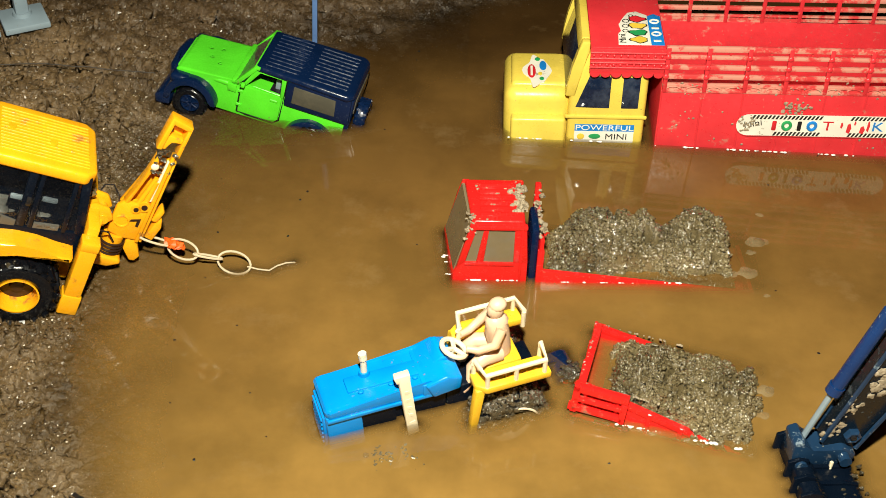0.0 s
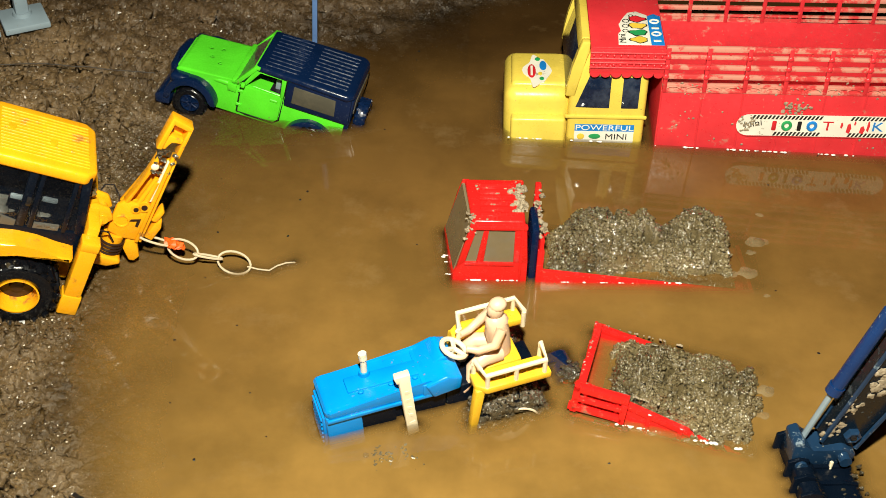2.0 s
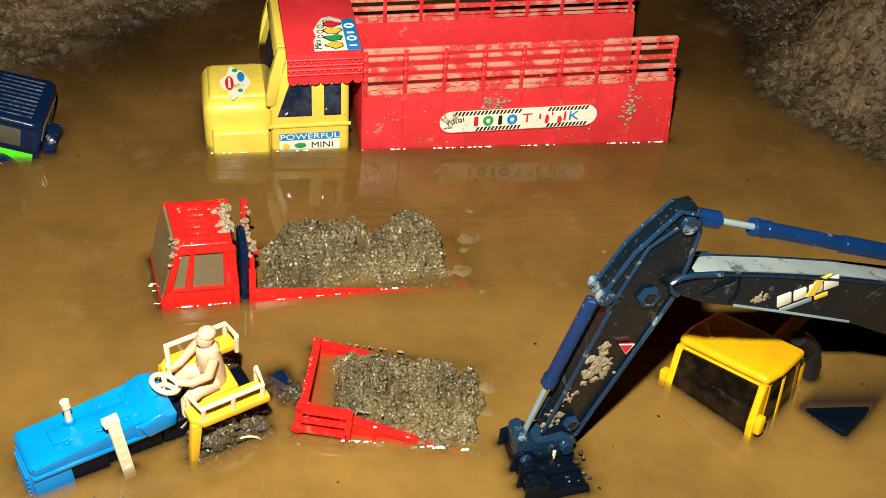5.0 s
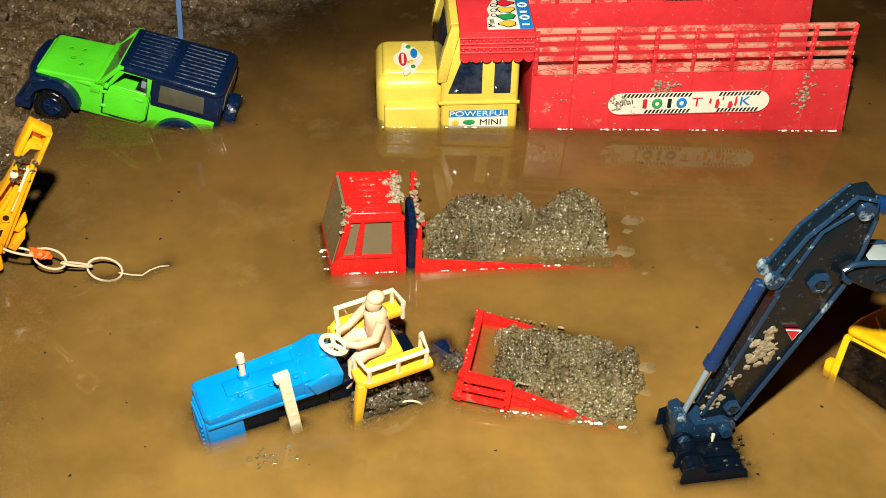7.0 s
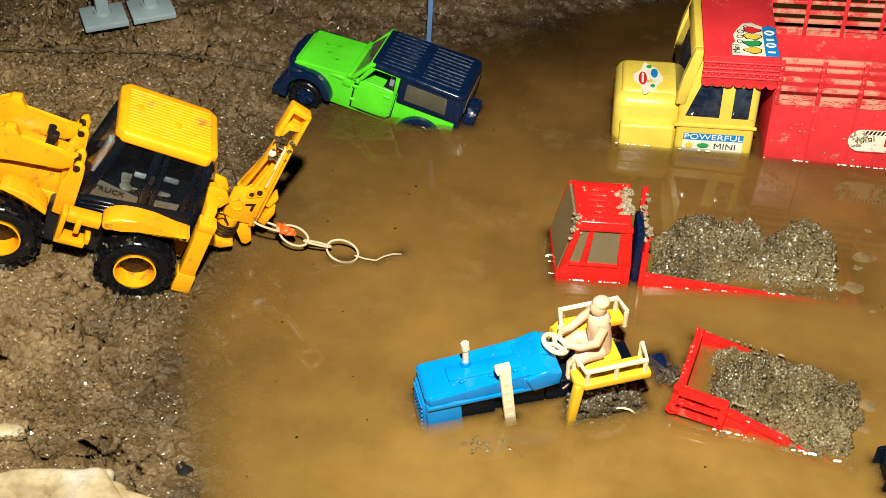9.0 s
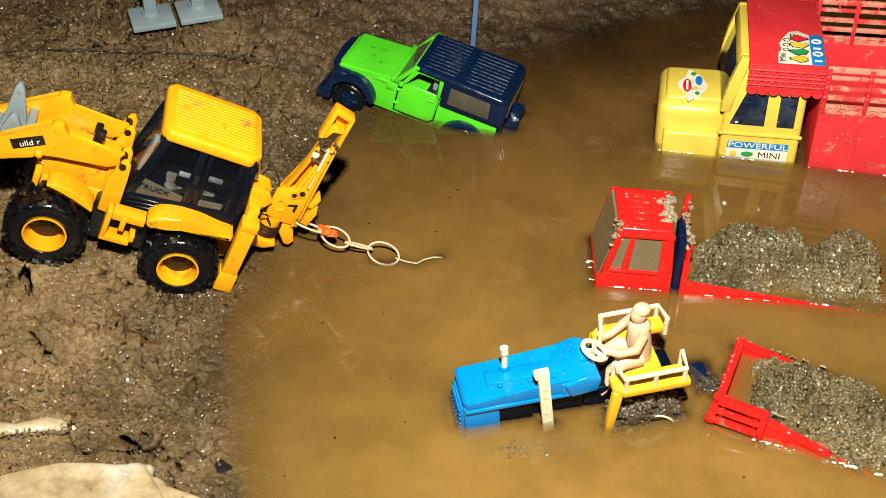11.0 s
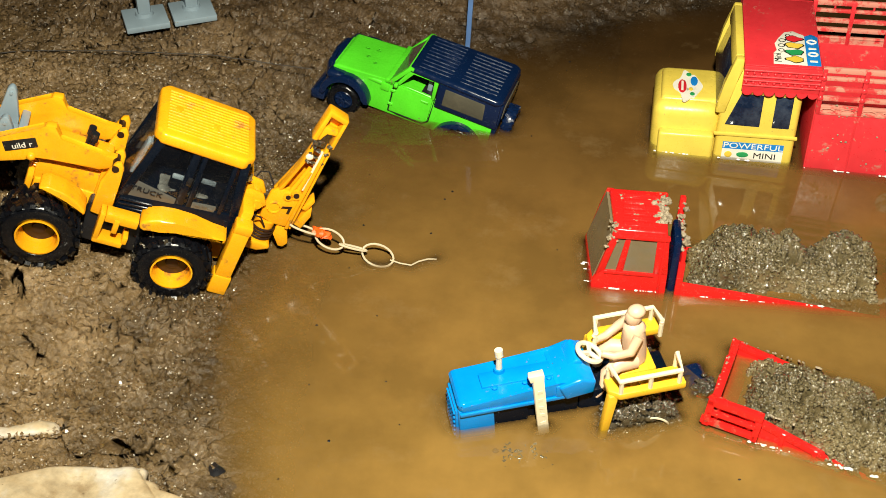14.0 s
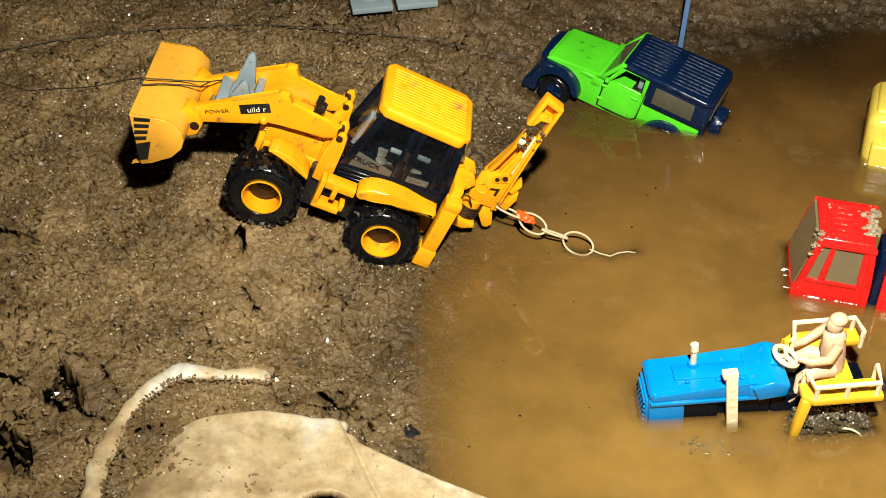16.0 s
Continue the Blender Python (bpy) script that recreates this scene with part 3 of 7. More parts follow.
# ---- big cattle truck with yellow cab and red slatted body ----
def big_truck():
    def out(s, y):
        """Sideways place: the body reaches farther out on one side of the cab's middle."""
        return y if s > 0 else -(y + 0.030)

    t = thing("toy_truck", pose(0.1255, 0.6835, 0.0, 0, 2.1, 180), "yellow-cabbed toy truck with red slatted body, half sunk", "toy truck")
    bm = bm_new()
    prism(bm, [(0.010, -0.03), (0.010, 0.066), (0.0500, 0.066), (0.0595, 0.0345), (0.0605, -0.03)], -0.0475, 0.0275, 0.003, 3)
    cab = part("cab", bm, M_YELCAB, t, "pale yellow moulded plastic cab")
    bm = bm_new()
    box(bm, (0.058, 0.1012), (-0.0290, 0.0245), (-0.03, 0.0355), 0.008, 4)
    box(bm, (0.060, 0.097), (-0.022, 0.017), (0.030, 0.0372), 0.003, 3)
    part("hood", bm, M_YELCAB, t)
    for s in (1, -1):
        bm = bm_new()
        box(bm, (0.061, 0.0965), (s * 0.0225 - (s < 0) * 0.005, s * 0.0305 - (s < 0) * 0.005), (-0.03, 0.0185), 0.0022, 3)
        part("fender", bm, M_YELCAB, t)
        bm = bm_new()
        box(bm, (0.009, 0.0615), (s * 0.0268 - (s < 0) * 0.020, s * 0.0286 - (s < 0) * 0.020), (0.0180, 0.0205), 0.0008)
        part("waist_moulding", bm, M_YELCAB, t)
        for pts in ([(0.0555, 0.0262), (0.0336, 0.0258), (0.0336, 0.0492), (0.0476, 0.0498)], [(0.0262, 0.0258), (0.0152, 0.0258), (0.0152, 0.0490), (0.0262, 0.0490)]):
            bm = bm_new()
            prism(bm, pts, s * 0.0262 - (s < 0) * 0.020, s * 0.0279 - (s < 0) * 0.020, 0.0006)
            part("side_window", bm, M_GLASS, t, "dark smoked window")
    bm = bm_new()
    w = Matrix.Translation((0.0566, 0, 0.0515)) @ Matrix.Rotation(radians(-16.5), 4, "Y")
    box(bm, (-0.0005, 0.0012), (-0.0440, 0.0228), (-0.0160, 0.0155), 0.001, m=w)
    part("windscreen", bm, M_GLASS, t)
    # bowed pillars and header that frame the windscreen
    bow = [(0.0625, 0.0345), (0.0612, 0.0440), (0.0590, 0.0560), (0.0562, 0.0660), (0.0540, 0.0742), (0.0488, 0.0742), (0.0488, 0.0660), (0.0525, 0.0540), (0.0560, 0.0345)]
    for y0, y1 in ((0.0222, 0.0281), (-0.0481, -0.0430)):
        bm = bm_new()
        prism(bm, bow, y0, y1, 0.0012, 2)
        part("pillar", bm, M_YELCAB, t)
    bm = bm_new()
    prism(bm, [(0.0562, 0.0660), (0.0540, 0.0745), (0.0489, 0.0745), (0.0489, 0.0660)], -0.0432, 0.0224, 0.0010, 2)
    part("header", bm, M_YELCAB, t)
    # roof with a beaded and scalloped skirt
    bm = bm_new()
    box(bm, (0.002, 0.0486), (-0.0590, 0.0300), (0.0665, 0.0722), 0.0012)
    roof = part("roof", bm, M_RED, t, "red roof board")
    for s in (1, -1):
        bm = bm_new()
        box(bm, (0.002, 0.0486), (out(s, 0.0290), out(s, 0.0312)), (0.0545, 0.0716), 0.0005)
        for z in (0.0586, 0.0620, 0.0648, 0.0690):
            box(bm, (0.002, 0.0486), (out(s, 0.0308), out(s, 0.0322)), (z - 0.0006, z + 0.0006), 0.0003, 1)
        for k in range(11):
            for z in (0.0603, 0.0669):
                ball(bm, (0.0045 + k * 0.0042, out(s, 0.0312), z), 0.0011, n=8)
        for k in range(7):
            prism(bm, arc(0.0054 + k * 0.0066, 0.0546, 0.0033, 180, 360, 8), out(s, 0.0288), out(s, 0.0316), 0)
        part("roof_skirt", bm, M_RED, t, "red skirt with beads and scallops")
    # slatted body
    L = -0.210
    for s in (1, -1):
        bm = bm_new()
        prism(bm, [(0.002, -0.03), (0.002, 0.0420), (L + 0.006, 0.0420), (L, -0.03)], out(s, 0.0282), out(s, 0.0302), 0.0004)
        board = part("side_board", bm, M_RED, t, "scuffed red side board, mud splashed")
        for k in range(9):
            x = 0.002 - k * 0.0257
            bm = bm_new()
            box(bm, (x - 0.0006, x + 0.0006), (out(s, 0.0300), out(s, 0.0307)), (-0.01, 0.042), 0.0002, 1)
            part("board_rib", bm, M_RED, board)
        for z, h in ((0.0417, 0.0012), (0.0458, 0.0012), (0.0520, 0.0015), (0.0588, 0.0015), (0.0660, 0.0012), (0.0718, 0.0018)):
            bm = bm_new()
            box(bm, (0.002, L + 0.0075 + (z - 0.05) * 0.12), (out(s, 0.0284), out(s, 0.0308)), (z - h, z + h), 0.0004)
            part("rail", bm, M_REDDUST, t, "red rail filmed with pale dust")
        for k in range(9):
            x = 0.0005 - k * 0.0250
            bm = bm_new()
            box(bm, (x - 0.0014, x + 0.0014), (out(s, 0.0281), out(s, 0.0311)), (0.041, 0.0728), 0.0005)
            for z in (0.052, 0.0588, 0.066):
                ball(bm, (x, out(s, 0.0306), z), 0.0020, 1, 0.6, 1, 8)
            part("post", bm, M_RED, t)
        for k in range(8):
            x = -0.0125 - k * 0.0250
            bm = bm_new()
            box(bm, (x - 0.0006, x + 0.0006), (out(s, 0.0286), out(s, 0.0300)), (0.0676, 0.0711), 0.0002, 1)
            part("stub", bm, M_RED, t)
        bm = bm_new()
        for k in range(16):
            x = -0.0050 - k * 0.0125
            tube(bm, [(x + 0.0048 * math.cos(a), out(s, 0.0302), 0.0425 + 0.0028 * math.sin(a)) for a in np.linspace(0, math.pi, 9)], 0.0008, 6)
        box(bm, (0.001, L + 0.008), (out(s, 0.0284), out(s, 0.0298)), (0.0420, 0.0458), 0)
        part("scallop_trim", bm, M_REDDUST, t)
    bm = bm_new()
    box(bm, (0.0005, 0.0024), (-0.058, 0.029), (-0.02, 0.066), 0.0004)
    part("headboard", bm, M_RED, t)
    bm = bm_new()
    box(bm, (0.001, L + 0.002), (-0.0580, 0.0285), (-0.006, -0.003), 0.0004)
    part("floor_board", bm, M_RED, t)
    for x in (0.078, -0.03, -0.17):
        for s in (1, -1):
            bm = wheel_tyre(0.016, 0.012, 0.009, 14, 0.0008)
            bmesh.ops.transform(bm, matrix=Matrix.Translation((x, out(s, 0.024), -0.032)), verts=bm.verts)
            part("wheel", bm, M_TYRE, t)
    # door sticker
    bm = bm_new()
    box(bm, (0.0163, 0.0547), (0.0272, 0.0278), (0.0082, 0.0133), 0)
    part("sticker_band", bm, M_PBLUE, t, "blue sticker band")
    bm = bm_new()
    box(bm, (0.0163, 0.0547), (0.0272, 0.0278), (-0.0006, 0.0082), 0)
    part("sticker_field", bm, M_WHITE, t, "white sticker field")
    lettering("door_words", "POWERFUL", 0.0056, Matrix.Translation((0.0355, 0.0279, 0.0107)) @ SIDE, M_WHITE, t, 0.0001, 1.32)
    lettering("door_words", "MINI", 0.0062, Matrix.Translation((0.0275, 0.0279, 0.0039)) @ SIDE, M_PBLACK, t, 0.0001, 1.15)
    bm = bm_new()
    ball(bm, (0.0505, 0.0279, 0.0039), 0.0024, 1, 0.1, 1, 12)
    part("sticker_dot", bm, M_PYEL, t)
    bm = bm_new()
    ball(bm, (0.0415, 0.0279, 0.0042), 0.0026, 1.5, 0.1, 0.8, 12)
    part("sticker_dot", bm, M_PGREEN, t)
    # side plate: white lozenge, striped edges, worn letters
    x0, x1, zc = -0.0480, -0.1535, 0.0179
    prof = arc(x0 - 0.008, zc, 0.0080, 90, -90, 10) + arc(x1 + 0.008, zc, 0.0080, -90, -270, 10)
    bm = bm_new()
    prism(bm, [(p[0], (p[1] - zc) * 1.16 + zc) for p in prof], 0.0300, 0.0311, 0.0004)
    part("plate_rim", bm, M_RED, t)
    bm = bm_new()
    prism(bm, prof, 0.0308, 0.03145, 0)
    plate = part("plate", bm, M_WHITE, t, "worn muddy white side plate")
    bm = bm_new()
    for k in range(36):
        x = x0 - 0.009 - k * 0.00250
        for zz in (zc + 0.0062, zc - 0.0062):
            if 17 < k < 25 or (zz < zc and k < 6):
                continue
            prism(bm, [(x, zz - 0.0014), (x - 0.0013, zz - 0.0014), (x - 0.0027, zz + 0.0014), (x - 0.0014, zz + 0.0014)], 0.0314, 0.03165, 0)
    part("stripe_border", bm, M_PBLACK, t)
    lettering("plate_words", "Mini", 0.0068, Matrix.Translation((x0 - 0.0105, 0.0316, zc + 0.001)) @ SIDE @ Matrix.Rotation(radians(12), 4, "Z"), M_PBLACK, t, 0.0001)
    for k, (mat, w) in enumerate(((M_PRED, 0.0046), (M_PGREEN, 0.0064), (M_PBLACK, 0.0042), (M_PBLUE, 0.0064))):
        x = x0 - 0.0240 - k * 0.0080
        bm = bm_new()
        n = 20
        if k in (1, 3):
            tube(bm, [(x + w * 0.38 * math.cos(a), 0.0316, zc + 0.0028 * math.sin(a)) for a in np.linspace(0, 2 * math.pi, n, endpoint=False)], 0.0011, 6, True, 1)
        else:
            box(bm, (x - w * 0.3, x + w * 0.3), (0.0312, 0.0318), (zc - 0.0036, zc + 0.0034), 0.0006)
        part("badge_shape", bm, mat, t)
    lettering("plate_words", "T", 0.0098, Matrix.Translation((x0 - 0.0580, 0.0316, zc)) @ SIDE, M_PRED, t, 0.0001, 1.2)
    lettering("plate_words", "K", 0.0098, Matrix.Translation((x0 - 0.0895, 0.0316, zc)) @ SIDE, M_PBLUE, t, 0.0001, 1.2)
    bm = bm_new()
    for k, (w, h) in enumerate(((0.0016, 0.003), (0.0030, 0.0052), (0.0012, 0.0022), (0.0034, 0.0040), (0.0018, 0.0056))):
        x, z = x0 - 0.066 - k * 0.0042, zc + (0.0012, -0.001, 0.003, -0.002, 0.0008)[k]
        prism(bm, [(x, z - h * 0.6), (x - w * 0.7, z - h * 0.8), (x - w, z), (x - w * 0.6, z + h * 0.7), (x - w * 0.1, z + h * 0.5)], 0.0313, 0.0317, 0)
    part("torn_patch", bm, M_RED, t)
    # roof sticker, read from the rear
    bm = bm_new()
    prof = [(0.0315, 0.0270), (0.0310, 0.014), (0.0290, 0.010), (0.0300, 0.002), (0.0270, -0.006), (0.0235, -0.013), (0.018, -0.015), (0.0112, -0.010), (0.0112, 0.0270)]
    slab(bm, prof, 0.0718, 0.0726, 0.0003)
    part("roof_sticker", bm, M_WHITE, t, "white roof sticker with coloured letters")
    bm = bm_new()
    slab(bm, [(0.0112, 0.0270), (0.0112, -0.009), (0.0070, -0.012), (0.0030, -0.009), (0.0030, 0.0270)], 0.0718, 0.0726, 0.0002)
    part("roof_sticker_band", bm, M_PBLUE, t)
    turn = Matrix.Rotation(radians(90), 4, "Z")
    lettering("roof_words", "Mini", 0.0062, Matrix.Translation((0.0285, 0.0200, 0.0727)) @ turn @ Matrix.Rotation(math.pi, 4, "Z"), M_PBLACK, t, 0.0001)
    for k, mat in enumerate((M_PYEL, M_PGREEN, M_PYEL, M_PRED)):
        y = 0.0212 - k * 0.0086
        bm = bm_new()
        slab(bm, [(0.0182 + 0.0058 * math.cos(a) * (1 + 0.16 * math.cos(3 * a + k)), y + 0.0038 * math.sin(a) * (1 + 0.2 * math.cos(4 * a + 2 * k))) for a in np.linspace(0, 2 * math.pi, 20, endpoint=False)], 0.0722, 0.0728, 0)
        badge = part("badge_shape", bm, M_PBLACK, t)
        bm = bm_new()
        slab(bm, [(0.0182 + 0.0050 * math.cos(a) * (1 + 0.16 * math.cos(3 * a + k)), y + 0.0031 * math.sin(a) * (1 + 0.2 * math.cos(4 * a + 2 * k))) for a in np.linspace(0, 2 * math.pi, 20, endpoint=False)], 0.0726, 0.0730, 0)
        part("fill", bm, mat, badge)
    for x, y, r in ((0.0262, 0.0105, 0.0017), (0.0258, 0.0045, 0.0019), (0.0252, -0.0020, 0.0020), (0.0215, -0.0085, 0.0014)):
        bm = bm_new()
        tube(bm, [(x + r * math.cos(a), y + r * math.sin(a), 0.0728) for a in np.linspace(0, 2 * math.pi, 14, endpoint=False)], 0.0003, 6, True, 0.5)
        part("ring", bm, M_PBLACK, t)
    for k in range(4):
        bm = bm_new()
        if k % 2:
            tube(bm, [(0.0072 + 0.0026 * math.cos(a), 0.0215 - k * 0.0078 + 0.0022 * math.sin(a), 0.0728) for a in np.linspace(0, 2 * math.pi, 16, endpoint=False)], 0.0007, 6, True, 0.4)
        else:
            box(bm, (0.0048, 0.0096), (0.0232 - k * 0.0078, 0.0212 - k * 0.0078), (0.0722, 0.0729), 0.0002)
        part("badge_shape", bm, M_WHITE, t)
    # hood sticker
    bm = bm_new()
    wing = [(0.0800 + 0.0080 * math.cos(a) * (1 + 0.22 * math.cos(4 * a)), 0.0020 + 0.0175 * math.sin(a) * (1 + 0.16 * math.cos(5 * a))) for a in np.linspace(0, 2 * math.pi, 32, endpoint=False)]
    slab(bm, wing, 0.0366, 0.0376, 0)
    part("hood_sticker", bm, M_WHITE, t, "white cut-out hood sticker")
    for x, y, rx, ry, mat in ((0.0835, 0.0030, 0.0028, 0.0085, M_PRED), (0.0760, -0.0040, 0.0024, 0.0060, M_PBLUE), (0.0770, 0.0120, 0.0016, 0.0022, M_PGREEN), (0.0795, -0.0120, 0.0018, 0.0024, M_PGREEN), (0.0780, 0.0060, 0.0014, 0.0022, M_PYEL)):
        bm = bm_new()
        ball(bm, (x, y, 0.0376), 1.0, rx, ry, 0.0003, 14)
        part("badge_shape", bm, mat, t)
    bm = bm_new()
    box(bm, (0.0828, 0.0842), (-0.0030, 0.0085), (0.0378, 0.0380), 0)
    part("badge_shape", bm, M_WHITE, t)
    # mud stuck on the sides
    bm = bm_new()
    rnd = random.Random(4)
    for _ in range(110):
        x, z = rnd.uniform(-0.205, -0.005), rnd.choice((rnd.uniform(0.001, 0.03), rnd.gauss(0.044, 0.003)))
        splat(bm, (x, 0.0308, z), rnd.uniform(0.0003, 0.0008), rnd.random() * 9, 0.4, 1)
    for _ in range(40):
        splat(bm, (rnd.gauss(-0.084, 0.004), 0.0310, rnd.gauss(0.031, 0.0025)), rnd.uniform(0.0005, 0.0013), rnd.random() * 9, 0.5, 1)
    for _ in range(46):
        splat(bm, (rnd.gauss(-0.176, 0.0028), 0.0310, rnd.gauss(0.024, 0.007)), rnd.uniform(0.0004, 0.0012), rnd.random() * 9, 0.5, 1)
    for _ in range(30):
        splat(bm, (rnd.gauss(-0.055, 0.004), 0.0318, rnd.gauss(0.019, 0.003)), rnd.uniform(0.0004, 0.0010), rnd.random() * 9, 0.4, 1)
    tagged(part("dried_mud", bm, M_DRY, t, "dried mud splashes"), kind="stuff")
    return t


big_truck()

# ---- green jeep, nose on the bank ----
def jeep():
    t = thing("toy_jeep", pose(-0.138, 0.6846, -0.0096, 1.2, -12.8, 172.1), "bright green toy jeep with navy hardtop, tail under water", "toy car")
    bm = bm_new()
    prism(bm, [(0.057, 0.006), (0.058, 0.027), (0.056, 0.0290), (0.018, 0.0318), (0.006, 0.0318), (-0.058, 0.0300), (-0.059, 0.006)], -0.0225, 0.0225, 0.0014)
    body = part("body", bm, M_GREEN, t)
    bm = bm_new()
    slab(bm, [(0.0575, -0.0195), (0.0575, 0.0195), (0.020, 0.0238), (0.020, -0.0238)], 0.0275, 0.0312, 0.0016, 3, Matrix.Rotation(radians(3.6), 4, "Y"))
    part("hood", bm, M_GREEN, t)
    bm = bm_new()
    box(bm, (0.0128, 0.0205), (-0.0240, 0.0240), (0.0300, 0.0336), 0.0012)
    part("cowl", bm, M_GREEN, t)
    bm = bm_new()
    for k in range(7):
        box(bm, (0.0150, 0.0172), (-0.0165 + k * 0.0052, -0.0135 + k * 0.0052), (0.0330, 0.0341), 0.0003, 1)
    for x, y in ((0.040, 0.004), (0.044, -0.006), (0.036, -0.007), (0.033, 0.0095)):
        tube(bm, [(x + 0.0013 * math.cos(a), y + 0.0010 * math.sin(a), 0.0322 + (0.04 - x) * 0.06) for a in np.linspace(0.4, 5.2, 9)], 0.00025, 5)
    part("hood_emboss", bm, M_GREEN, t)
    # windscreen frame
    for s in (1, -1):
        bm = bm_new()
        prism(bm, [(0.0185, 0.0320), (0.0150, 0.0320), (0.0035, 0.0480), (0.0070, 0.0480)], s * 0.0218, s * 0.0252, 0.0006)
        part("windscreen_post", bm, M_GREEN, t)
    bm = bm_new()
    box(bm, (0.0030, 0.0072), (-0.025, 0.025), (0.0462, 0.0486), 0.0007)
    part("windscreen_header", bm, M_GREEN, t)
    bm = bm_new()
    prism(bm, [(0.0175, 0.0330), (0.0163, 0.0330), (0.0052, 0.0470), (0.0064, 0.0470)], -0.0218, 0.0218, 0)
    part("windscreen", bm, M_JEEPGLASS, t)
    # doors with open windows
    for s in (1, -1):
        bm = bm_new()
        prism(bm, [(0.0135, 0.010), (0.0135, 0.0312), (-0.0140, 0.0312), (-0.0140, 0.013), (-0.011, 0.010)], s * 0.0222, s * 0.0242, 0.0008)
        prism(bm, [(0.0135, 0.0306), (0.0108, 0.0306), (0.0028, 0.0448), (-0.0125, 0.0448), (-0.0125, 0.0306), (-0.0150, 0.0306), (-0.0150, 0.0475), (0.0050, 0.0475)], s * 0.0222, s * 0.0242, 0.0004)
        door = part("door", bm, M_GREEN, t)
        bm = bm_new()
        box(bm, (-0.0118, -0.0066), (s * 0.0240, s * 0.0250), (0.0262, 0.0278), 0.0003, 1)
        part("handle", bm, M_GREEN, door)
        bm = bm_new()
        for z in (0.0160, 0.0265):
            box(bm, (0.0116, 0.0150), (s * 0.0238, s * 0.0250), (z - 0.0010, z + 0.0010), 0.0003, 1)
        part("hinge", bm, M_GREEN, door)
        bm = bm_new()
        box(bm, (0.0105, 0.0132), (s * 0.0245, s * 0.0285), (0.0318, 0.0345), 0.0007)
        part("mirror", bm, M_GREEN, t)
        # seam round the door
        bm = bm_new()
        ring = [(0.0140, 0.010), (0.0140, 0.0316), (0.0052, 0.0480), (-0.0156, 0.0480), (-0.0146, 0.013), (-0.011, 0.0096), (0.008, 0.0096)]
        tube(bm, [(x, s * 0.0236, z) for x, z in ring], 0.0005, 5, True)
        part("door_seam", bm, M_BLACK, t)
        # quarter panel with muddy window
        bm = bm_new()
        prism(bm, [(-0.0156, 0.0262), (-0.0600, 0.0262), (-0.0588, 0.0460), (-0.0156, 0.0470)], s * 0.0215, s * 0.0248, 0.0012)
        part("hardtop_side", bm, M_NAVY, t)
        bm = bm_new()
        prism(bm, [(-0.0205, 0.0300), (-0.0500, 0.0300), (-0.0488, 0.0425), (-0.0205, 0.0430)], s * 0.0240, s * 0.0252, 0.0006)
        part("quarter_window", bm, M_JEEPGLASS, t, "mud-filmed window")
        # wheel arches
        bm = bm_new()
        prism(bm, arc(0.0445, 0.0085, 0.0178, -6, 172, 14) + arc(0.0445, 0.0085, 0.0140, 172, -6, 14), s * 0.0195, s * 0.0300, 0.0008)
        part("front_arch", bm, M_NAVY, t)
        bm = bm_new()
        prism(bm, arc(-0.0370, 0.0030, 0.0178, 10, 168, 14) + arc(-0.0370, 0.0030, 0.0142, 168, 10, 14), s * 0.0200, s * 0.0275, 0.0008)
        part("rear_arch", bm, M_NAVY, t)
        for x in (0.0445, -0.038):
            bm = wheel_tyre(0.0112, 0.0085, 0.0066, 16, 0.0005)
            mm = Matrix.Translation((x, s * 0.0245, 0.0070)) @ Matrix.Rotation(0 if s > 0 else math.pi, 4, "Z")
            bmesh.ops.transform(bm, matrix=mm, verts=bm.verts)
            wh = part("wheel", bm, M_TYRE, t)
            bm = bm_new()
            lathe(bm, [(0.0066, 0.0030), (0.0060, 0.0036), (0.0056, 0.0018), (0, 0.0014)], 20)
            for k in range(7):
                a = 2 * math.pi * k / 7
                box(bm, (0.0008, 0.0058), (0.0016, 0.0034), (-0.0007, 0.0007), 0.0002, 1, m=Matrix.Rotation(a, 4, "Y"))
            bmesh.ops.transform(bm, matrix=mm, verts=bm.verts)
            part("rim", bm, M_NAVY, wh)
        bm = bm_new()
        box(bm, (0.0165, 0.0225), (s * 0.0226, s * 0.0236), (0.0235, 0.0290), 0.0004)
        part("vent", bm, M_GREEN, t)
    # roof with ribs
    bm = bm_new()
    slab(bm, [(0.0072, -0.0245), (0.0072, 0.0245), (-0.0560, 0.0268), (-0.0600, 0.0235), (-0.0600, -0.0235), (-0.0560, -0.0268)], 0.0440, 0.0492, 0.0026, 3)
    roof = part("roof", bm, M_NAVY, t, "navy ribbed hardtop roof")
    for k in range(10):
        y = -0.0198 + k * 0.0044
        for x0, x1 in ((0.0015, -0.0215), (-0.0275, -0.0540)):
            bm = bm_new()
            box(bm, (x0, x1), (y - 0.0006, y + 0.0006), (0.0486, 0.0498), 0.0004, 1)
            part("roof_rib", bm, M_NAVY, roof)
    bm = bm_new()
    box(bm, (-0.0605, -0.0570), (-0.0235, 0.0235), (0.010, 0.0455), 0.0012)
    part("tailgate", bm, M_NAVY, t)
    bm = bm_new()
    box(bm, (-0.0612, -0.0598), (-0.0175, 0.0175), (0.0315, 0.0425), 0.0006)
    part("rear_window", bm, M_JEEPGLASS, t)
    bm = wheel_tyre(0.0112, 0.0075, 0.0062, 16, 0.0005)
    bmesh.ops.transform(bm, matrix=Matrix.Translation((-0.0655, 0.006, 0.0255)) @ Matrix.Rotation(radians(90), 4, "Z"), verts=bm.verts)
    part("spare_wheel", bm, M_NAVY, t)
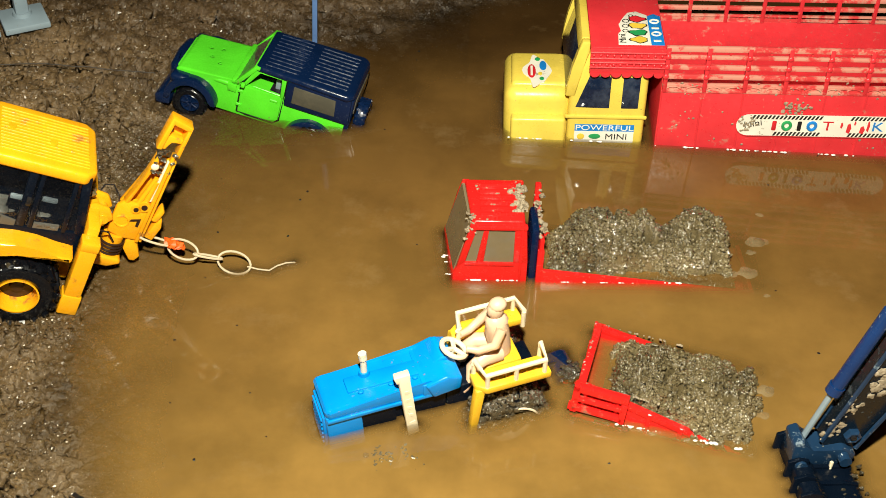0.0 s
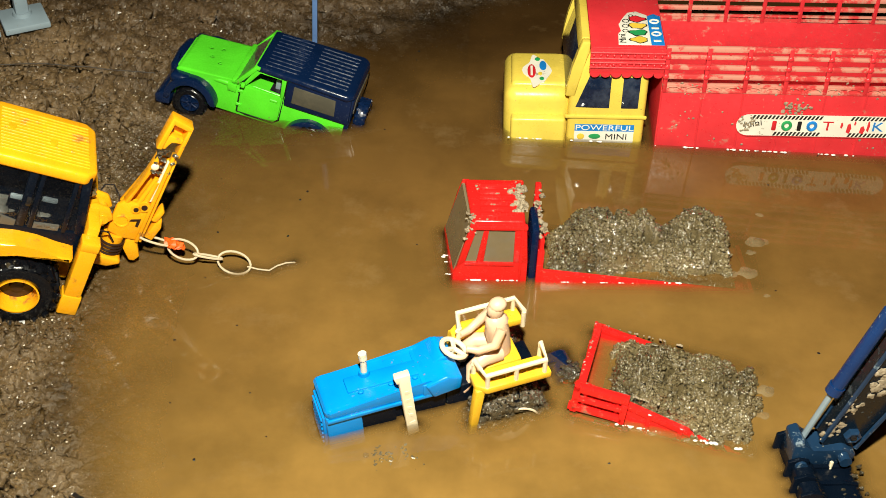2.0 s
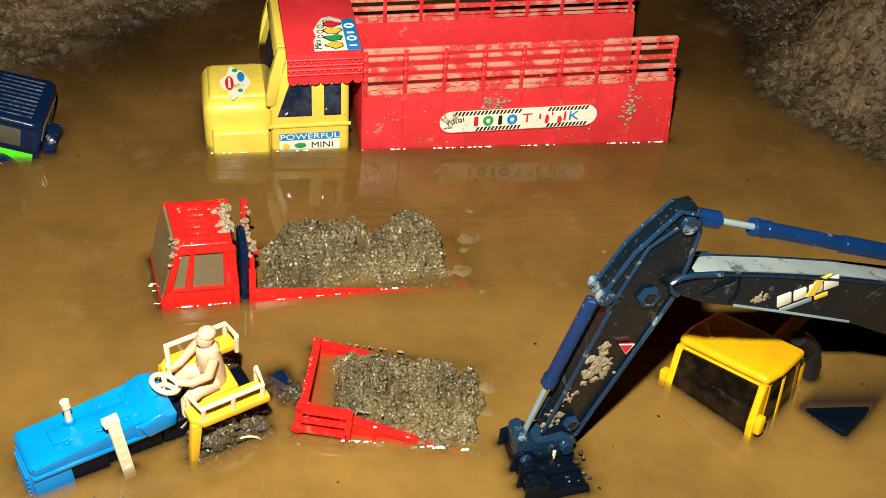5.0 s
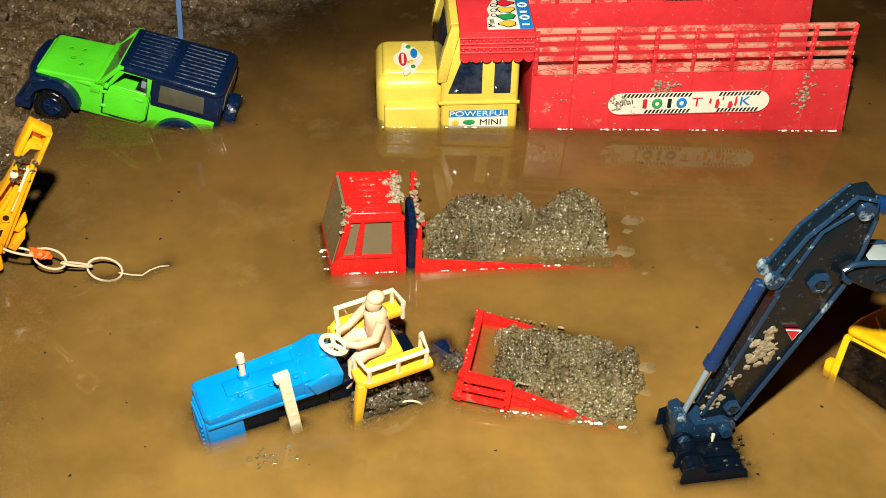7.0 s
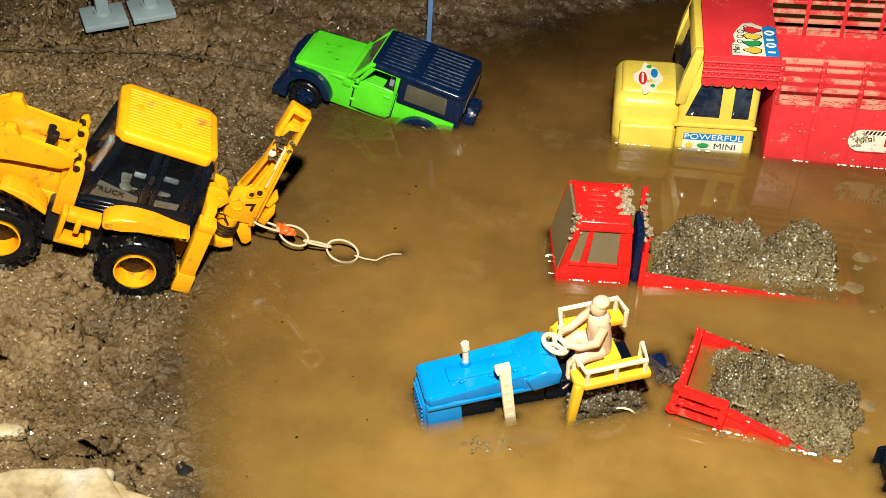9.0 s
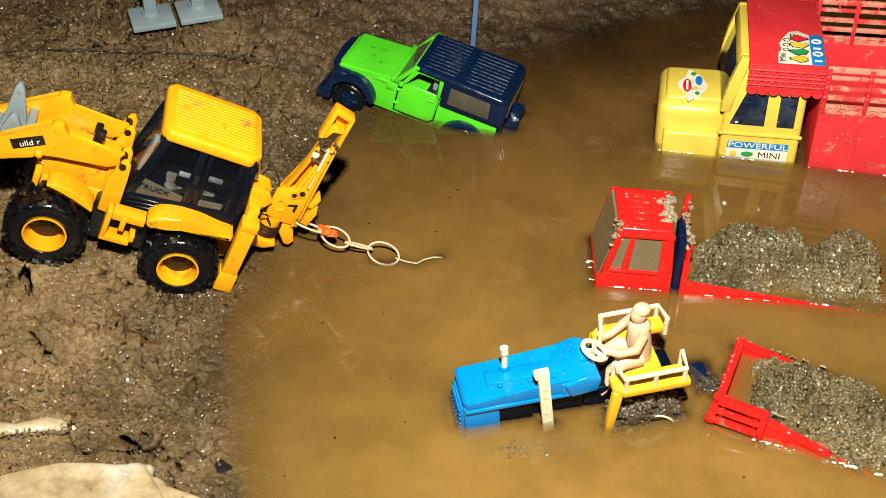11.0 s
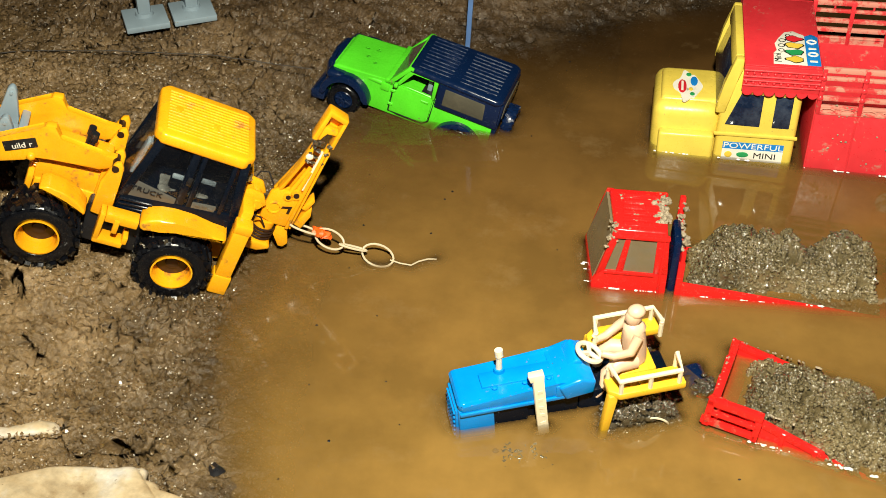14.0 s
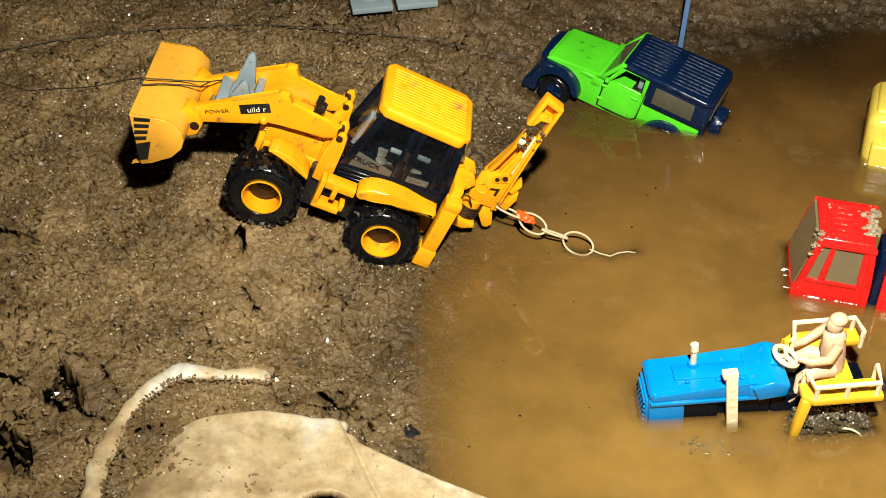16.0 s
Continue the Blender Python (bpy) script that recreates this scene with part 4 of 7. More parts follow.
    bm = bm_new()
    box(bm, (-0.055, 0.012), (-0.0215, 0.0215), (0.008, 0.0315), 0.001)
    part("cabin_floor", bm, M_BLACK, t)
    for s in (1, -1):
        bm = bm_new()
        box(bm, (-0.0105, -0.0070), (s * 0.004, s * 0.0165), (0.030, 0.0425), 0.001)
        part("seat", bm, M_GREY, t)
    # bumper, grille
    bm = bm_new()
    prism(bm, [(0.0575, 0.0010), (0.0670, 0.0000), (0.0685, 0.0060), (0.0640, 0.0095), (0.0575, 0.0100)], -0.0285, 0.0285, 0.0015)
    part("bumper", bm, M_NAVY, t)
    bm = bm_new()
    slab(bm, [(0.0570, -0.0250), (0.0570, 0.0225), (0.0610, 0.0205), (0.0650, 0.0120), (0.0665, -0.0080), (0.0650, -0.0230)], 0.0120, 0.0235, 0.0030, 3)
    part("nose_panel", bm, M_NAVY, t, "scuffed navy nose panel")
    bm = bm_new()
    box(bm, (0.0560, 0.0600), (-0.0200, 0.0200), (0.010, 0.0275), 0.0015)
    part("grille", bm, M_NAVY, t)
    for s in (1, -1):
        bm = bm_new()
        box(bm, (0.046, 0.0600), (s * 0.0185, s * 0.0290), (0.0195, 0.0262), 0.0028, 3)
        part("wing", bm, M_NAVY, t)
    return t


jeep()

# ---- red lorry loaded with sludge ----
def lorry():
    t = thing("toy_lorry", pose(0.0519, 0.5355, -0.0179, 0, 0, 183.3), "red toy lorry sunk to its windows, muddy roof", "toy truck")
    def raked(bm):
        """The cab's face stands askew: its far corner reaches farther forward."""
        for v in bm.verts:
            v.co.x -= 0.10 * max(0.0, min(1.0, (v.co.x - 0.030) / 0.02)) * (v.co.y - 0.0225)
        return bm

    # lower cab shell
    bm = bm_new()
    prism(bm, [(0.0575, 0.0), (0.0568, 0.0215), (0.0535, 0.0290), (0.0505, 0.0312), (0.0150, 0.0308), (0.0145, 0.0)], -0.0205, 0.0225, 0.0012)
    part("cab", raked(bm), M_RED2, t)
    for y0, y1 in ((0.0195, 0.0224), (-0.0204, -0.0175)):
        bm = bm_new()
        prism(bm, [(0.0550, 0.0255), (0.0498, 0.0312), (0.0446, 0.0545), (0.0444, 0.0572), (0.0478, 0.0572), (0.0500, 0.0470)], y0, y1, 0.0006)
        part("windscreen_post", raked(bm), M_RED2, t)
        bm = bm_new()
        prism(bm, [(0.0440, 0.0305), (0.0398, 0.0305), (0.0375, 0.0560), (0.0402, 0.0560)], y0, y1, 0.0006)
        part("door_post", raked(bm), M_RED2, t)
        bm = bm_new()
        prism(bm, [(0.0232, 0.0305), (0.0150, 0.0305), (0.0172, 0.0570), (0.0236, 0.0570)], y0, y1, 0.0006)
        part("rear_post", bm, M_RED2, t)
        bm = bm_new()
        prism(bm, [(0.0505, 0.0300), (0.0225, 0.0300), (0.0225, 0.0560), (0.0450, 0.0560)], y0 + 0.0008, y1 - 0.0008, 0)
        part("side_window", raked(bm), M_DUSTGLASS, t, "mud-filmed window")
        bm = bm_new()
        box(bm, (0.0165, 0.0470), (y0, y1 + (0.0008 if y0 > 0 else 0)), (0.0542, 0.0568), 0.0008)
        box(bm, (0.0225, 0.0505), (y1 - 0.0004, y1 + 0.0008) if y0 > 0 else (y0 - 0.0008, y0 + 0.0004), (0.0288, 0.0308), 0.0005)
        box(bm, (0.0185, 0.0200), (y1 - 0.0004, y1 + 0.0008) if y0 > 0 else (y0 - 0.0008, y0 + 0.0004), (0.0080, 0.0540), 0.0004)
        part("door_trim", raked(bm), M_RED2, t)
    bm = bm_new()
    prism(bm, [(0.0562, 0.0235), (0.0548, 0.0235), (0.0468, 0.0560), (0.0481, 0.0560)], -0.0180, 0.0200, 0)
    part("windscreen", raked(bm), M_DUSTGLASS, t, "mud-filmed windscreen")
    bm = bm_new()
    slab(bm, [(0.0470, -0.0180), (0.0470, 0.0205), (0.0180, 0.0205), (0.0180, -0.0180)], 0.0550, 0.0590, 0.0018, 3)
    roof = part("roof", raked(bm), M_RED2, t)
    bm = bm_new()
    for k in range(6):
        box(bm, (0.0225, 0.0425), (-0.0125 + k * 0.0052, -0.0104 + k * 0.0052), (0.0583, 0.0602), 0.0005, 2)
    box(bm, (0.0180, 0.0460), (0.0188, 0.0222), (0.0556, 0.0580), 0.0008)
    part("roof_ribs", bm, M_RED2, roof)
    bm = bm_new()
    box(bm, (0.0095, 0.0142), (-0.0020, 0.0205), (0.0, 0.0530), 0.002)
    part("air_cleaner", bm, M_NAVY, t, "dark navy stack behind the cab")
    bm = bm_new()
    box(bm, (0.0068, 0.0092), (-0.0195, 0.0228), (0.0, 0.0475), 0.0006)
    box(bm, (0.0062, 0.0098), (-0.0205, -0.0165), (0.0, 0.0560), 0.0008)
    box(bm, (0.0062, 0.0100), (0.0200, 0.0232), (0.0, 0.0400), 0.0008)
    part("headboard", bm, M_RED2, t, "muddy red headboard")
    for s, y in ((1, 0.0222), (-1, -0.0195)):
        bm = bm_new()
        prism(bm, [(0.0068, 0.0), (0.0068, 0.0262 if s > 0 else 0.0190), (-0.1150, 0.0118 if s > 0 else 0.0085), (-0.1150, 0.0)], y - 0.0012, y + 0.0012, 0.0005)
        part("side_board", bm, M_RED2, t)
    bm = bm_new()
    prism(bm, [(0.0068, 0.006), (0.0068, 0.0085), (-0.1150, 0.0035), (-0.1150, 0.001)], -0.0195, 0.022, 0)
    part("bed", bm, M_RED2, t)
    bm = bm_new()
    box(bm, (-0.1165, -0.1140), (-0.0205, 0.0232), (0.0, 0.0110), 0.0005)
    part("tailboard", bm, M_RED2, t)
    for x in (0.045, -0.06, -0.09):
        for s in (1, -1):
            bm = wheel_tyre(0.0115, 0.009, 0.006, 14, 0.0005)
            bmesh.ops.transform(bm, matrix=Matrix.Translation((x, s * 0.0175, -0.002)), verts=bm.verts)
            part("wheel", bm, M_TYRE, t)
    bm = bm_new()
    rnd = random.Random(8)
    for _ in range(46):
        splat(bm, (rnd.gauss(0.0200, 0.0020), rnd.uniform(-0.012, 0.012), 0.0592), rnd.uniform(0.0006, 0.0019), rnd.random() * 9, 0.8)
    for _ in range(30):
        splat(bm, (rnd.gauss(0.0475, 0.0012), rnd.gauss(0.016, 0.003), rnd.uniform(0.048, 0.0590)), rnd.uniform(0.0006, 0.0016), rnd.random() * 9, 0.8)
    for _ in range(40):
        splat(bm, (rnd.gauss(0.0082, 0.0008), rnd.uniform(-0.019, 0.022), rnd.uniform(0.044, 0.056) if rnd.random() < .6 else 0.048), rnd.uniform(0.0006, 0.0017), rnd.random() * 9, 0.9)
    for _ in range(26):
        splat(bm, (rnd.uniform(0.02, 0.046), rnd.uniform(-0.016, 0.019), 0.0591), rnd.uniform(0.0003, 0.0009), rnd.random() * 9, 0.6)
    tagged(part("dried_mud", bm, M_DRY, t), kind="stuff")
    return t


lorry()


def lorry_load(u, v):
    a = 0.021 * np.exp(-(((u - 0.36) / 0.30) ** 2) ** 2 - ((v - 0.62) / 0.5) ** 2)
    b = 0.026 * np.exp(-(((u - 0.82) / 0.17) ** 2 + ((v - 0.64) / 0.45) ** 2))
    return 0.005 + np.maximum(a, b) * np.clip((u - 0.04) / 0.16, 0.08, 1)


heap("sludge_load", 0.112, 0.043, lorry_load, 0.0008, M_SLUDGE, "wet grey-brown sludge heaped on the red lorry", pose(0.1020, 0.5415, -0.003, 0, 0, 3.3), fade=0.07)

# ---- blue tractor, its trailer and the seated figure ----
TR = pose(-0.0585, 0.3900, -0.0062, -4.75, 3.21, 201.7) @ Matrix.Diagonal((1.0187, 0.938, 1.0652, 1))


def tractor():
    t = thing("toy_tractor", TR, "blue toy tractor with yellow mudguards, nose sinking in water", "toy tractor")
    yc = -0.0125
    bm = bm_new()
    prism(bm, [(0.0, 0.0165), (0.0015, 0.0225), (0.0, 0.0245), (-0.050, 0.0250), (-0.058, 0.0276), (-0.0625, 0.0262), (-0.0640, 0.0165), (-0.056, 0.0140)], yc - 0.0128, yc + 0.0128, 0.0022, 3)
    hood = part("hood", bm, M_BLUE, t)
    bm = bm_new()
    box(bm, (-0.052, 0.0005), (yc + 0.0122, yc + 0.0138), (0.0160, 0.0182), 0.0005)
    box(bm, (-0.048, -0.012), (yc - 0.0050, yc + 0.0050), (0.0240, 0.0258), 0.0008)
    for x in (-0.018, -0.033, -0.045):
        ball(bm, (x, yc + 0.0065, 0.0258), 0.0015, 1, 1, 0.5, 8)
    box(bm, (-0.053, -0.047), (yc - 0.0136, yc + 0.0136), (0.0165, 0.0255), 0.0008)
    part("hood_moulding", bm, M_BLUE, hood)
    bm = bm_new()
    prism(bm, [(-0.0480, 0.0252), (-0.0590, 0.0288), (-0.0668, 0.0262), (-0.0660, 0.0180), (-0.0520, 0.0160)], yc - 0.0150, yc + 0.0150, 0.0014, 3)
    prism(bm, [(-0.0535, 0.0262), (-0.0600, 0.0308), (-0.0645, 0.0285), (-0.0600, 0.0250)], yc - 0.0130, yc + 0.0030, 0.0014, 3)
    part("cowl", bm, M_BLUE, hood, "flared blue cowl before the steering wheel")
    bm = bm_new()
    prism(bm, [(0.0, -0.014), (0.0012, 0.0190), (-0.0165, 0.0190), (-0.0180, -0.014)], yc - 0.0126, yc + 0.0126, 0.0012)
    part("nose", bm, M_BLUE, t)
    bm = bm_new()
    box(bm, (0.0004, 0.0022), (yc - 0.0100, yc + 0.0100), (-0.004, 0.0175), 0.0006)
    for k in range(6):
        box(bm, (0.0018, 0.0030), (yc - 0.0090, yc + 0.0090), (-0.002 + k * 0.0032, -0.001 + k * 0.0032), 0.0002, 1)
    part("grille", bm, M_BLUE, t, "blue nose grille")
    bm = bm_new()
    box(bm, (-0.0600, -0.0125), (yc - 0.0098, yc + 0.0098), (-0.014, 0.0185), 0.001)
    box(bm, (-0.034, -0.016), (yc + 0.0090, yc + 0.0118), (-0.008, 0.0160), 0.001)
    part("engine", bm, M_CABBLACK, t, "black engine block, wet")
    # stack, ladder bar
    bm = bm_new()
    rod(bm, (-0.0225, yc - 0.004, 0.024), (-0.0225, yc - 0.004, 0.028), 0.0032, 0.0026)
    part("stack_base", bm, M_BLUE, t)
    bm = bm_new()
    rod(bm, (-0.0225, yc - 0.004, 0.027), (-0.0225, yc - 0.004, 0.0395), 0.0017, 0.0014)
    rod(bm, (-0.0225, yc - 0.004, 0.0365), (-0.0222, yc - 0.0042, 0.0405), 0.0021)
    part("stack", bm, M_CREAM, t, "chewed cream exhaust stack")
    bm = bm_new()
    m = Matrix.Translation((-0.0392, 0.0024, 0.0165)) @ Matrix.Rotation(radians(9), 4, "X") @ Matrix.Rotation(radians(5), 4, "Y")
    box(bm, (-0.0027, 0.0027), (-0.0009, 0.0009), (-0.0190, 0.0185), 0.0005, m=m)
    box(bm, (-0.0030, 0.0042), (-0.0040, 0.0008), (0.0150, 0.0190), 0.0005, m=m)
    for k in range(5):
        box(bm, (-0.0014, 0.0014), (0.0006, 0.0012), (-0.012 + k * 0.005, -0.0105 + k * 0.005), 0, m=m)
    for v in bm.verts:
        v.co += Vector((0.0011 * noise.noise(v.co * 260), 0, 0.0007 * noise.noise(v.co * 330)))
    part("ladder_bar", bm, M_CREAM, t, "muddy cream bar leaning on the hood")
    # steering wheel
    bm = bm_new()
    c, tilt = Vector((-0.0668, yc, 0.0316)), Matrix.Rotation(radians(-28), 4, "Y")
    tube(bm, [c + tilt @ Vector((0.0066 * math.cos(a), 0.0066 * math.sin(a), 0)) for a in np.linspace(0, 2 * math.pi, 24, endpoint=False)], 0.0013, 8, True)
    for a in (0.3, 2.4, 4.5):
        rod(bm, c, c + tilt @ Vector((0.0066 * math.cos(a), 0.0066 * math.sin(a), 0)), 0.0012, n=6)
    rod(bm, c, c + tilt @ Vector((0, 0, -0.010)), 0.0012, n=8)
    part("steering_wheel", bm, M_CREAM, t, "cream steering wheel")
    # rear axle, seat, mudguards, railings
    bm = bm_new()
    box(bm, (-0.108, -0.060), (yc - 0.010, yc + 0.010), (-0.012, 0.014), 0.002)
    part("transmission", bm, M_CABBLACK, t)
    bm = bm_new()
    box(bm, (-0.100, -0.080), (yc - 0.009, yc + 0.009), (0.013, 0.021), 0.002)
    part("seat", bm, M_FENDER, t)
    for s in (1, -1):
        y0, y1 = yc + s * (0.0165 if s > 0 else 0.0090), yc + s * (0.0296 if s > 0 else 0.0185)
        bm = bm_new()
        slab(bm, [(-0.0690, y0), (-0.1070, y0), (-0.1070, y1), (-0.0740, y1), (-0.0690, y1 - s * 0.004)], 0.0255, 0.0298, 0.0012)
        prism(bm, [(-0.0690, 0.0275), (-0.0740, 0.0275), (-0.0700, -0.004), (-0.0660, -0.004)], y1 - s * 0.0065, y1 - s * 0.0015, 0.001)
        g = part("mudguard", bm, M_FENDER, t, "yellow flat-topped mudguard")
        bm = bm_new()
        for x in (-0.078, -0.088, -0.098):
            box(bm, (x - 0.003, x + 0.003), (y0 + s * 0.002, y1 - s * 0.004), (0.0294, 0.0304), 0.0003, 1)
        part("mudguard_tread", bm, M_FENDER, g)
        bm = bm_new()
        ye = y1 - s * 0.0016
        yi = y1 - s * 0.0125
        tube(bm, [(-0.0705, yi, 0.0360), (-0.0715, yi, 0.0382), (-0.0735, ye, 0.0375), (-0.1040, ye, 0.0378), (-0.1052, yi, 0.0385), (-0.1050, yi, 0.0360)], 0.0013, 8)
        for x, y in ((-0.0745, ye), (-0.0890, ye), (-0.1035, ye), (-0.0712, yi), (-0.1050, yi)):
            rod(bm, (x, y, 0.028), (x, y, 0.0380), 0.0012, n=8)
        part("railing", bm, M_CREAM, t, "cream guard railing")
        mm = Matrix.Translation((-0.0885, yc + s * 0.0195, -0.0080)) @ Matrix.Rotation(0 if s > 0 else math.pi, 4, "Z")
        bm = wheel_tyre(0.0190, 0.0140, 0.0105, 16, 0.0014)
        bmesh.ops.transform(bm, matrix=mm, verts=bm.verts)
        w = part("rear_wheel", bm, M_TYRE, t, "tyre caked in wet mud")
        bm = wheel_rim(0.0105, 0.0140, 0.004)
        lathe(bm, [(0.0090, 0.0030), (0.0030, 0.0030), (0.0026, 0.0045), (0, 0.0045)], 24)
        bmesh.ops.transform(bm, matrix=mm, verts=bm.verts)
        part("rim", bm, M_CREAM, w)
        bm = bm_new()
        rnd = random.Random(21 + s)
        for _ in range(260):
            a = radians(rnd.uniform(5, 172))
            r = 0.0195 + rnd.uniform(-0.0005, 0.0012)
            splat(bm, (-0.0885 + r * math.cos(a), yc + s * 0.0195 + rnd.uniform(-0.0075, 0.0075), -0.0080 + r * math.sin(a)), rnd.uniform(0.0008, 0.0022), rnd.random() * 9, 0.9)
        for _ in range(210):
            a, r = radians(rnd.uniform(0, 180)), 0.0190 * math.sqrt(rnd.uniform(0.0, 1.0))
            splat(bm, (-0.0885 + r * math.cos(a), yc + s * 0.0265 + rnd.gauss(0, 0.0007), -0.0080 + r * math.sin(a)), rnd.uniform(0.0009, 0.0022), rnd.random() * 9, 0.6, 1)
        part("caked_mud", bm, M_CAKED, w)
        bm = bm_new()
        tube(bm, [(-0.0885 + 0.0150 * math.cos(a), yc + s * 0.0285, -0.0080 + 0.0150 * math.sin(a)) for a in np.linspace(radians(95), radians(150), 14)], 0.0006, 6)
        part("rim_lip", bm, M_CREAM, w, "cream lip of the rim, just above water")
        bm = wheel_tyre(0.012, 0.008, 0.006, 12, 0.0008)
        bmesh.ops.transform(bm, matrix=Matrix.Translation((-0.012, yc + s * 0.016, -0.016)), verts=bm.verts)
        part("front_wheel", bm, M_TYRE, t)
    bm = bm_new()
    rod(bm, (-0.106, yc, -0.004), (-0.126, yc - 0.002, -0.004), 0.0018)
    box(bm, (-0.118, -0.104), (yc - 0.006, yc + 0.006), (-0.010, -0.001), 0.001)
    bar = part("drawbar", bm, M_BLACK, t)
    bm = bm_new()
    prism(bm, [(-0.1320, -0.0100), (-0.1325, -0.0034), (-0.1290, -0.0016), (-0.1215, -0.0026), (-0.1200, -0.0100)], -0.0225, -0.0040, 0.0014, 2)
    part("hitch_block", bm, M_NAVY, bar, "dark navy hitch just breaking the surface")
    bm = bm_new()
    rnd = random.Random(8)
    for _ in range(46):
        splat(bm, (rnd.gauss(-0.1275, 0.0028), rnd.gauss(-0.0035, 0.0032), rnd.uniform(-0.0026, 0.0006)), rnd.uniform(0.0008, 0.0018), rnd.random() * 9, 0.7)
    tagged(part("caked_mud", bm, M_CAKED, bar), kind="stuff")
    return t


tractor()


def figure():
    """The seated plastic driver, one plain shape."""
    bm = bm_new()
    yc = -0.0125
    tube(bm, [(-0.0905, yc, 0.022), (-0.0900, yc, 0.030), (-0.0885, yc, 0.039), (-0.0885, yc, 0.0445), (-0.0890, yc, 0.0470)], [0.0060, 0.0060, 0.0060, 0.0058, 0.0034], 12)
    ball(bm, (-0.0875, yc, 0.0515), 0.0044, 1, 0.9, 1.2, 12)
    ball(bm, (-0.0885, yc, 0.0545), 0.0043, 1.05, 1.0, 0.75, 12)
    for s in (1, -1):
        tube(bm, [(-0.0885, yc + s * 0.0070, 0.0440), (-0.0845, yc + s * 0.0100, 0.0370), (-0.0770, yc + s * 0.0075, 0.0335), (-0.0715, yc + s * 0.0050, 0.0345)], [0.0027, 0.0025, 0.0021, 0.0017], 8)
        tube(bm, [(-0.0890, yc + s * 0.0042, 0.0245), (-0.0800, yc + s * 0.0065, 0.0260), (-0.0745, yc + s * 0.0072, 0.0225), (-0.0735, yc + s * 0.0075, 0.0120), (-0.0690, yc + s * 0.0085, 0.0080)], [0.0046, 0.0042, 0.0036, 0.0026, 0.0018], 8)
    return mesh_thing("toy_figure", bm, M_SKIN, "plain tan plastic driver figure seated on the tractor", "toy figure", TR, smooth=60)


figure()


def trailer():
    t = thing("toy_trailer", pose(0.0630, 0.4195, 0.0155, 10, -3.2, 166) @ Matrix.Diagonal((0.95, 0.95, 1, 1)), "red toy trailer sunk to its rim, full of sludge", "toy trailer")
    W, L, T = -0.0590, -0.0930, 0.0026
    bm = bm_new()
    box(bm, (-T, 0), (W, 0), (-0.020, 0.0), 0.0006)
    box(bm, (-T - 0.0006, 0.0010), (W - 0.0006, 0.0006), (-0.0030, 0.0012), 0.0006)
    for y in (0.0, W / 3, 2 * W / 3, W):
        box(bm, (-0.0004, 0.0016), (y - 0.0014, y + 0.0014), (-0.02, 0.0012), 0.0004, 1)
    part("front_board", bm, M_RED2, t)
    bm = bm_new()
    box(bm, (-T - 0.012, -T), (W, 0), (-0.0190, -0.0160), 0.0005)
    part("front_ledge", bm, M_RED2, t)
    for y in (0.0, W):
        bm = bm_new()
        s = 1 if y == 0.0 else -1
        fall = -0.0175 if s > 0 else -0.0095
        prism(bm, [(L, -0.02), (L, fall), (-T, 0.0), (-T, -0.02)], y - s * T, y, 0.0006)
        prism(bm, [(L, fall - 0.0026), (L, fall + 0.001), (0.001, 0.001), (0.001, -0.0026)], y - s * T - s * 0.0004, y + s * 0.0008, 0.0005)
        for k in range(6):
            x = -0.004 - k * 0.0175
            box(bm, (x - 0.0012, x + 0.0012), (y - s * 0.0004, y + s * 0.0014), (-0.02, 0.0010 + fall * (x / L)), 0.0004, 1)
        part("side_board", bm, M_RED2, t)
    # open slatted frame at the front of one side
    for x0, x1, z0, z1 in ((-0.0270, 0.0022, -0.0028, 0.0014), (-0.0255, 0.0016, -0.0082, -0.0060), (-0.0260, 0.0034, -0.0142, -0.0112), (-0.0016, 0.0022, -0.0150, 0.0010), (-0.0272, -0.0236, -0.0150, -0.0030)):
        bm = bm_new()
        box(bm, (x0, x1), (0.0002, 0.0046), (z0, z1), 0.0006)
        part("corner_slat", bm, M_RED2, t)
    bm = bm_new()
    box(bm, (L, L + T), (W, 0), (-0.022, -0.0155), 0.0006)
    part("tailboard", bm, M_RED2, t)
    bm = bm_new()
    box(bm, (L, 0), (W, 0), (-0.0215, -0.0190), 0.0005)
    part("bed", bm, M_RED2, t)
    bm = bm_new()
    rod(bm, (0.0, W / 2, -0.0195), (0.012, W / 2 + 0.004, -0.0185), 0.002)
    part("drawbar", bm, M_RED2, t)
    for x in (-0.045, -0.065):
        for y in (0.004, W - 0.004):
            bm = wheel_tyre(0.011, 0.008, 0.006, 14, 0.0005)
            bmesh.ops.transform(bm, matrix=Matrix.Translation((x, y, -0.036)), verts=bm.verts)
            part("wheel", bm, M_TYRE, t)
    bm = bm_new()
    rnd = random.Random(3)
    for _ in range(34):
        splat(bm, (rnd.uniform(-0.05, 0.0), rnd.choice((W, 0.0)), 0.0006), rnd.uniform(0.0003, 0.0009), rnd.random() * 9, 0.7)
    for _ in range(14):
        splat(bm, (0.0, rnd.uniform(W, 0.0), 0.0010), rnd.uniform(0.0003, 0.0009), rnd.random() * 9, 0.7)
    tagged(part("dried_mud", bm, M_DRY, t), kind="stuff")
    return t


trailer()


def trailer_load(u, v):
    return 0.0045 + 0.0125 * np.exp(-(((u - 0.42) / 0.42) ** 2 + ((v - 0.55) / 0.45) ** 2))


heap("sludge_load", 0.081, 0.056, trailer_load, 0.0008, M_SLUDGE, "wet grey-brown sludge heaped in the red trailer", pose(0.1178, 0.4300, 0.000, 0, 0, -14), fade=0.10, seed=23)

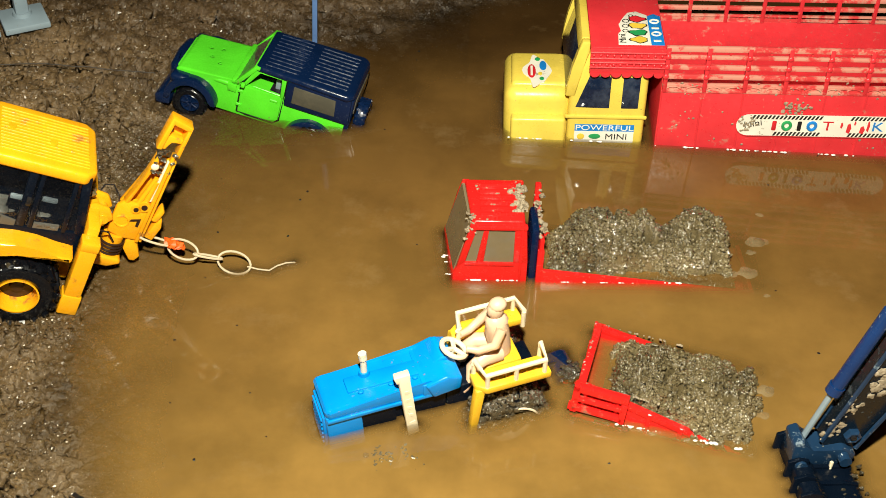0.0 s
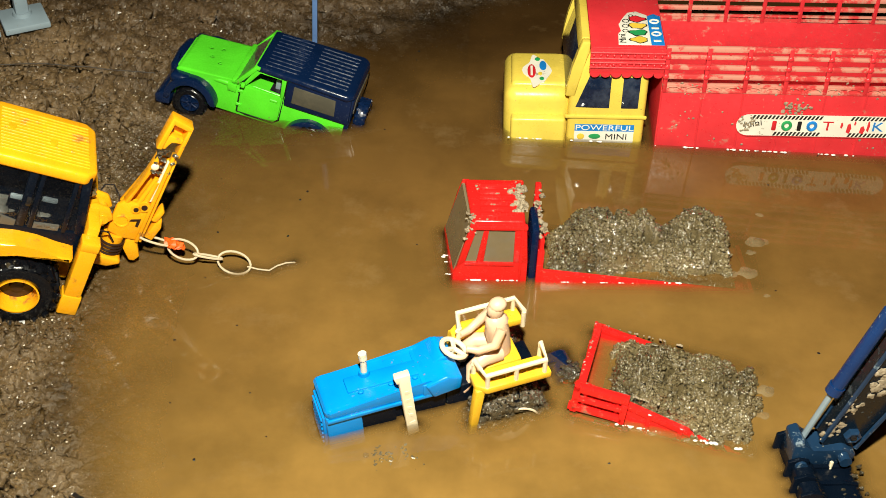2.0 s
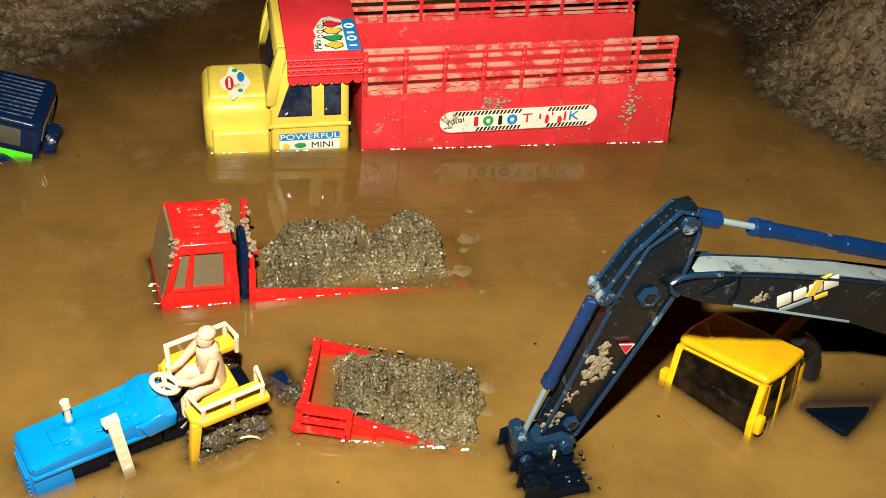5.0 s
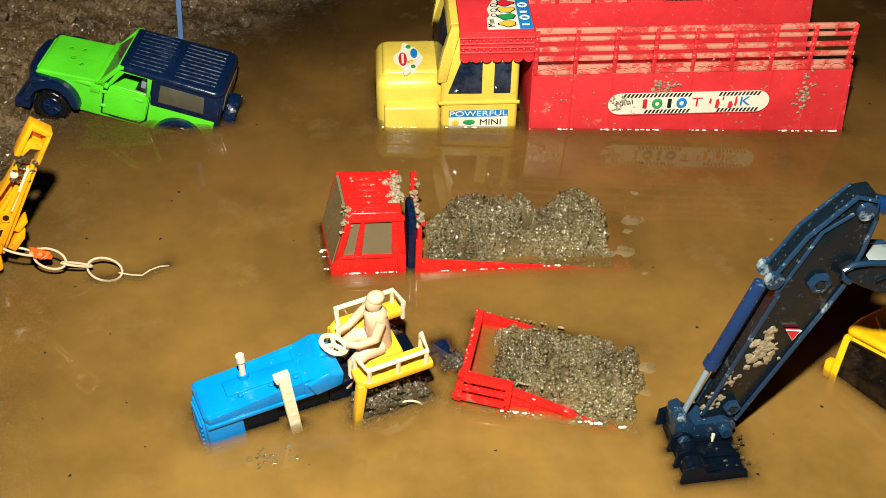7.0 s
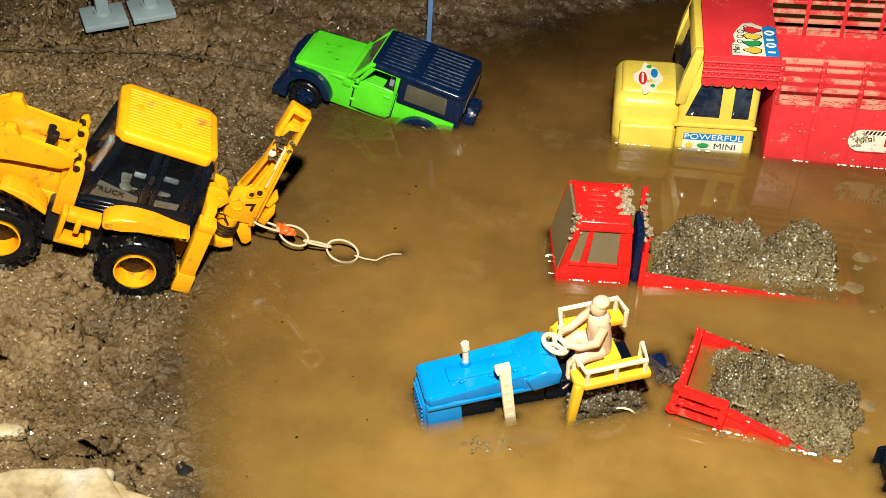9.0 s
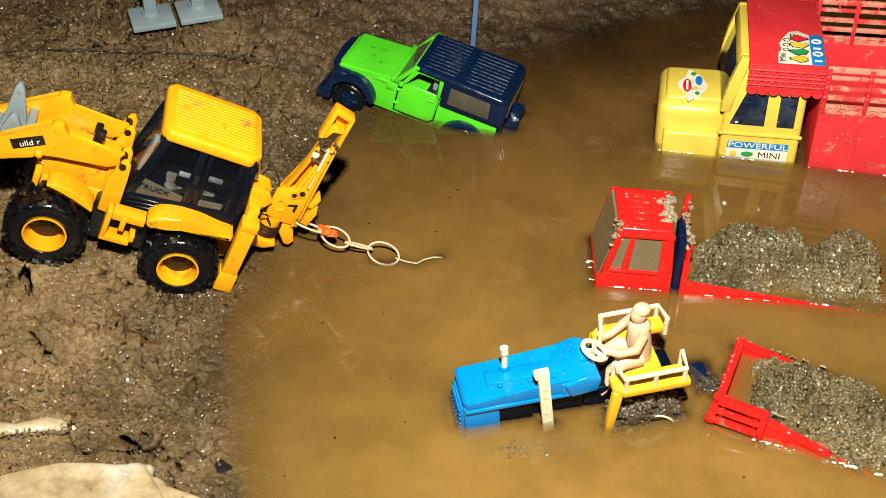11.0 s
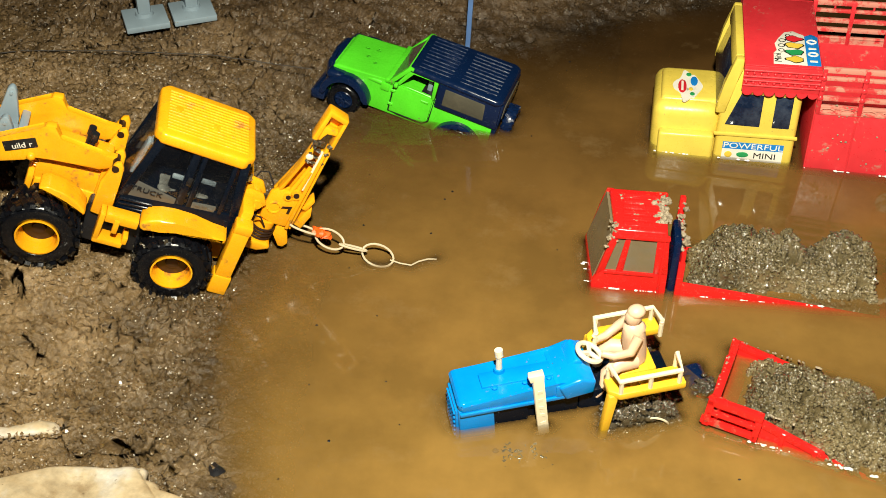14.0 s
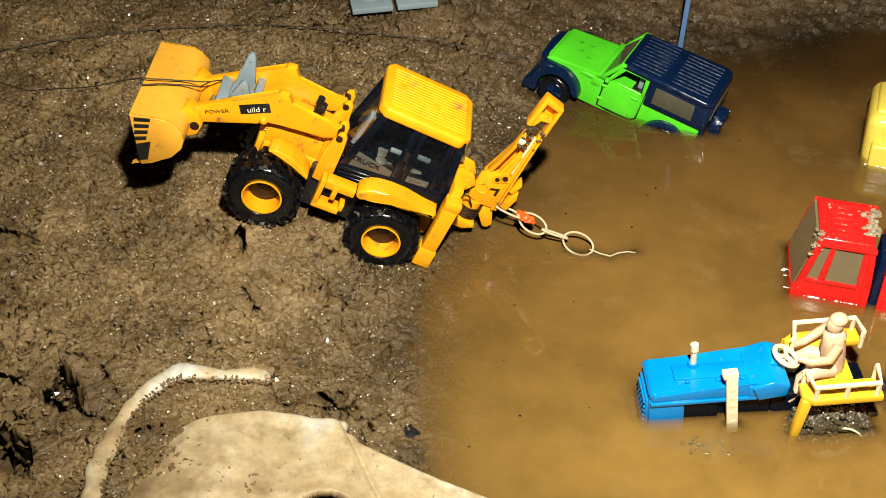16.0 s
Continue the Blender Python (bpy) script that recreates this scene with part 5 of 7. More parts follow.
# ---- dark excavator arm reaching into the pond ----
def excavator():
    t = thing("toy_excavator", pose(0.2142, 0.3914, 0.0995, 0, 0, 187), "dark slate toy excavator boom and arm, bucket in the water", "toy excavator")
    bm = bm_new()
    prism(bm, [(-0.0052, 0.0480), (-0.0120, 0.0490), (-0.0158, 0.0450), (-0.0172, 0.0340), (-0.0160, 0.0160), (-0.0128, -0.0040), (0.0205, -0.0870), (0.0350, -0.0905), (0.0385, -0.0810), (0.0178, -0.0060), (0.0225, 0.0060), (0.0122, 0.0270)], -0.0090, -0.0010, 0.0008)
    arm = part("arm", bm, M_BOOM, t, "mud-smeared slate arm")
    for y0, y1 in ((-0.0020, 0.0006), (-0.0105, -0.0079)):
        bm = bm_new()
        edge = [(0.0385, -0.0810), (0.0178, -0.0060), (0.0225, 0.0060), (0.0122, 0.0270), (-0.0052, 0.0470), (-0.0150, 0.0440), (-0.0172, 0.0340), (-0.0160, 0.0160), (-0.0128, -0.0040), (0.0205, -0.0870)]
        y = (y0 + y1) / 2
        tube(bm, [(x, y, z) for x, z in edge], 0.0012, 6)
        tube(bm, [(0.0190, y, -0.0060), (0.0060, y, 0.0290), (-0.0060, y, 0.0380)], 0.0009, 6)
        part("arm_edge", bm, M_EDGE, arm, "raised blue edge")
        for x, z, r in ((0.0, 0.0, 0.0056), (0.0246, -0.0772, 0.0042)):
            bm = bm_new()
            yy = 0.0012 if y > -0.005 else -0.0108
            mm = Matrix.Translation((x, yy, z))
            lathe(bm, [(r, -0.0025), (r, 0.0), (r * 0.8, 0.0008), (r * 0.62, 0.0008), (r * 0.58, -0.0002), (0, -0.0002)], 6, mm)
            bolt = part("pivot_nut", bm, M_EDGE, arm, "rubbed hexagon nut")
            bm = bm_new()
            lathe(bm, [(r * 0.40, -0.001), (r * 0.38, 0.0009), (r * 0.2, 0.0012), (0, 0.0007)], 12, mm)
            part("pivot_screw", bm, M_BLACK, bolt)
        for x, z in ((-0.0108, 0.0395), (0.0222, 0.0040)):
            bm = bm_new()
            yy = 0.0014 if y > -0.005 else -0.0112
            rod(bm, (x, yy, z), (x, yy - 0.003 if y > -0.005 else yy + 0.003, z), 0.0042, n=18)
            part("pin", bm, M_EDGE, arm)
    bm = bm_new()
    prism(bm, [(0.0092, -0.0272), (0.0016, -0.0285), (0.0047, -0.0342)], -0.0006, 0.0006, 0)
    part("warning_triangle", bm, M_PRED, arm, "small red warning triangle")
    bm = bm_new()
    tube(bm, [(0.0092, 0.0006, -0.0272), (0.0016, 0.0006, -0.0285), (0.0047, 0.0006, -0.0342)], 0.0004, 5, True)
    part("triangle_border", bm, M_WHITE, arm)
    bm = bm_new()
    rnd = random.Random(5)
    for _ in range(50):
        k = rnd.gauss(0, 1)
        splat(bm, (0.0165 + 0.0028 * rnd.gauss(0, 1), -0.0006, -0.0400 + 0.0055 * k), rnd.uniform(0.0008, 0.0022), rnd.random() * 9, 0.25, 1)
    for _ in range(40):
        z = rnd.uniform(-0.085, -0.05)
        splat(bm, (0.030 + (z + 0.06) * -0.30 + rnd.gauss(0, 0.0025), -0.0006, z), rnd.uniform(0.0005, 0.0016), rnd.random() * 9, 0.3, 1)
    tagged(part("dried_mud", bm, M_DRY, arm), kind="stuff")
    # arm cylinder
    bm = bm_new()
    rod(bm, (0.0255, -0.0045, -0.0010), (0.0385, -0.0045, -0.0500), 0.0033, n=16)
    rod(bm, (0.0378, -0.0045, -0.0470), (0.0390, -0.0045, -0.0515), 0.0039, n=16)
    cyl = part("bucket_cylinder", bm, M_BOOMBLUE, t)
    bm = bm_new()
    rod(bm, (0.0388, -0.0045, -0.0505), (0.0462, -0.0045, -0.0820), 0.0015, n=10)
    rod(bm, (0.0360, -0.0080, -0.0505), (0.0430, -0.0080, -0.0830), 0.0011, n=10)
    part("piston", bm, M_GREY, cyl, "muddy bare piston rod")
    # linkage and bucket
    bm = bm_new()
    prism(bm, [(0.0530, -0.0800), (0.0480, -0.0780), (0.0430, -0.0860), (0.0280, -0.0830), (0.0205, -0.0880), (0.0215, -0.0940), (0.0300, -0.0930), (0.0430, -0.0985), (0.0520, -0.0940)], -0.0110, 0.0025, 0.0014)
    part("bucket_link", bm, M_EDGE, t)
    bm = bm_new()
    prism(bm, [(0.0520, -0.0915), (0.0440, -0.0905), (0.0400, -0.0950), (0.0300, -0.0950), (0.0220, -0.0960), (0.0150, -0.1180), (0.0120, -0.1500), (0.0420, -0.1550), (0.0520, -0.1250)], -0.0130, 0.0240, 0.0022, 3)
    bucket = part("bucket", bm, M_CABBLACK, t, "black muddy bucket")
    for y in (-0.0135, 0.0040, 0.0140, 0.0240):
        bm = bm_new()
        prism(bm, [(0.0545, -0.0895), (0.0490, -0.0875), (0.0440, -0.0890), (0.0430, -0.0940), (0.0300, -0.0935), (0.0220, -0.0950), (0.0200, -0.1040), (0.0330, -0.1090), (0.0480, -0.1300), (0.0550, -0.1200)], y - 0.0010, y + 0.0010, 0.0005)
        part("bucket_rib", bm, M_CABBLACK, bucket, "wet black rib")
    for x, z in ((0.0480, -0.0915), (0.0270, -0.0890)):
        bm = bm_new()
        rod(bm, (x, -0.0150, z), (x, 0.0066, z), 0.0030, n=14)
        part("bucket_pin", bm, M_EDGE, bucket)
    bm = bm_new()
    tube(bm, [(0.0440, 0.0035, -0.0960), (0.0410, 0.0050, -0.1040), (0.0350, 0.0052, -0.1060), (0.0330, 0.0050, -0.1000), (0.0325, 0.0040, -0.0910)], 0.0009, 6)
    part("hose", bm, M_CREAM, t)
    bm = bm_new()
    for _ in range(120):
        splat(bm, (rnd.uniform(0.016, 0.052), rnd.uniform(-0.012, 0.022), rnd.uniform(-0.101, -0.094)), rnd.uniform(0.0005, 0.0013), rnd.random() * 9, 0.6, 1)
    part("caked_mud", bm, M_CAKED, t)
    # boom: tapered box girder with a forked nose
    y0, y1 = -0.0120, 0.0010
    bm = bm_new()
    prism(bm, [(-0.0100, 0.0052), (-0.0190, 0.0104), (-0.0336, 0.0088), (-0.0663, 0.0023), (-0.1054, -0.0066), (-0.2000, -0.0330), (-0.2150, -0.0900), (-0.1900, -0.0720), (-0.1170, -0.0368), (-0.0459, -0.0128), (-0.0282, -0.0075), (-0.0132, 0.0)], y0, y1, 0.0012)
    boom = part("boom", bm, M_BOOM, t, "slate boom with dusty top")
    for y in (y0 - 0.0008, y1 + 0.0006):
        bm = bm_new()
        tube(bm, [(-0.0135, y, 0.0005), (-0.0090, y, 0.0040), (-0.0088, y, 0.0080), (-0.0120, y, 0.0104), (-0.0200, y, 0.0108), (-0.0336, y, 0.0093)], 0.0014, 8)
        part("nose_edge", bm, M_EDGE, boom, "rubbed blue edge of the boom's nose")
        bm = bm_new()
        tube(bm, [(-0.0340, y, 0.0086), (-0.0663, y, 0.0022), (-0.1054, y, -0.0066), (-0.1990, y, -0.0328)], 0.0007, 6)
        part("boom_edge", bm, M_NAVYWORN, boom)
        bm = bm_new()
        tube(bm, [(-0.0265, y - 0.0003, -0.0015), (-0.0340, y, 0.0030), (-0.0420, y - 0.0003, 0.0045)], 0.0007, 6)
        tube(bm, [(-0.0440, y - 0.0003, 0.0050), (-0.0455, y, -0.0030), (-0.0425, y - 0.0003, -0.0100)], 0.0006, 6)
        part("boom_seam", bm, M_CABBLACK, boom)
        bm = bm_new()
        tube(bm, [(-0.0455, y, -0.0118), (-0.0741, y, -0.0212), (-0.1160, y, -0.0355)], 0.0007, 6)
        part("boom_line", bm, M_GREY, boom, "pale line along the boom's lower edge")
    bm = bm_new()
    prism(bm, [(-0.0210, 0.0104), (-0.0340, 0.0093), (-0.0663, 0.0030), (-0.1054, -0.0060), (-0.1600, -0.0212), (-0.1600, -0.0222), (-0.0663, 0.0018), (-0.0336, 0.0080), (-0.0210, 0.0094)], y0 + 0.0006, y1 - 0.0022, 0.0004)
    part("boom_top", bm, M_BOOMTOP, boom, "pale dusty film along the top")
    slant = math.atan2(-0.0146, 0.0359)
    bm = bm_new()
    lm = Matrix.Translation((-0.0850, y1, -0.0104)) @ Matrix.Rotation(-slant * 0.72, 4, "Y") @ Matrix.Diagonal((-1, 1, 1, 1))
    for k, w in enumerate((0.0074, 0.0066, 0.0070, 0.0078)):
        x = -0.0124 + k * 0.0082
        box(bm, (x - w / 2, x + w / 2), (-0.0003, 0.0006), (-0.0036, 0.0040) if k in (0, 3) else (-0.0034, 0.0036), 0.0006, m=lm)
    part("logo_shape", bm, M_WHITE, boom, "white logo blocks")
    bm = bm_new()
    prism(bm, [(-0.0010, -0.0030), (0.0030, -0.0036), (0.0072, 0.0040), (0.0120, 0.0062), (0.0040, 0.0058)], -0.0003, 0.0010, 0, m=lm)
    box(bm, (0.0035, 0.0105), (-0.0003, 0.0006), (-0.0078, -0.0052), 0.0003, m=lm)
    part("logo_shape", bm, M_PYEL, boom, "yellow logo slash")
    bm = bm_new()
    box(bm, (-0.0150, 0.0020), (-0.0003, 0.0006), (-0.0076, -0.0050), 0.0003, m=lm)
    part("logo_shape", bm, M_GREY, boom)
    bm = bm_new()
    for _ in range(30):
        splat(bm, (rnd.gauss(-0.0585, 0.0032), 0.0012, rnd.gauss(-0.0100, 0.0014)), rnd.uniform(0.0004, 0.0012), rnd.random() * 9, 0.3, 1)
    tagged(part("dried_mud", bm, M_DRY, boom), kind="stuff")
    # stick cylinder above the boom
    bm = bm_new()
    rod(bm, (-0.0153, -0.0050, 0.0400), (-0.0275, -0.0050, 0.0360), 0.0042, n=16)
    part("rod_eye", bm, M_BOOMBLUE, t)
    bm = bm_new()
    rod(bm, (-0.0255, -0.0050, 0.0365), (-0.0500, -0.0050, 0.0284), 0.0016, n=12)
    part("piston", bm, M_GREY, t, "bare grey piston rod")
    bm = bm_new()
    rod(bm, (-0.0478, -0.0050, 0.0291), (-0.1031, -0.0050, 0.0101), 0.0038, n=18)
    rod(bm, (-0.1000, -0.0050, 0.0112), (-0.1700, -0.0050, -0.0128), 0.0044, n=18)
    rod(bm, (-0.0470, -0.0050, 0.0294), (-0.0500, -0.0050, 0.0284), 0.0044, n=18)
    rod(bm, (-0.0535, -0.0050, 0.0272), (-0.0560, -0.0050, 0.0263), 0.0043, n=18)
    part("stick_cylinder", bm, M_BOOMBLUE, t)
    return t


excavator()


# ---- yellow cab of a sunken loader ----
def sunken_loader():
    t = thing("toy_loader", pose(0.2784, 0.4196, 0.0278, 8.25, -6.76, 215.66) @ Matrix.Translation((-0.0010, 0, -0.0355)) @ Matrix.Diagonal((1.19, 1.08, 1, 1)), "yellow toy loader sunk to its cab, black windows", "toy loader")
    bm = bm_new()
    prism(bm, [(0.0035, -0.02), (0.0040, 0.0100), (-0.0010, 0.0330), (-0.0300, 0.0345), (-0.0340, 0.0300), (-0.0360, -0.02)], -0.0235, 0.0235, 0.0030, 3)
    cab = part("cab", bm, M_SUNYEL, t)
    bm = bm_new()
    slab(bm, [(0.0010, -0.0245), (0.0010, 0.0245), (-0.0110, 0.0262), (-0.0330, 0.0245), (-0.0330, -0.0245), (-0.0110, -0.0262)], 0.0310, 0.0362, 0.0024, 3)
    part("roof", bm, M_SUNYEL, t)
    bm = bm_new()
    prism(bm, [(0.0052, -0.012), (0.0052, 0.0100), (0.0018, 0.0295), (-0.0005, 0.0295), (0.0030, -0.012)], -0.0222, 0.0222, 0.0010)
    part("windscreen", bm, M_DARKGLASS, t, "black wet windscreen")
    for s in (1, -1):
        bm = bm_new()
        prism(bm, [(0.0058, -0.012), (0.0058, 0.0100), (0.0022, 0.0315), (-0.0020, 0.0315), (0.0020, -0.012)], s * 0.0210, s * 0.0245, 0.0008)
        part("pillar", bm, M_SUNYEL, t)
        bm = bm_new()
        box(bm, (0.0015, 0.0065), (s * 0.0245, s * 0.0285), (0.0060, 0.0160), 0.0012)
        part("lamp_ear", bm, M_SUNYEL, t)
        bm = bm_new()
        prism(bm, [(-0.0040, -0.01), (-0.0060, 0.0280), (-0.0270, 0.0285), (-0.0290, -0.01)], s * 0.0230, s * 0.0241, 0.0005)
        part("side_window", bm, M_DARKGLASS, t)
        bm = bm_new()
        box(bm, (-0.0175, -0.0150), (s * 0.0230, s * 0.0246), (-0.01, 0.0290), 0.0005)
        part("door_post", bm, M_SUNYEL, t)
    bm = bm_new()
    tube(bm, [(-0.0480, 0.0230, -0.02), (-0.0480, 0.0225, 0.0200), (-0.0465, 0.0215, 0.0280), (-0.0415, 0.0195, 0.0345), (-0.0350, 0.0180, 0.0390)], 0.0042, 12)
    part("exhaust", bm, M_BLACK, t, "black exhaust pipe")
    bm = bm_new()
    box(bm, (-0.0480, -0.0380), (-0.0200, 0.0205), (-0.02, 0.0200), 0.002)
    part("engine_cover", bm, M_SUNYEL, t)
    bm = bm_new()
    box(bm, (-0.0950, -0.0260), (0.0300, 0.0560), (-0.02, 0.0062), 0.002)
    part("deck", bm, M_CABBLACK, t, "black deck awash")
    bm = bm_new()
    rod(bm, (-0.006, -0.010, 0.0360), (-0.016, -0.020, 0.0366), 0.0010, n=8)
    part("roof_bar", bm, M_SUNYEL, t)
    bm = bm_new()
    prism(bm, [(-0.0480, 0.0140), (-0.0460, 0.0190), (-0.1000, 0.0330), (-0.1000, 0.0260)], -0.0030, 0.0030, 0.0006)
    part("lift_arm", bm, M_SUNYEL, t)
    return t


sunken_loader()

# ---- yellow backhoe loader climbing the bank ----
BH = pose(-0.2482, 0.4895, 0.0006, -0.93, -24.48, 196.73)


def backhoe():
    t = thing("toy_backhoe_loader", BH, "yellow toy backhoe loader climbing from the water onto mud", "toy digger")
    yc = 0.0
    # wheels
    for x, z, r in ((0.0726, 0.0206, 0.0206), (0.0004, 0.0204, 0.0206)):
        for s in (1, -1):
            mm = Matrix.Translation((x, yc + s * 0.0258, z)) @ Matrix.Rotation(0 if s > 0 else math.pi, 4, "Z") @ Matrix.Rotation(0.3 + x * 9, 4, "Y")
            bm = wheel_tyre(r, 0.0200, 0.0108, 18, 0.0013)
            bmesh.ops.transform(bm, matrix=mm, verts=bm.verts)
            w = part("wheel", bm, M_TYRE, t, "chunky black lugged tyre, muddy")
            bm = wheel_rim(0.0108, 0.0200, 0.0100)
            bmesh.ops.transform(bm, matrix=mm, verts=bm.verts)
            part("rim", bm, M_YEL, w, "deep yellow dished rim")
            bm = bm_new()
            lathe(bm, [(0.0094, 0.0002), (0.0040, 0.0004), (0.0034, 0.0024), (0, 0.0026)], 28, mm)
            part("hub", bm, M_BROWN, w, "dark brown hub deep in the rim")
            bm = bm_new()
            rnd = random.Random(int(x * 1000) + s)
            for _ in range(36):
                a = rnd.uniform(0, 6.28)
                splat(bm, mm @ Vector(((r + 0.0003) * math.cos(a), rnd.uniform(-0.010, 0.010), (r + 0.0003) * math.sin(a))), rnd.uniform(0.0006, 0.0016), rnd.random() * 9, 0.8)
            tagged(part("tread_mud", bm, M_CAKED, w), kind="stuff")
    # chassis
    bm = bm_new()
    box(bm, (-0.026, 0.082), (yc - 0.0120, yc + 0.0120), (0.018, 0.040), 0.0015)
    part("chassis", bm, M_YEL, t)
    bm = bm_new()
    box(bm, (0.040, 0.083), (yc - 0.0105, yc + 0.0105), (0.036, 0.0540), 0.002)
    box(bm, (0.046, 0.081), (yc - 0.0104, yc + 0.0104), (0.0535, 0.0600), 0.0015)
    part("engine_hood", bm, M_YEL, t)
    bm = bm_new()
    box(bm, (-0.012, 0.052), (yc - 0.0200, yc + 0.0200), (0.014, 0.040), 0.002)
    part("underbody", bm, M_BLACK, t)
    bm = bm_new()
    box(bm, (0.0825, 0.0860), (yc - 0.0160, yc + 0.0160), (0.034, 0.0440), 0.001)
    for k in range(5):
        box(bm, (0.0820, 0.0846), (yc - 0.0095, yc + 0.0095), (0.0455 + k * 0.0018, 0.0464 + k * 0.0018), 0.0002, 1)
    part("grille", bm, M_YEL, t)
    # cab
    hw = 0.0222
    bm = bm_new()
    prism(bm, [(0.0400, 0.0400), (0.0385, 0.0535), (-0.0230, 0.0590), (-0.0240, 0.0400)], yc - hw, yc + hw, 0.0010)
    base = part("cab_base", bm, M_CABBLACK, t, "dark navy cab base")
    for k in range(4):
        bm = bm_new()
        prism(bm, [(0.0385, 0.0415 + k * 0.0027), (0.0385, 0.0430 + k * 0.0027), (0.0210, 0.0440 + k * 0.0027), (0.0210, 0.0425 + k * 0.0027)], yc + hw - 0.0005, yc + hw + 0.0012, 0.0003, 1)
        part("louvre", bm, M_CABBLACK, base)
    posts = [[(0.0400, 0.0520), (0.0352, 0.0520), (0.0254, 0.0945), (0.0304, 0.0945)], [(0.0104, 0.0560), (0.0060, 0.0560), (0.0068, 0.0945), (0.0112, 0.0945)], [(0.0046, 0.0560), (0.0020, 0.0560), (0.0030, 0.0945), (0.0056, 0.0945)], [(-0.0125, 0.0560), (-0.0150, 0.0560), (-0.0135, 0.0945), (-0.0110, 0.0945)], [(-0.0195, 0.0560), (-0.0244, 0.0560), (-0.0190, 0.0945), (-0.0142, 0.0945)]]
    for s in (1, -1):
        y0, y1 = yc + s * (hw - 0.0026), yc + s * hw
        for f in posts:
            bm = bm_new()
            prism(bm, f, y0, y1, 0.0005)
            part("cab_post", bm, M_CABBLACK, t)
        bm = bm_new()
        prism(bm, [(0.0305, 0.0912), (0.0300, 0.0950), (-0.0180, 0.0945), (-0.0185, 0.0908)], y0, y1, 0.0005)
        part("cab_rail", bm, M_CABBLACK, t)
        bm = bm_new()
        prism(bm, [(0.0370, 0.0530), (-0.0200, 0.0580), (-0.0170, 0.0960), (0.0290, 0.0960)], yc + s * (hw - 0.0016), yc + s * (hw - 0.0011), 0)
        g = part("side_window", bm, M_CLEAR, t)
        g.visible_shadow = False
        bm = bm_new()
        prism(bm, [(0.0378, 0.0530), (0.0105, 0.0548), (0.0105, 0.0590), (0.0330, 0.0640)], yc + s * (hw - 0.0012), yc + s * (hw - 0.0002), 0.0003)
        part("door_panel", bm, M_DUSTY, t, "dusty smoke-grey lower door panel")
        bm = bm_new()
        box(bm, (0.0062, 0.0088), (yc + s * (hw - 0.0004), yc + s * (hw + 0.0006)), (0.0700, 0.0755), 0.0004)
        part("door_handle", bm, M_BLACK, t)
    lettering("cab_words", "TRUCK", 0.0042, Matrix.Translation((0.0265, yc + hw + 0.0001, 0.0590)) @ SIDE @ Matrix.Rotation(radians(-3), 4, "Z"), M_BLACK, t, 0.0004, 1.25)
    bm = bm_new()
    prism(bm, [(0.0392, 0.0540), (0.0385, 0.0540), (0.0288, 0.0935), (0.0295, 0.0935)], yc - hw + 0.002, yc + hw - 0.002, 0)
    g = part("windscreen", bm, M_CLEAR, t)
    g.visible_shadow = False
    for x, y, z in ((0.0110, 0.0050, 0.0560), (-0.0042, 0.0050, 0.0580)):
        bm = bm_new()
        box(bm, (x - 0.004, x + 0.009), (yc + y - 0.008, yc + y + 0.008), (0.0530, z), 0.0020, 3)
        ball(bm, (x + 0.0060, yc + y + 0.0060, z), 0.0036, 1, 1, 0.5, 16)
        seat = part("seat", bm, M_SEAT, t, "pale dusty seat")
        bm = bm_new()
        box(bm, (x - 0.0048, x + 0.0044), (yc + y + 0.0028, yc + y + 0.0046), (0.0540, z + 0.0085), 0.0006)
        part("backrest", bm, M_CABBLACK, seat)
        bm = bm_new()
        box(bm, (x - 0.0046, x + 0.0040), (yc + y + 0.0034, yc + y + 0.0054), (z + 0.0072, z + 0.0102), 0.0008)
        part("headrest", bm, M_HEADREST, seat, "pale blue-grey headrest")
    bm = bm_new()
    prism(bm, [(0.0330, 0.0540), (0.0360, 0.0540), (0.0325, 0.0770), (0.0300, 0.0770)], yc - 0.0030, yc + 0.0030, 0.0008)
    tube(bm, [(0.0275 + 0.0025 * math.cos(a), yc + 0.006 * math.sin(a), 0.0735 + 0.004 * math.cos(a)) for a in np.linspace(0, 2 * math.pi, 16, endpoint=False)], 0.0008, 6, True)
    part("steering_column", bm, M_HEADREST, t, "pale blue-grey steering column")
    for s in (1, -1):
        bm = bm_new()
        prism(bm, [(0.0018, 0.0558), (-0.0110, 0.0560), (-0.0110, 0.0612), (0.0018, 0.0600)], yc + s * (hw - 0.0012), yc + s * (hw - 0.0002), 0.0003)
        for k, (x, z) in enumerate(((-0.0012, 0.0590), (-0.0052, 0.0596), (-0.0085, 0.0586))):
            box(bm, (x - 0.0014, x + 0.0014), (yc + s * (hw - 0.0008), yc + s * (hw + 0.0003)), (z - 0.0009, z + 0.0010), 0.0004)
        part("door_panel", bm, M_DUSTY, t, "dusty smoke-grey rear door panel")
    # roof
    rm = Matrix.Translation((0.0058, yc, 0.0940)) @ Matrix.Rotation(radians(-2.0), 4, "Y") @ Matrix.Diagonal((1.04, 1.12, 1, 1))
    bm = bm_new()
    slab(bm, [(0.0262, -0.0170), (0.0262, 0.0170), (0.0225, 0.0212), (-0.0210, 0.0212), (-0.0258, 0.0165), (-0.0258, -0.0165), (-0.0210, -0.0212), (0.0225, -0.0212)], -0.0032, 0.0040, 0.0020, 3, rm)
    roof = part("roof", bm, M_YEL, t, "ribbed yellow roof")
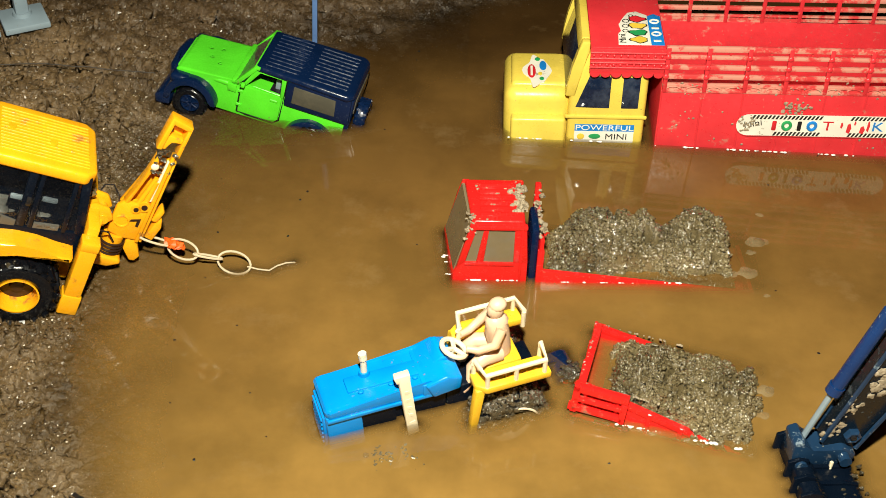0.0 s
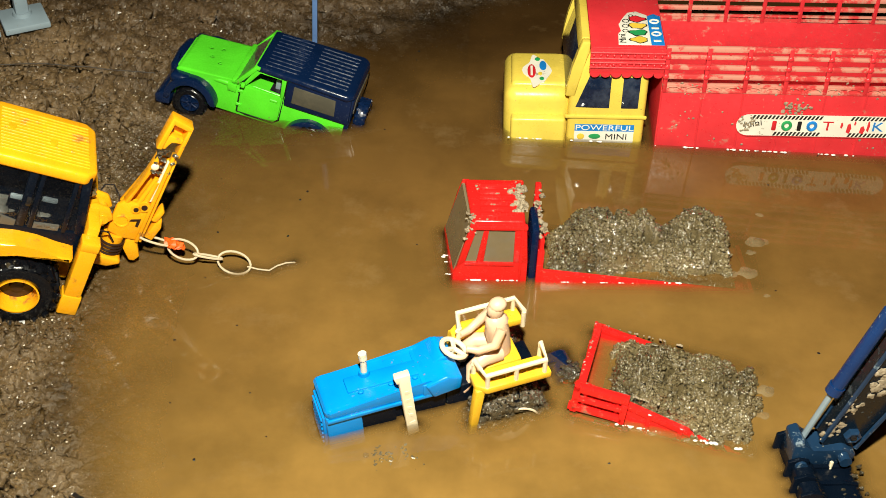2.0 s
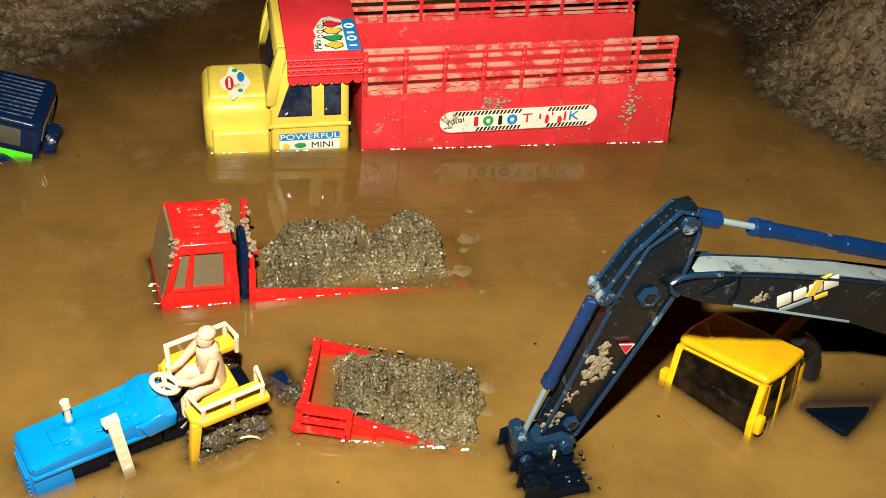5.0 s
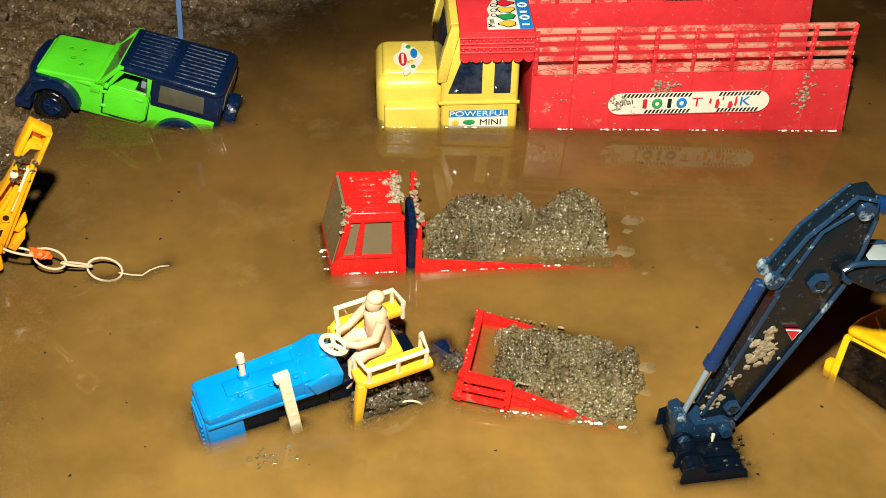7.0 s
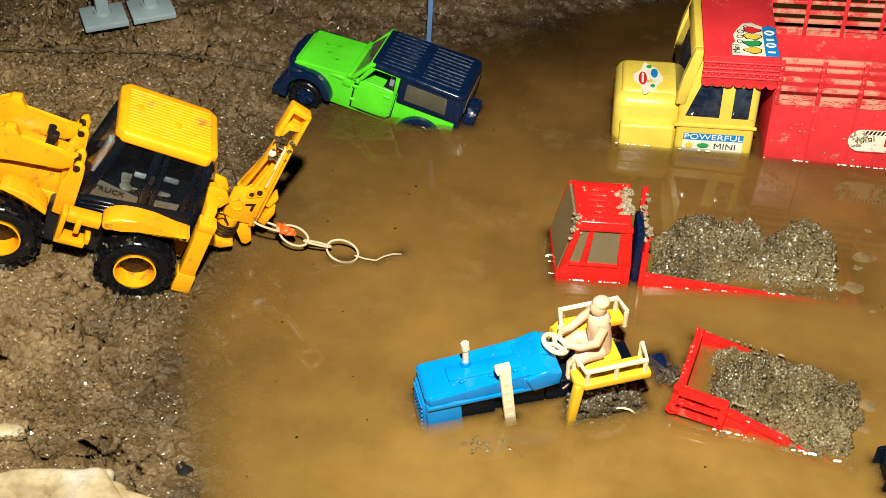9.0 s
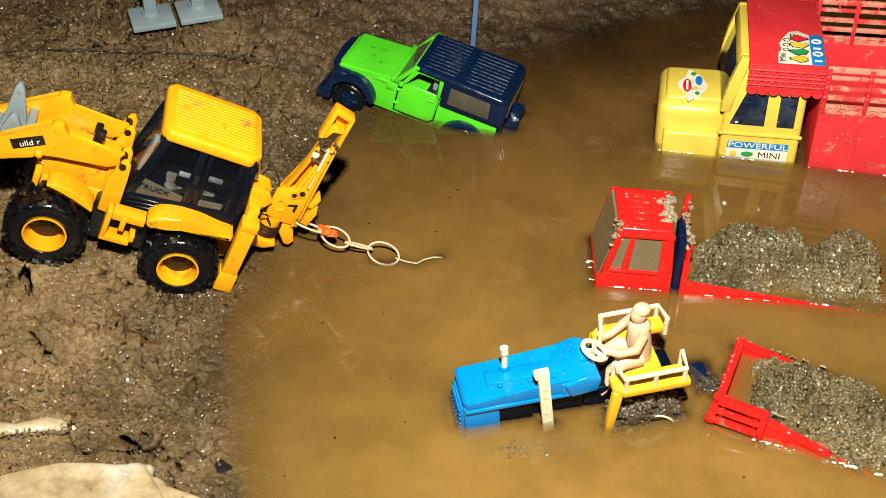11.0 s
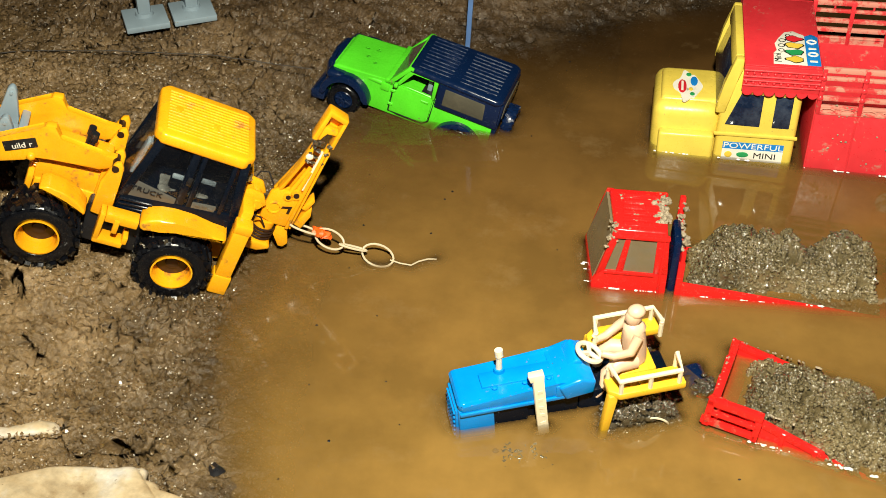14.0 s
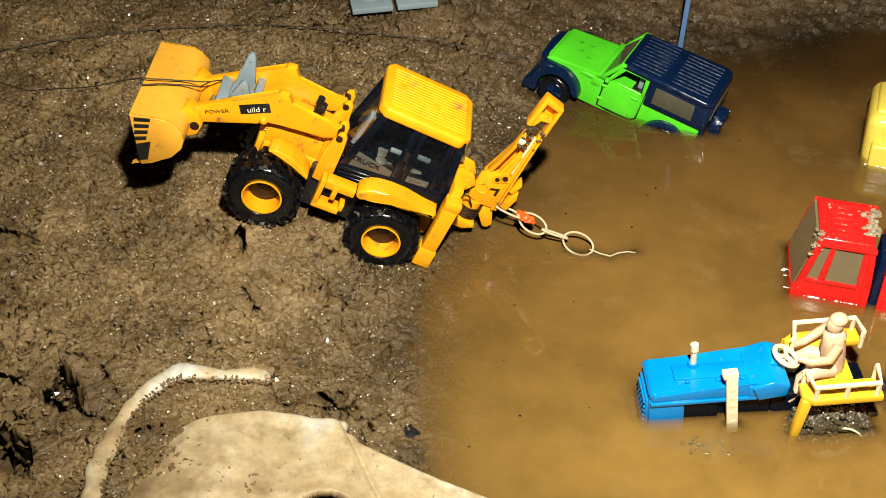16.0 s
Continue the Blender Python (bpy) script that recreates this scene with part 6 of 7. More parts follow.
    for k in range(14):
        y = -0.0155 + k * 0.00238
        bm = bm_new()
        box(bm, (-0.0215, 0.0215), (y - 0.0006, y + 0.0006), (0.0036, 0.0046), 0.0003, 1, m=rm)
        part("roof_rib", bm, M_YEL, roof)
    for x, y in ((-0.004, 0.003), (0.016, -0.002)):
        bm = bm_new()
        lathe(bm, [(0.0020, 0.0035), (0.0019, 0.0050), (0.0010, 0.0051), (0, 0.0049)], 14, rm @ Matrix.Translation((x, y, 0)) @ Matrix.Rotation(radians(90), 4, "X"))
        part("roof_stud", bm, M_YEL, roof)
    guard = [(0.0250, 0.0430), (0.0255, 0.0465), (0.0222, 0.0500), (0.0160, 0.0523), (0.0087, 0.0532), (-0.0013, 0.0529), (-0.0122, 0.0507), (-0.0205, 0.0500), (-0.0205, 0.0490), (-0.0133, 0.0470), (-0.0034, 0.0488), (0.0064, 0.0483), (0.0152, 0.0458), (0.0219, 0.0418)]
    for s in (1, -1):
        bm = bm_new()
        prism(bm, guard, yc + s * 0.0205, yc + s * 0.0348, 0.0016, 3)
        part("rear_mudguard", bm, M_YEL, t)
        bm = bm_new()
        prism(bm, [(0.0790, 0.0498), (0.0795, 0.0515), (0.0750, 0.0533), (0.0662, 0.0518), (0.0584, 0.0480), (0.0540, 0.0440), (0.0532, 0.0415), (0.0548, 0.0410), (0.0631, 0.0478), (0.0717, 0.0507)], yc + s * 0.0205, yc + s * 0.0338, 0.0012, 3)
        part("front_mudguard", bm, M_YEL, t)
        # step
        y = yc + s * 0.0285
        bm = bm_new()
        box(bm, (0.0255, 0.0430), (y - 0.0045, y + 0.0040), (0.0398, 0.0452), 0.0008)
        box(bm, (0.0430, 0.0460), (y - 0.0045, y + 0.0048), (0.0270, 0.0450), 0.0007)
        box(bm, (0.0300, 0.0460), (y - 0.0045, y + 0.0048), (0.0252, 0.0285), 0.0007)
        box(bm, (0.0280, 0.0310), (y - 0.0045, y + 0.0044), (0.0280, 0.0330), 0.0007)
        box(bm, (0.0350, 0.0380), (y + 0.0030, y + 0.0054), (0.0345, 0.0430), 0.0005)
        part("step", bm, M_YEL, t)
        # loader tower
        for dy in (0.0085, 0.0200):
            bm = bm_new()
            prism(bm, [(0.0505, 0.0363), (0.0397, 0.0347), (0.0408, 0.0610), (0.0412, 0.0690), (0.0432, 0.0724), (0.0462, 0.0712), (0.0482, 0.0660), (0.0506, 0.0573)], yc + s * dy, yc + s * (dy + 0.0030), 0.0008)
            part("loader_tower", bm, M_YEL, t)
        bm = bm_new()
        rod(bm, (0.0455, yc + s * 0.0080, 0.0680), (0.0455, yc + s * 0.0236, 0.0680), 0.0019, n=14)
        part("tower_pin", bm, M_BROWN, t, "rusty pin")
        # loader arm
        bm = bm_new()
        prism(bm, [(0.0440, 0.0640), (0.0450, 0.0700), (0.0541, 0.0685), (0.0755, 0.0705), (0.0790, 0.0785), (0.0842, 0.0776), (0.0850, 0.0748), (0.1068, 0.0604), (0.1240, 0.0484), (0.1262, 0.0420), (0.1225, 0.0376), (0.0890, 0.0523), (0.0851, 0.0568), (0.0764, 0.0574), (0.0526, 0.0592)], yc + s * 0.0112, yc + s * 0.0160, 0.0009)
        arm = part("loader_arm", bm, M_YEL, t, "scratched yellow loader arm")
        tilt = math.atan2(0.0208, -0.0354)
        bm = bm_new()
        lm = Matrix.Translation((0.0935, 0, 0.0615)) @ Matrix.Rotation(radians(29), 4, "Y")
        box(bm, (-0.0085, 0.0085), (yc + s * 0.0158, yc + s * 0.0164), (-0.0030, 0.0030), 0.0003, m=lm)
        part("arm_label", bm, M_PBLACK, arm, "dark arm label")
        if s > 0:
            lettering("arm_words", "uild r", 0.0046, Matrix.Translation((0.0925, yc + 0.0166, 0.0615)) @ Matrix.Rotation(radians(29), 4, "Y") @ SIDE, M_WHITE, arm, 0.0001, 1.1)
            lettering("arm_words", "POWER", 0.0030, Matrix.Translation((0.1120, yc + 0.0162, 0.0505)) @ Matrix.Rotation(radians(29), 4, "Y") @ SIDE, M_PBLACK, arm, 0.0001, 1.3)
        bm = bm_new()
        ball(bm, (0.0868, yc + s * 0.0160, 0.0560), 0.0024, n=10)
        part("arm_rivet", bm, M_YEL, arm)
    for x, y in ((0.0610, yc + 0.001), (0.0590, yc + 0.0060)):
        bm = bm_new()
        rod(bm, (x, y, 0.058), (x, y, 0.0730), 0.0014, n=10)
        rod(bm, (x, y, 0.0695), (x, y, 0.0745), 0.0021, n=10)
        part("lever", bm, M_BLACK, t)
    # grey clamp between the arms
    bm = bm_new()
    for y, top, lean in ((yc - 0.0070, 0.0800, 0.0010), (yc + 0.0070, 0.0705, 0.0)):
        prism(bm, [(0.0965, 0.0560), (0.1085, 0.0545), (0.1078, 0.0600), (0.1058 + lean, top - 0.0025), (0.1048 + lean, top - 0.0006), (0.1034 + lean, top), (0.1020 + lean, top - 0.0008), (0.1008 + lean, top - 0.0030), (0.0972, 0.0610)], y - 0.0020, y + 0.0020, 0.0008)
        rod(bm, (0.1034 + lean, y + 0.0015, top - 0.0040), (0.1034 + lean, y + 0.0027, top - 0.0040), 0.0009, n=10)
    box(bm, (0.1085, 0.1150), (yc - 0.0125, yc + 0.0125), (0.0490, 0.0560), 0.001)
    box(bm, (0.0920, 0.0965), (yc - 0.0125, yc + 0.0125), (0.0575, 0.0640), 0.001)
    box(bm, (0.0960, 0.1090), (yc - 0.0060, yc + 0.0060), (0.0545, 0.0580), 0.001)
    part("tool_clamp", bm, M_GREY, t, "pale grey clamp between the arms")
    # front bucket: hollow shell
    y0, y1 = yc - 0.0374, yc + 0.0374
    bm = bm_new()
    outer = [(0.1400, 0.0148), (0.1350, 0.0185), (0.1262, 0.0265), (0.1227, 0.0345), (0.1231, 0.0401), (0.1257, 0.0446), (0.1305, 0.0476), (0.1358, 0.0487), (0.1447, 0.0464), (0.1544, 0.0441)]
    inner = [(0.1542, 0.0427), (0.1443, 0.0450), (0.1357, 0.0472), (0.1312, 0.0462), (0.1270, 0.0436), (0.1246, 0.0396), (0.1242, 0.0349), (0.1274, 0.0275), (0.1360, 0.0197), (0.1406, 0.0161)]
    prism(bm, outer + inner, y0, y1, 0)
    bucket = part("front_bucket", bm, M_BUCKET, t, "scratched yellow front bucket")
    for y in (y0 - 0.0008, y1 - 0.0010):
        bm = bm_new()
        prism(bm, outer, y, y + 0.0018, 0.0004)
        part("bucket_side", bm, M_BUCKET, bucket)
    for k in range(9):
        y = y1 - 0.0040 - k * 0.0083
        bm = bm_new()
        prism(bm, [(0.1392, 0.0146), (0.1400, 0.0166), (0.1450, 0.0105)], y - 0.0018, y + 0.0018, 0)
        part("bucket_tooth", bm, M_BUCKET, bucket)
    # black striped sticker on the fore part of each cheek
    for side, ys in ((1, y1 + 0.0008), (-1, y0 - 0.0014)):
        for k in range(4):
            bm = bm_new()
            x, z = 0.1515 - k * 0.0012, 0.0436 - k * 0.0040
            prism(bm, [(x, z), (x - 0.0005, z - 0.0020), (x - 0.0085 + k * 0.0008, z + 0.0012), (x - 0.0082 + k * 0.0008, z + 0.0030)], ys, ys + 0.0006, 0)
            part("hazard_stripe", bm, M_PBLACK, bucket)
        bm = bm_new()
        prism(bm, [(0.1462, 0.0272), (0.1415, 0.0180), (0.1375, 0.0205), (0.1392, 0.0322)], ys, ys + 0.0006, 0)
        part("cheek_panel", bm, M_PBLACK, bucket, "black panel on the bucket's cheek")
    for s in (1, -1):
        bm = bm_new()
        prism(bm, [(0.1275, 0.0320), (0.1300, 0.0480), (0.1270, 0.0500), (0.1205, 0.0470), (0.1165, 0.0415), (0.1175, 0.0350), (0.1220, 0.0310)], yc + s * 0.0105, yc + s * 0.0215, 0.0012)
        br = part("bucket_bracket", bm, M_YEL, bucket)
        # dark disc on the surface paints the shade of a hole
        bm = bm_new()
        rod(bm, (0.1205, yc + s * 0.0205, 0.0400), (0.1205, yc + s * 0.0219, 0.0400), 0.0026, n=14)
        part("bracket_hole_spot", bm, M_BROWN, br)
    # stabiliser legs
    for s in (1, -1):
        bm = bm_new()
        y = yc + s * 0.0290
        box(bm, (-0.0318, -0.0228), (y - 0.0040, y + 0.0040), (0.0200, 0.0605), 0.0008)
        box(bm, (-0.0326, -0.0220), (y - 0.0046, y + 0.0046), (0.0115, 0.0245), 0.0010)
        box(bm, (-0.0322, -0.0224), (y - 0.0044, y + 0.0044), (0.0560, 0.0615), 0.0008)
        part("stabiliser", bm, M_YEL, t)
    bm = bm_new()
    box(bm, (-0.0310, -0.0245), (yc - 0.0260, yc + 0.0250), (0.030, 0.0660), 0.0012)
    box(bm, (-0.0345, -0.0300), (yc - 0.0100, yc + 0.0100), (0.030, 0.0600), 0.0012)
    part("rear_frame", bm, M_YEL, t)
    bm = bm_new()
    for k in range(7):
        splat(bm, (-0.0250 + 0.001 * (k % 3), yc - 0.002 + k * 0.0008, 0.070 + 0.0012 * (k % 4)), 0.0022, k * 2.2, 0.9)
    part("rear_lamp", bm, M_SLUDGE, t, "rear lamp clogged with mud")
    # slew base, spring and plates behind the cab
    bm = bm_new()
    prism(bm, [(-0.0290, 0.0320), (-0.0371, 0.0296), (-0.0449, 0.0283), (-0.0522, 0.0322), (-0.0505, 0.0352), (-0.0290, 0.0362)], yc - 0.0085, yc + 0.0085, 0.0016, 3)
    rod(bm, (-0.0445, yc, 0.0300), (-0.0445, yc, 0.0480), 0.0058, n=20)
    part("slew_post", bm, M_YEL, t)
    bm = bm_new()
    tube(bm, [(-0.0445 + 0.0066 * math.cos(a), yc + 0.0066 * math.sin(a), 0.0360 + a * 0.00035) for a in np.linspace(0, 25, 90)], 0.0007, 6)
    part("spring", bm, M_BROWN, t, "rusty spring round the slew post")
    for s in (1, -1):
        bm = bm_new()
        prism(bm, [(-0.0185, 0.0763), (-0.0224, 0.0750), (-0.0240, 0.0640), (-0.0272, 0.0433), (-0.0225, 0.0433), (-0.0210, 0.0613)], yc + s * 0.0080, yc + s * 0.0110, 0.0006)
        part("rear_upright", bm, M_YEL, t)
        bm = bm_new()
        prism(bm, [(-0.0235, 0.0660), (-0.0286, 0.0686), (-0.0360, 0.0672), (-0.0400, 0.0606), (-0.0360, 0.0560), (-0.0318, 0.0523), (-0.0250, 0.0520)], yc + s * 0.0045, yc + s * 0.0072, 0.0010)
        part("slew_cheek", bm, M_YEL, t)
    bm = bm_new()
    box(bm, (-0.0300, -0.0240), (yc - 0.0075, yc + 0.0075), (0.0580, 0.0610), 0.0006)
    rod(bm, (-0.0345, yc - 0.0080, 0.0600), (-0.0345, yc + 0.0082, 0.0600), 0.0028, n=14)
    part("slew_bridge", bm, M_YEL, t)
    # digging arm, folded upright and swung side on
    housing = [(-0.0397, 0.0686), (-0.0429, 0.0717), (-0.0567, 0.0725), (-0.0558, 0.0476), (-0.0480, 0.0474), (-0.0395, 0.0503), (-0.0393, 0.0595)]
    bm = bm_new()
    prism(bm, housing, yc + 0.0012, yc + 0.0042, 0.0008)
    boom = part("boom", bm, M_YEL, t, "yellow plated boom, folded upright")
    bm = bm_new()
    prism(bm, [(-0.0420, 0.0660), (-0.0545, 0.0680), (-0.0600, 0.1000), (-0.0520, 0.1000), (-0.0480, 0.0850)], yc - 0.0060, yc - 0.0036, 0.0006)
    part("boom_web", bm, M_YEL, boom)
    bm = bm_new()
    tube(bm, [(-0.0450 + 0.0036 * math.cos(a), yc + 0.0042, 0.0590 + 0.0036 * math.sin(a)) for a in np.linspace(0.6, 5.8, 18)], 0.0007, 6)
    part("boom_boss", bm, M_YEL, boom)
    # no opening is cut: a dark patch paints the slot's shade
    bm = bm_new()
    prism(bm, [(-0.0492, 0.0612), (-0.0545, 0.0628), (-0.0543, 0.0570), (-0.0528, 0.0572), (-0.0528, 0.0608), (-0.0492, 0.0598)], yc + 0.0040, yc + 0.0045, 0)
    part("boom_slot_patch", bm, M_BROWN, boom, "dark patch coloured as the shade inside a slot")
    for pts, ya, yb in (([(-0.0556, 0.0468), (-0.0576, 0.0469), (-0.0592, 0.1065), (-0.0574, 0.1085)], 0.0010, 0.0050), ([(-0.0580, 0.0469), (-0.0594, 0.0471), (-0.0610, 0.1040), (-0.0596, 0.1050)], -0.0050, 0.0044), ([(-0.0427, 0.0705), (-0.0450, 0.0705), (-0.0522, 0.1010), (-0.0504, 0.1060), (-0.0470, 0.0850)], -0.0020, 0.0040)):
        bm = bm_new()
        prism(bm, pts, yc + ya, yc + yb, 0.0005)
        part("boom_rail", bm, M_YEL, boom)
    for p, q, r in (((-0.0497, 0.0690), (-0.0545, 0.0905), 0.0014), ((-0.0536, 0.0715), (-0.0552, 0.0885), 0.0017)):
        bm = bm_new()
        rod(bm, (p[0], yc + 0.0028, p[1]), (q[0], yc + 0.0028, q[1]), r, n=14)
        rod(bm, (p[0], yc - 0.0010, p[1]), (p[0], yc + 0.0052, p[1]), r * 1.9, n=16)
        cyl = part("boom_cylinder", bm, M_YEL, boom)
        bm = bm_new()
        rod(bm, (p[0], yc + 0.0050, p[1]), (p[0], yc + 0.0056, p[1]), r * 1.0, n=12)
        part("boom_pin", bm, M_BROWN, cyl)
    bm = bm_new()
    rod(bm, (-0.0557, yc + 0.0030, 0.0750), (-0.0568, yc + 0.0030, 0.1030), 0.0008, n=10)
    part("piston", bm, M_CREAM, boom)
    bm = bm_new()
    ball(bm, (-0.0508, yc + 0.0046, 0.0986), 0.0022, 1, 0.6, 1, 14)
    part("boom_bolt", bm, M_CREAM, boom)
    # open fork at the top
    for pts, ya, yb in (([(-0.0477, 0.1100), (-0.0503, 0.1305), (-0.0527, 0.1295), (-0.0508, 0.1100)], -0.0030, 0.0048), ([(-0.0503, 0.1308), (-0.0625, 0.1275), (-0.0622, 0.1240), (-0.0520, 0.1268)], -0.0030, 0.0048), ([(-0.0625, 0.1275), (-0.0614, 0.1070), (-0.0588, 0.1075), (-0.0602, 0.1260)], -0.0030, 0.0048), ([(-0.0500, 0.1100), (-0.0515, 0.1192), (-0.0605, 0.1180), (-0.0605, 0.1150), (-0.0540, 0.1160), (-0.0530, 0.1100)], -0.0020, 0.0034)):
        bm = bm_new()
        prism(bm, pts, yc + ya, yc + yb, 0.0007)
        part("fork_bar", bm, M_YEL, boom)
    bm = bm_new()
    prism(bm, [(-0.0545, 0.1180), (-0.0545, 0.1280), (-0.0620, 0.1262), (-0.0612, 0.1090)], yc - 0.0046, yc - 0.0026, 0.0005)
    part("fork_plate", bm, M_YEL, boom)
    bm = bm_new()
    for k in range(46):
        q = (k * 0.618) % 1
        splat(bm, (-0.0545 + 0.0045 * math.sin(k * 2.1), yc + 0.0030 + 0.002 * math.sin(k * 3.3), 0.0930 + 0.0165 * q), 0.0006 + 0.0009 * ((k * 0.37) % 1), k * 1.7, 0.8)
    tagged(part("stuck_mud", bm, M_CAKED, boom), kind="stuff")
    # lobes beside the boom and the hook that holds the chain
    for pts in ([(-0.0600, 0.0500), (-0.0630, 0.0600), (-0.0659, 0.0642), (-0.0674, 0.0584), (-0.0650, 0.0484)], [(-0.0600, 0.0620), (-0.0640, 0.0720), (-0.0660, 0.0690), (-0.0635, 0.0610)], [(-0.0513, 0.0480), (-0.0575, 0.0460), (-0.0619, 0.0360), (-0.0600, 0.0322), (-0.0570, 0.0320), (-0.0513, 0.0393)]):
        bm = bm_new()
        prism(bm, pts, yc - 0.0035, yc + 0.0030, 0.0009)
        part("boom_lug", bm, M_YEL, t)
    bm = bm_new()
    tube(bm, [(-0.0300, yc - 0.006, 0.064), (-0.0330, yc - 0.009, 0.071), (-0.0375, yc - 0.009, 0.072), (-0.0420, yc - 0.006, 0.067), (-0.0450, yc - 0.003, 0.058)], 0.0005, 6)
    tube(bm, [(-0.0310, yc + 0.008, 0.050), (-0.0345, yc + 0.011, 0.055), (-0.0390, yc + 0.010, 0.054), (-0.0440, yc + 0.007, 0.046)], 0.0005, 6)
    part("hose", bm, M_BLACK, t)
    return t


backhoe()

# ---- chain from the backhoe into the water ----
def chain():
    pts = [Vector(q) for q in ((-0.1761, 0.5071, 0.0220), (-0.1610, 0.5081, 0.0165), (-0.1469, 0.5066, 0.0115), (-0.1342, 0.5100, 0.0065), (-0.1190, 0.5103, 0.0010))]
    a = pts[0]
    t = thing("tow_chain", pose(*a), "pale metal tow chain with an orange rag, dipping into water", "chain")
    for i in range(4):
        p, q = pts[i] - a, pts[i + 1] - a
        c, d = (p + q) / 2, (q - p)
        u = d.normalized()
        side = u.cross(Vector((0, 0, 1))).normalized()
        up = side.cross(u)
        w = (side * 0.9 + up * 0.3) if i % 2 == 0 else (up * 0.8 - side * 0.55)
        w.normalize()
        half = d.length * 0.58
        bm = bm_new()
        tube(bm, [c + u * (half * math.cos(x)) + w * ((0.0040, 0.0052, 0.0022, 0.0062)[i] * math.sin(x)) for x in np.linspace(0, 2 * math.pi, 22, endpoint=False)], 0.0007, 7, True)
        part("link", bm, M_STEEL, t)
    bm = bm_new()
    for k in range(5):
        splat(bm, pts[1] - a + Vector((0.001 * k, 0.0006 * k, 0.0015 - 0.001 * k)), 0.0032, k * 3.1, 0.7)
    part("rag", bm, M_ORANGE, t, "orange rag tied to the chain")
    bm = bm_new()
    tube(bm, [Vector(q) - a for q in ((-0.1195, 0.5106, 0.0010), (-0.1130, 0.5090, 0.0008), (-0.1067, 0.5085, 0.0008), (-0.1030, 0.5125, 0.0010), (-0.0981, 0.5158, 0.0008), (-0.0936, 0.5186, -0.0010))], 0.0005, 6)
    part("wire_end", bm, M_STEEL, t, "bent wire end of the chain")
    return t


chain()


# ---- pale old bone and curved rib in the bank ----
def bone_plate():
    nx, ny = 250, 150
    edge_x = (-0.290, -0.2770, -0.2740, -0.2710, -0.2633, -0.2518, -0.2383, -0.2230, -0.2089, -0.1992, -0.1949, -0.1877, -0.1842, -0.1660, -0.1424, -0.1200, -0.1022, -0.070, -0.055)
    edge_y = (0.2300, 0.2700, 0.2830, 0.2899, 0.2983, 0.3058, 0.3155, 0.3219, 0.3239, 0.3262, 0.3205, 0.3150, 0.3144, 0.3123, 0.3095, 0.3086, 0.3078, 0.290, 0.270)
    gx = np.linspace(-0.290, -0.055, nx + 1)
    low, _ = ground_base(np.tile(gx, (ny + 1, 1)), 0.200 + (np.interp(gx, edge_x, edge_y) - 0.200)[None] * np.linspace(0, 1, ny + 1)[:, None])
    verts, faces = [], []
    for j in range(ny + 1):
        for i in range(nx + 1):
            x = -0.290 + 0.235 * i / nx
            y = 0.200 + (float(np.interp(x, edge_x, edge_y)) - 0.200) * j / ny
            p = Vector((x, y, 0))
            left = max(0.0, min(1.0, (-0.205 - x) / 0.03))
            z = (0.0175 - 0.10 * max(0, x + 0.19)) * (1 - left) + (0.0010 + float(low[j, i]) + 0.0036 - 0.16 * max(0, -0.238 - x) - 0.25 * max(0, -0.262 - x)) * left
            z -= 0.0022 * math.exp(-((x + 0.1835 + 0.95 * (y - 0.308)) / 0.0012) ** 2)
            z += fbm(p * 50, 4) * 0.0008 - 0.35 * max(0.0, y - (0.200 + (float(np.interp(x, edge_x, edge_y)) - 0.200) * 0.985))
            verts.append((x, y, z))
    for j in range(ny):
        for i in range(nx):
            a = j * (nx + 1) + i
            x, y = verts[a][0], verts[a][1]
            if ((x + 0.1830) / 0.0160) ** 2 + ((y - 0.2690) / 0.0135) ** 2 > 1:
                faces.append((a, a + 1, a + nx + 2, a + nx + 1))
    me = bpy.data.meshes.new("bone_plate")
    me.from_pydata(verts, [], faces)
    bm = bm_new()
    bm.from_mesh(me)
    bmesh.ops.delete(bm, geom=[v for v in bm.verts if not v.link_faces], context="VERTS")
    bm.to_mesh(me)
    bm.free()
    for p in me.polygons:
        p.use_smooth = True
    me.materials.append(M_BONE)
    ob = new("bone_plate", me)
    so = ob.modifiers.new("thickness", "SOLIDIFY")
    so.thickness, so.offset = 0.005, -1
    sm = ob.modifiers.new("soften", "SMOOTH")
    sm.factor, sm.iterations = 0.5, 3
    return tagged(ob, "large weathered pale bone plate with a dark hole, half buried", "bone")


bone_plate()
bm = bm_new()
path = [(-0.2440, 0.3394, 0.0020, 0.0022), (-0.2463, 0.3384, 0.0022, 0.0040), (-0.2517, 0.3371, 0.0022, 0.0044), (-0.2633, 0.3294, 0.0014, 0.0034), (-0.2768, 0.3256, 0.0012, 0.0046), (-0.2850, 0.3224, 0.0012, 0.0056), (-0.2899, 0.3149, 0.0016, 0.0046), (-0.2919, 0.3072, 0.0024, 0.0046), (-0.2955, 0.2978, 0.0016, 0.0036), (-0.2960, 0.2848, 0.0008, 0.0034), (-0.2936, 0.2706, 0.0008, 0.0048), (-0.2903, 0.2553, 0.0012, 0.0050), (-0.2847, 0.2416, 0.0012, 0.0046), (-0.2795, 0.2299, 0.0006, 0.0042)]
fine, girth = [], []
for i in range(len(path) - 1):
    for k in range(5):
        a, b = Vector(path[i]), Vector(path[i + 1])
        fine.append(a.lerp(b, k / 5).to_3d())
        girth.append(a[3] + (b[3] - a[3]) * k / 5)
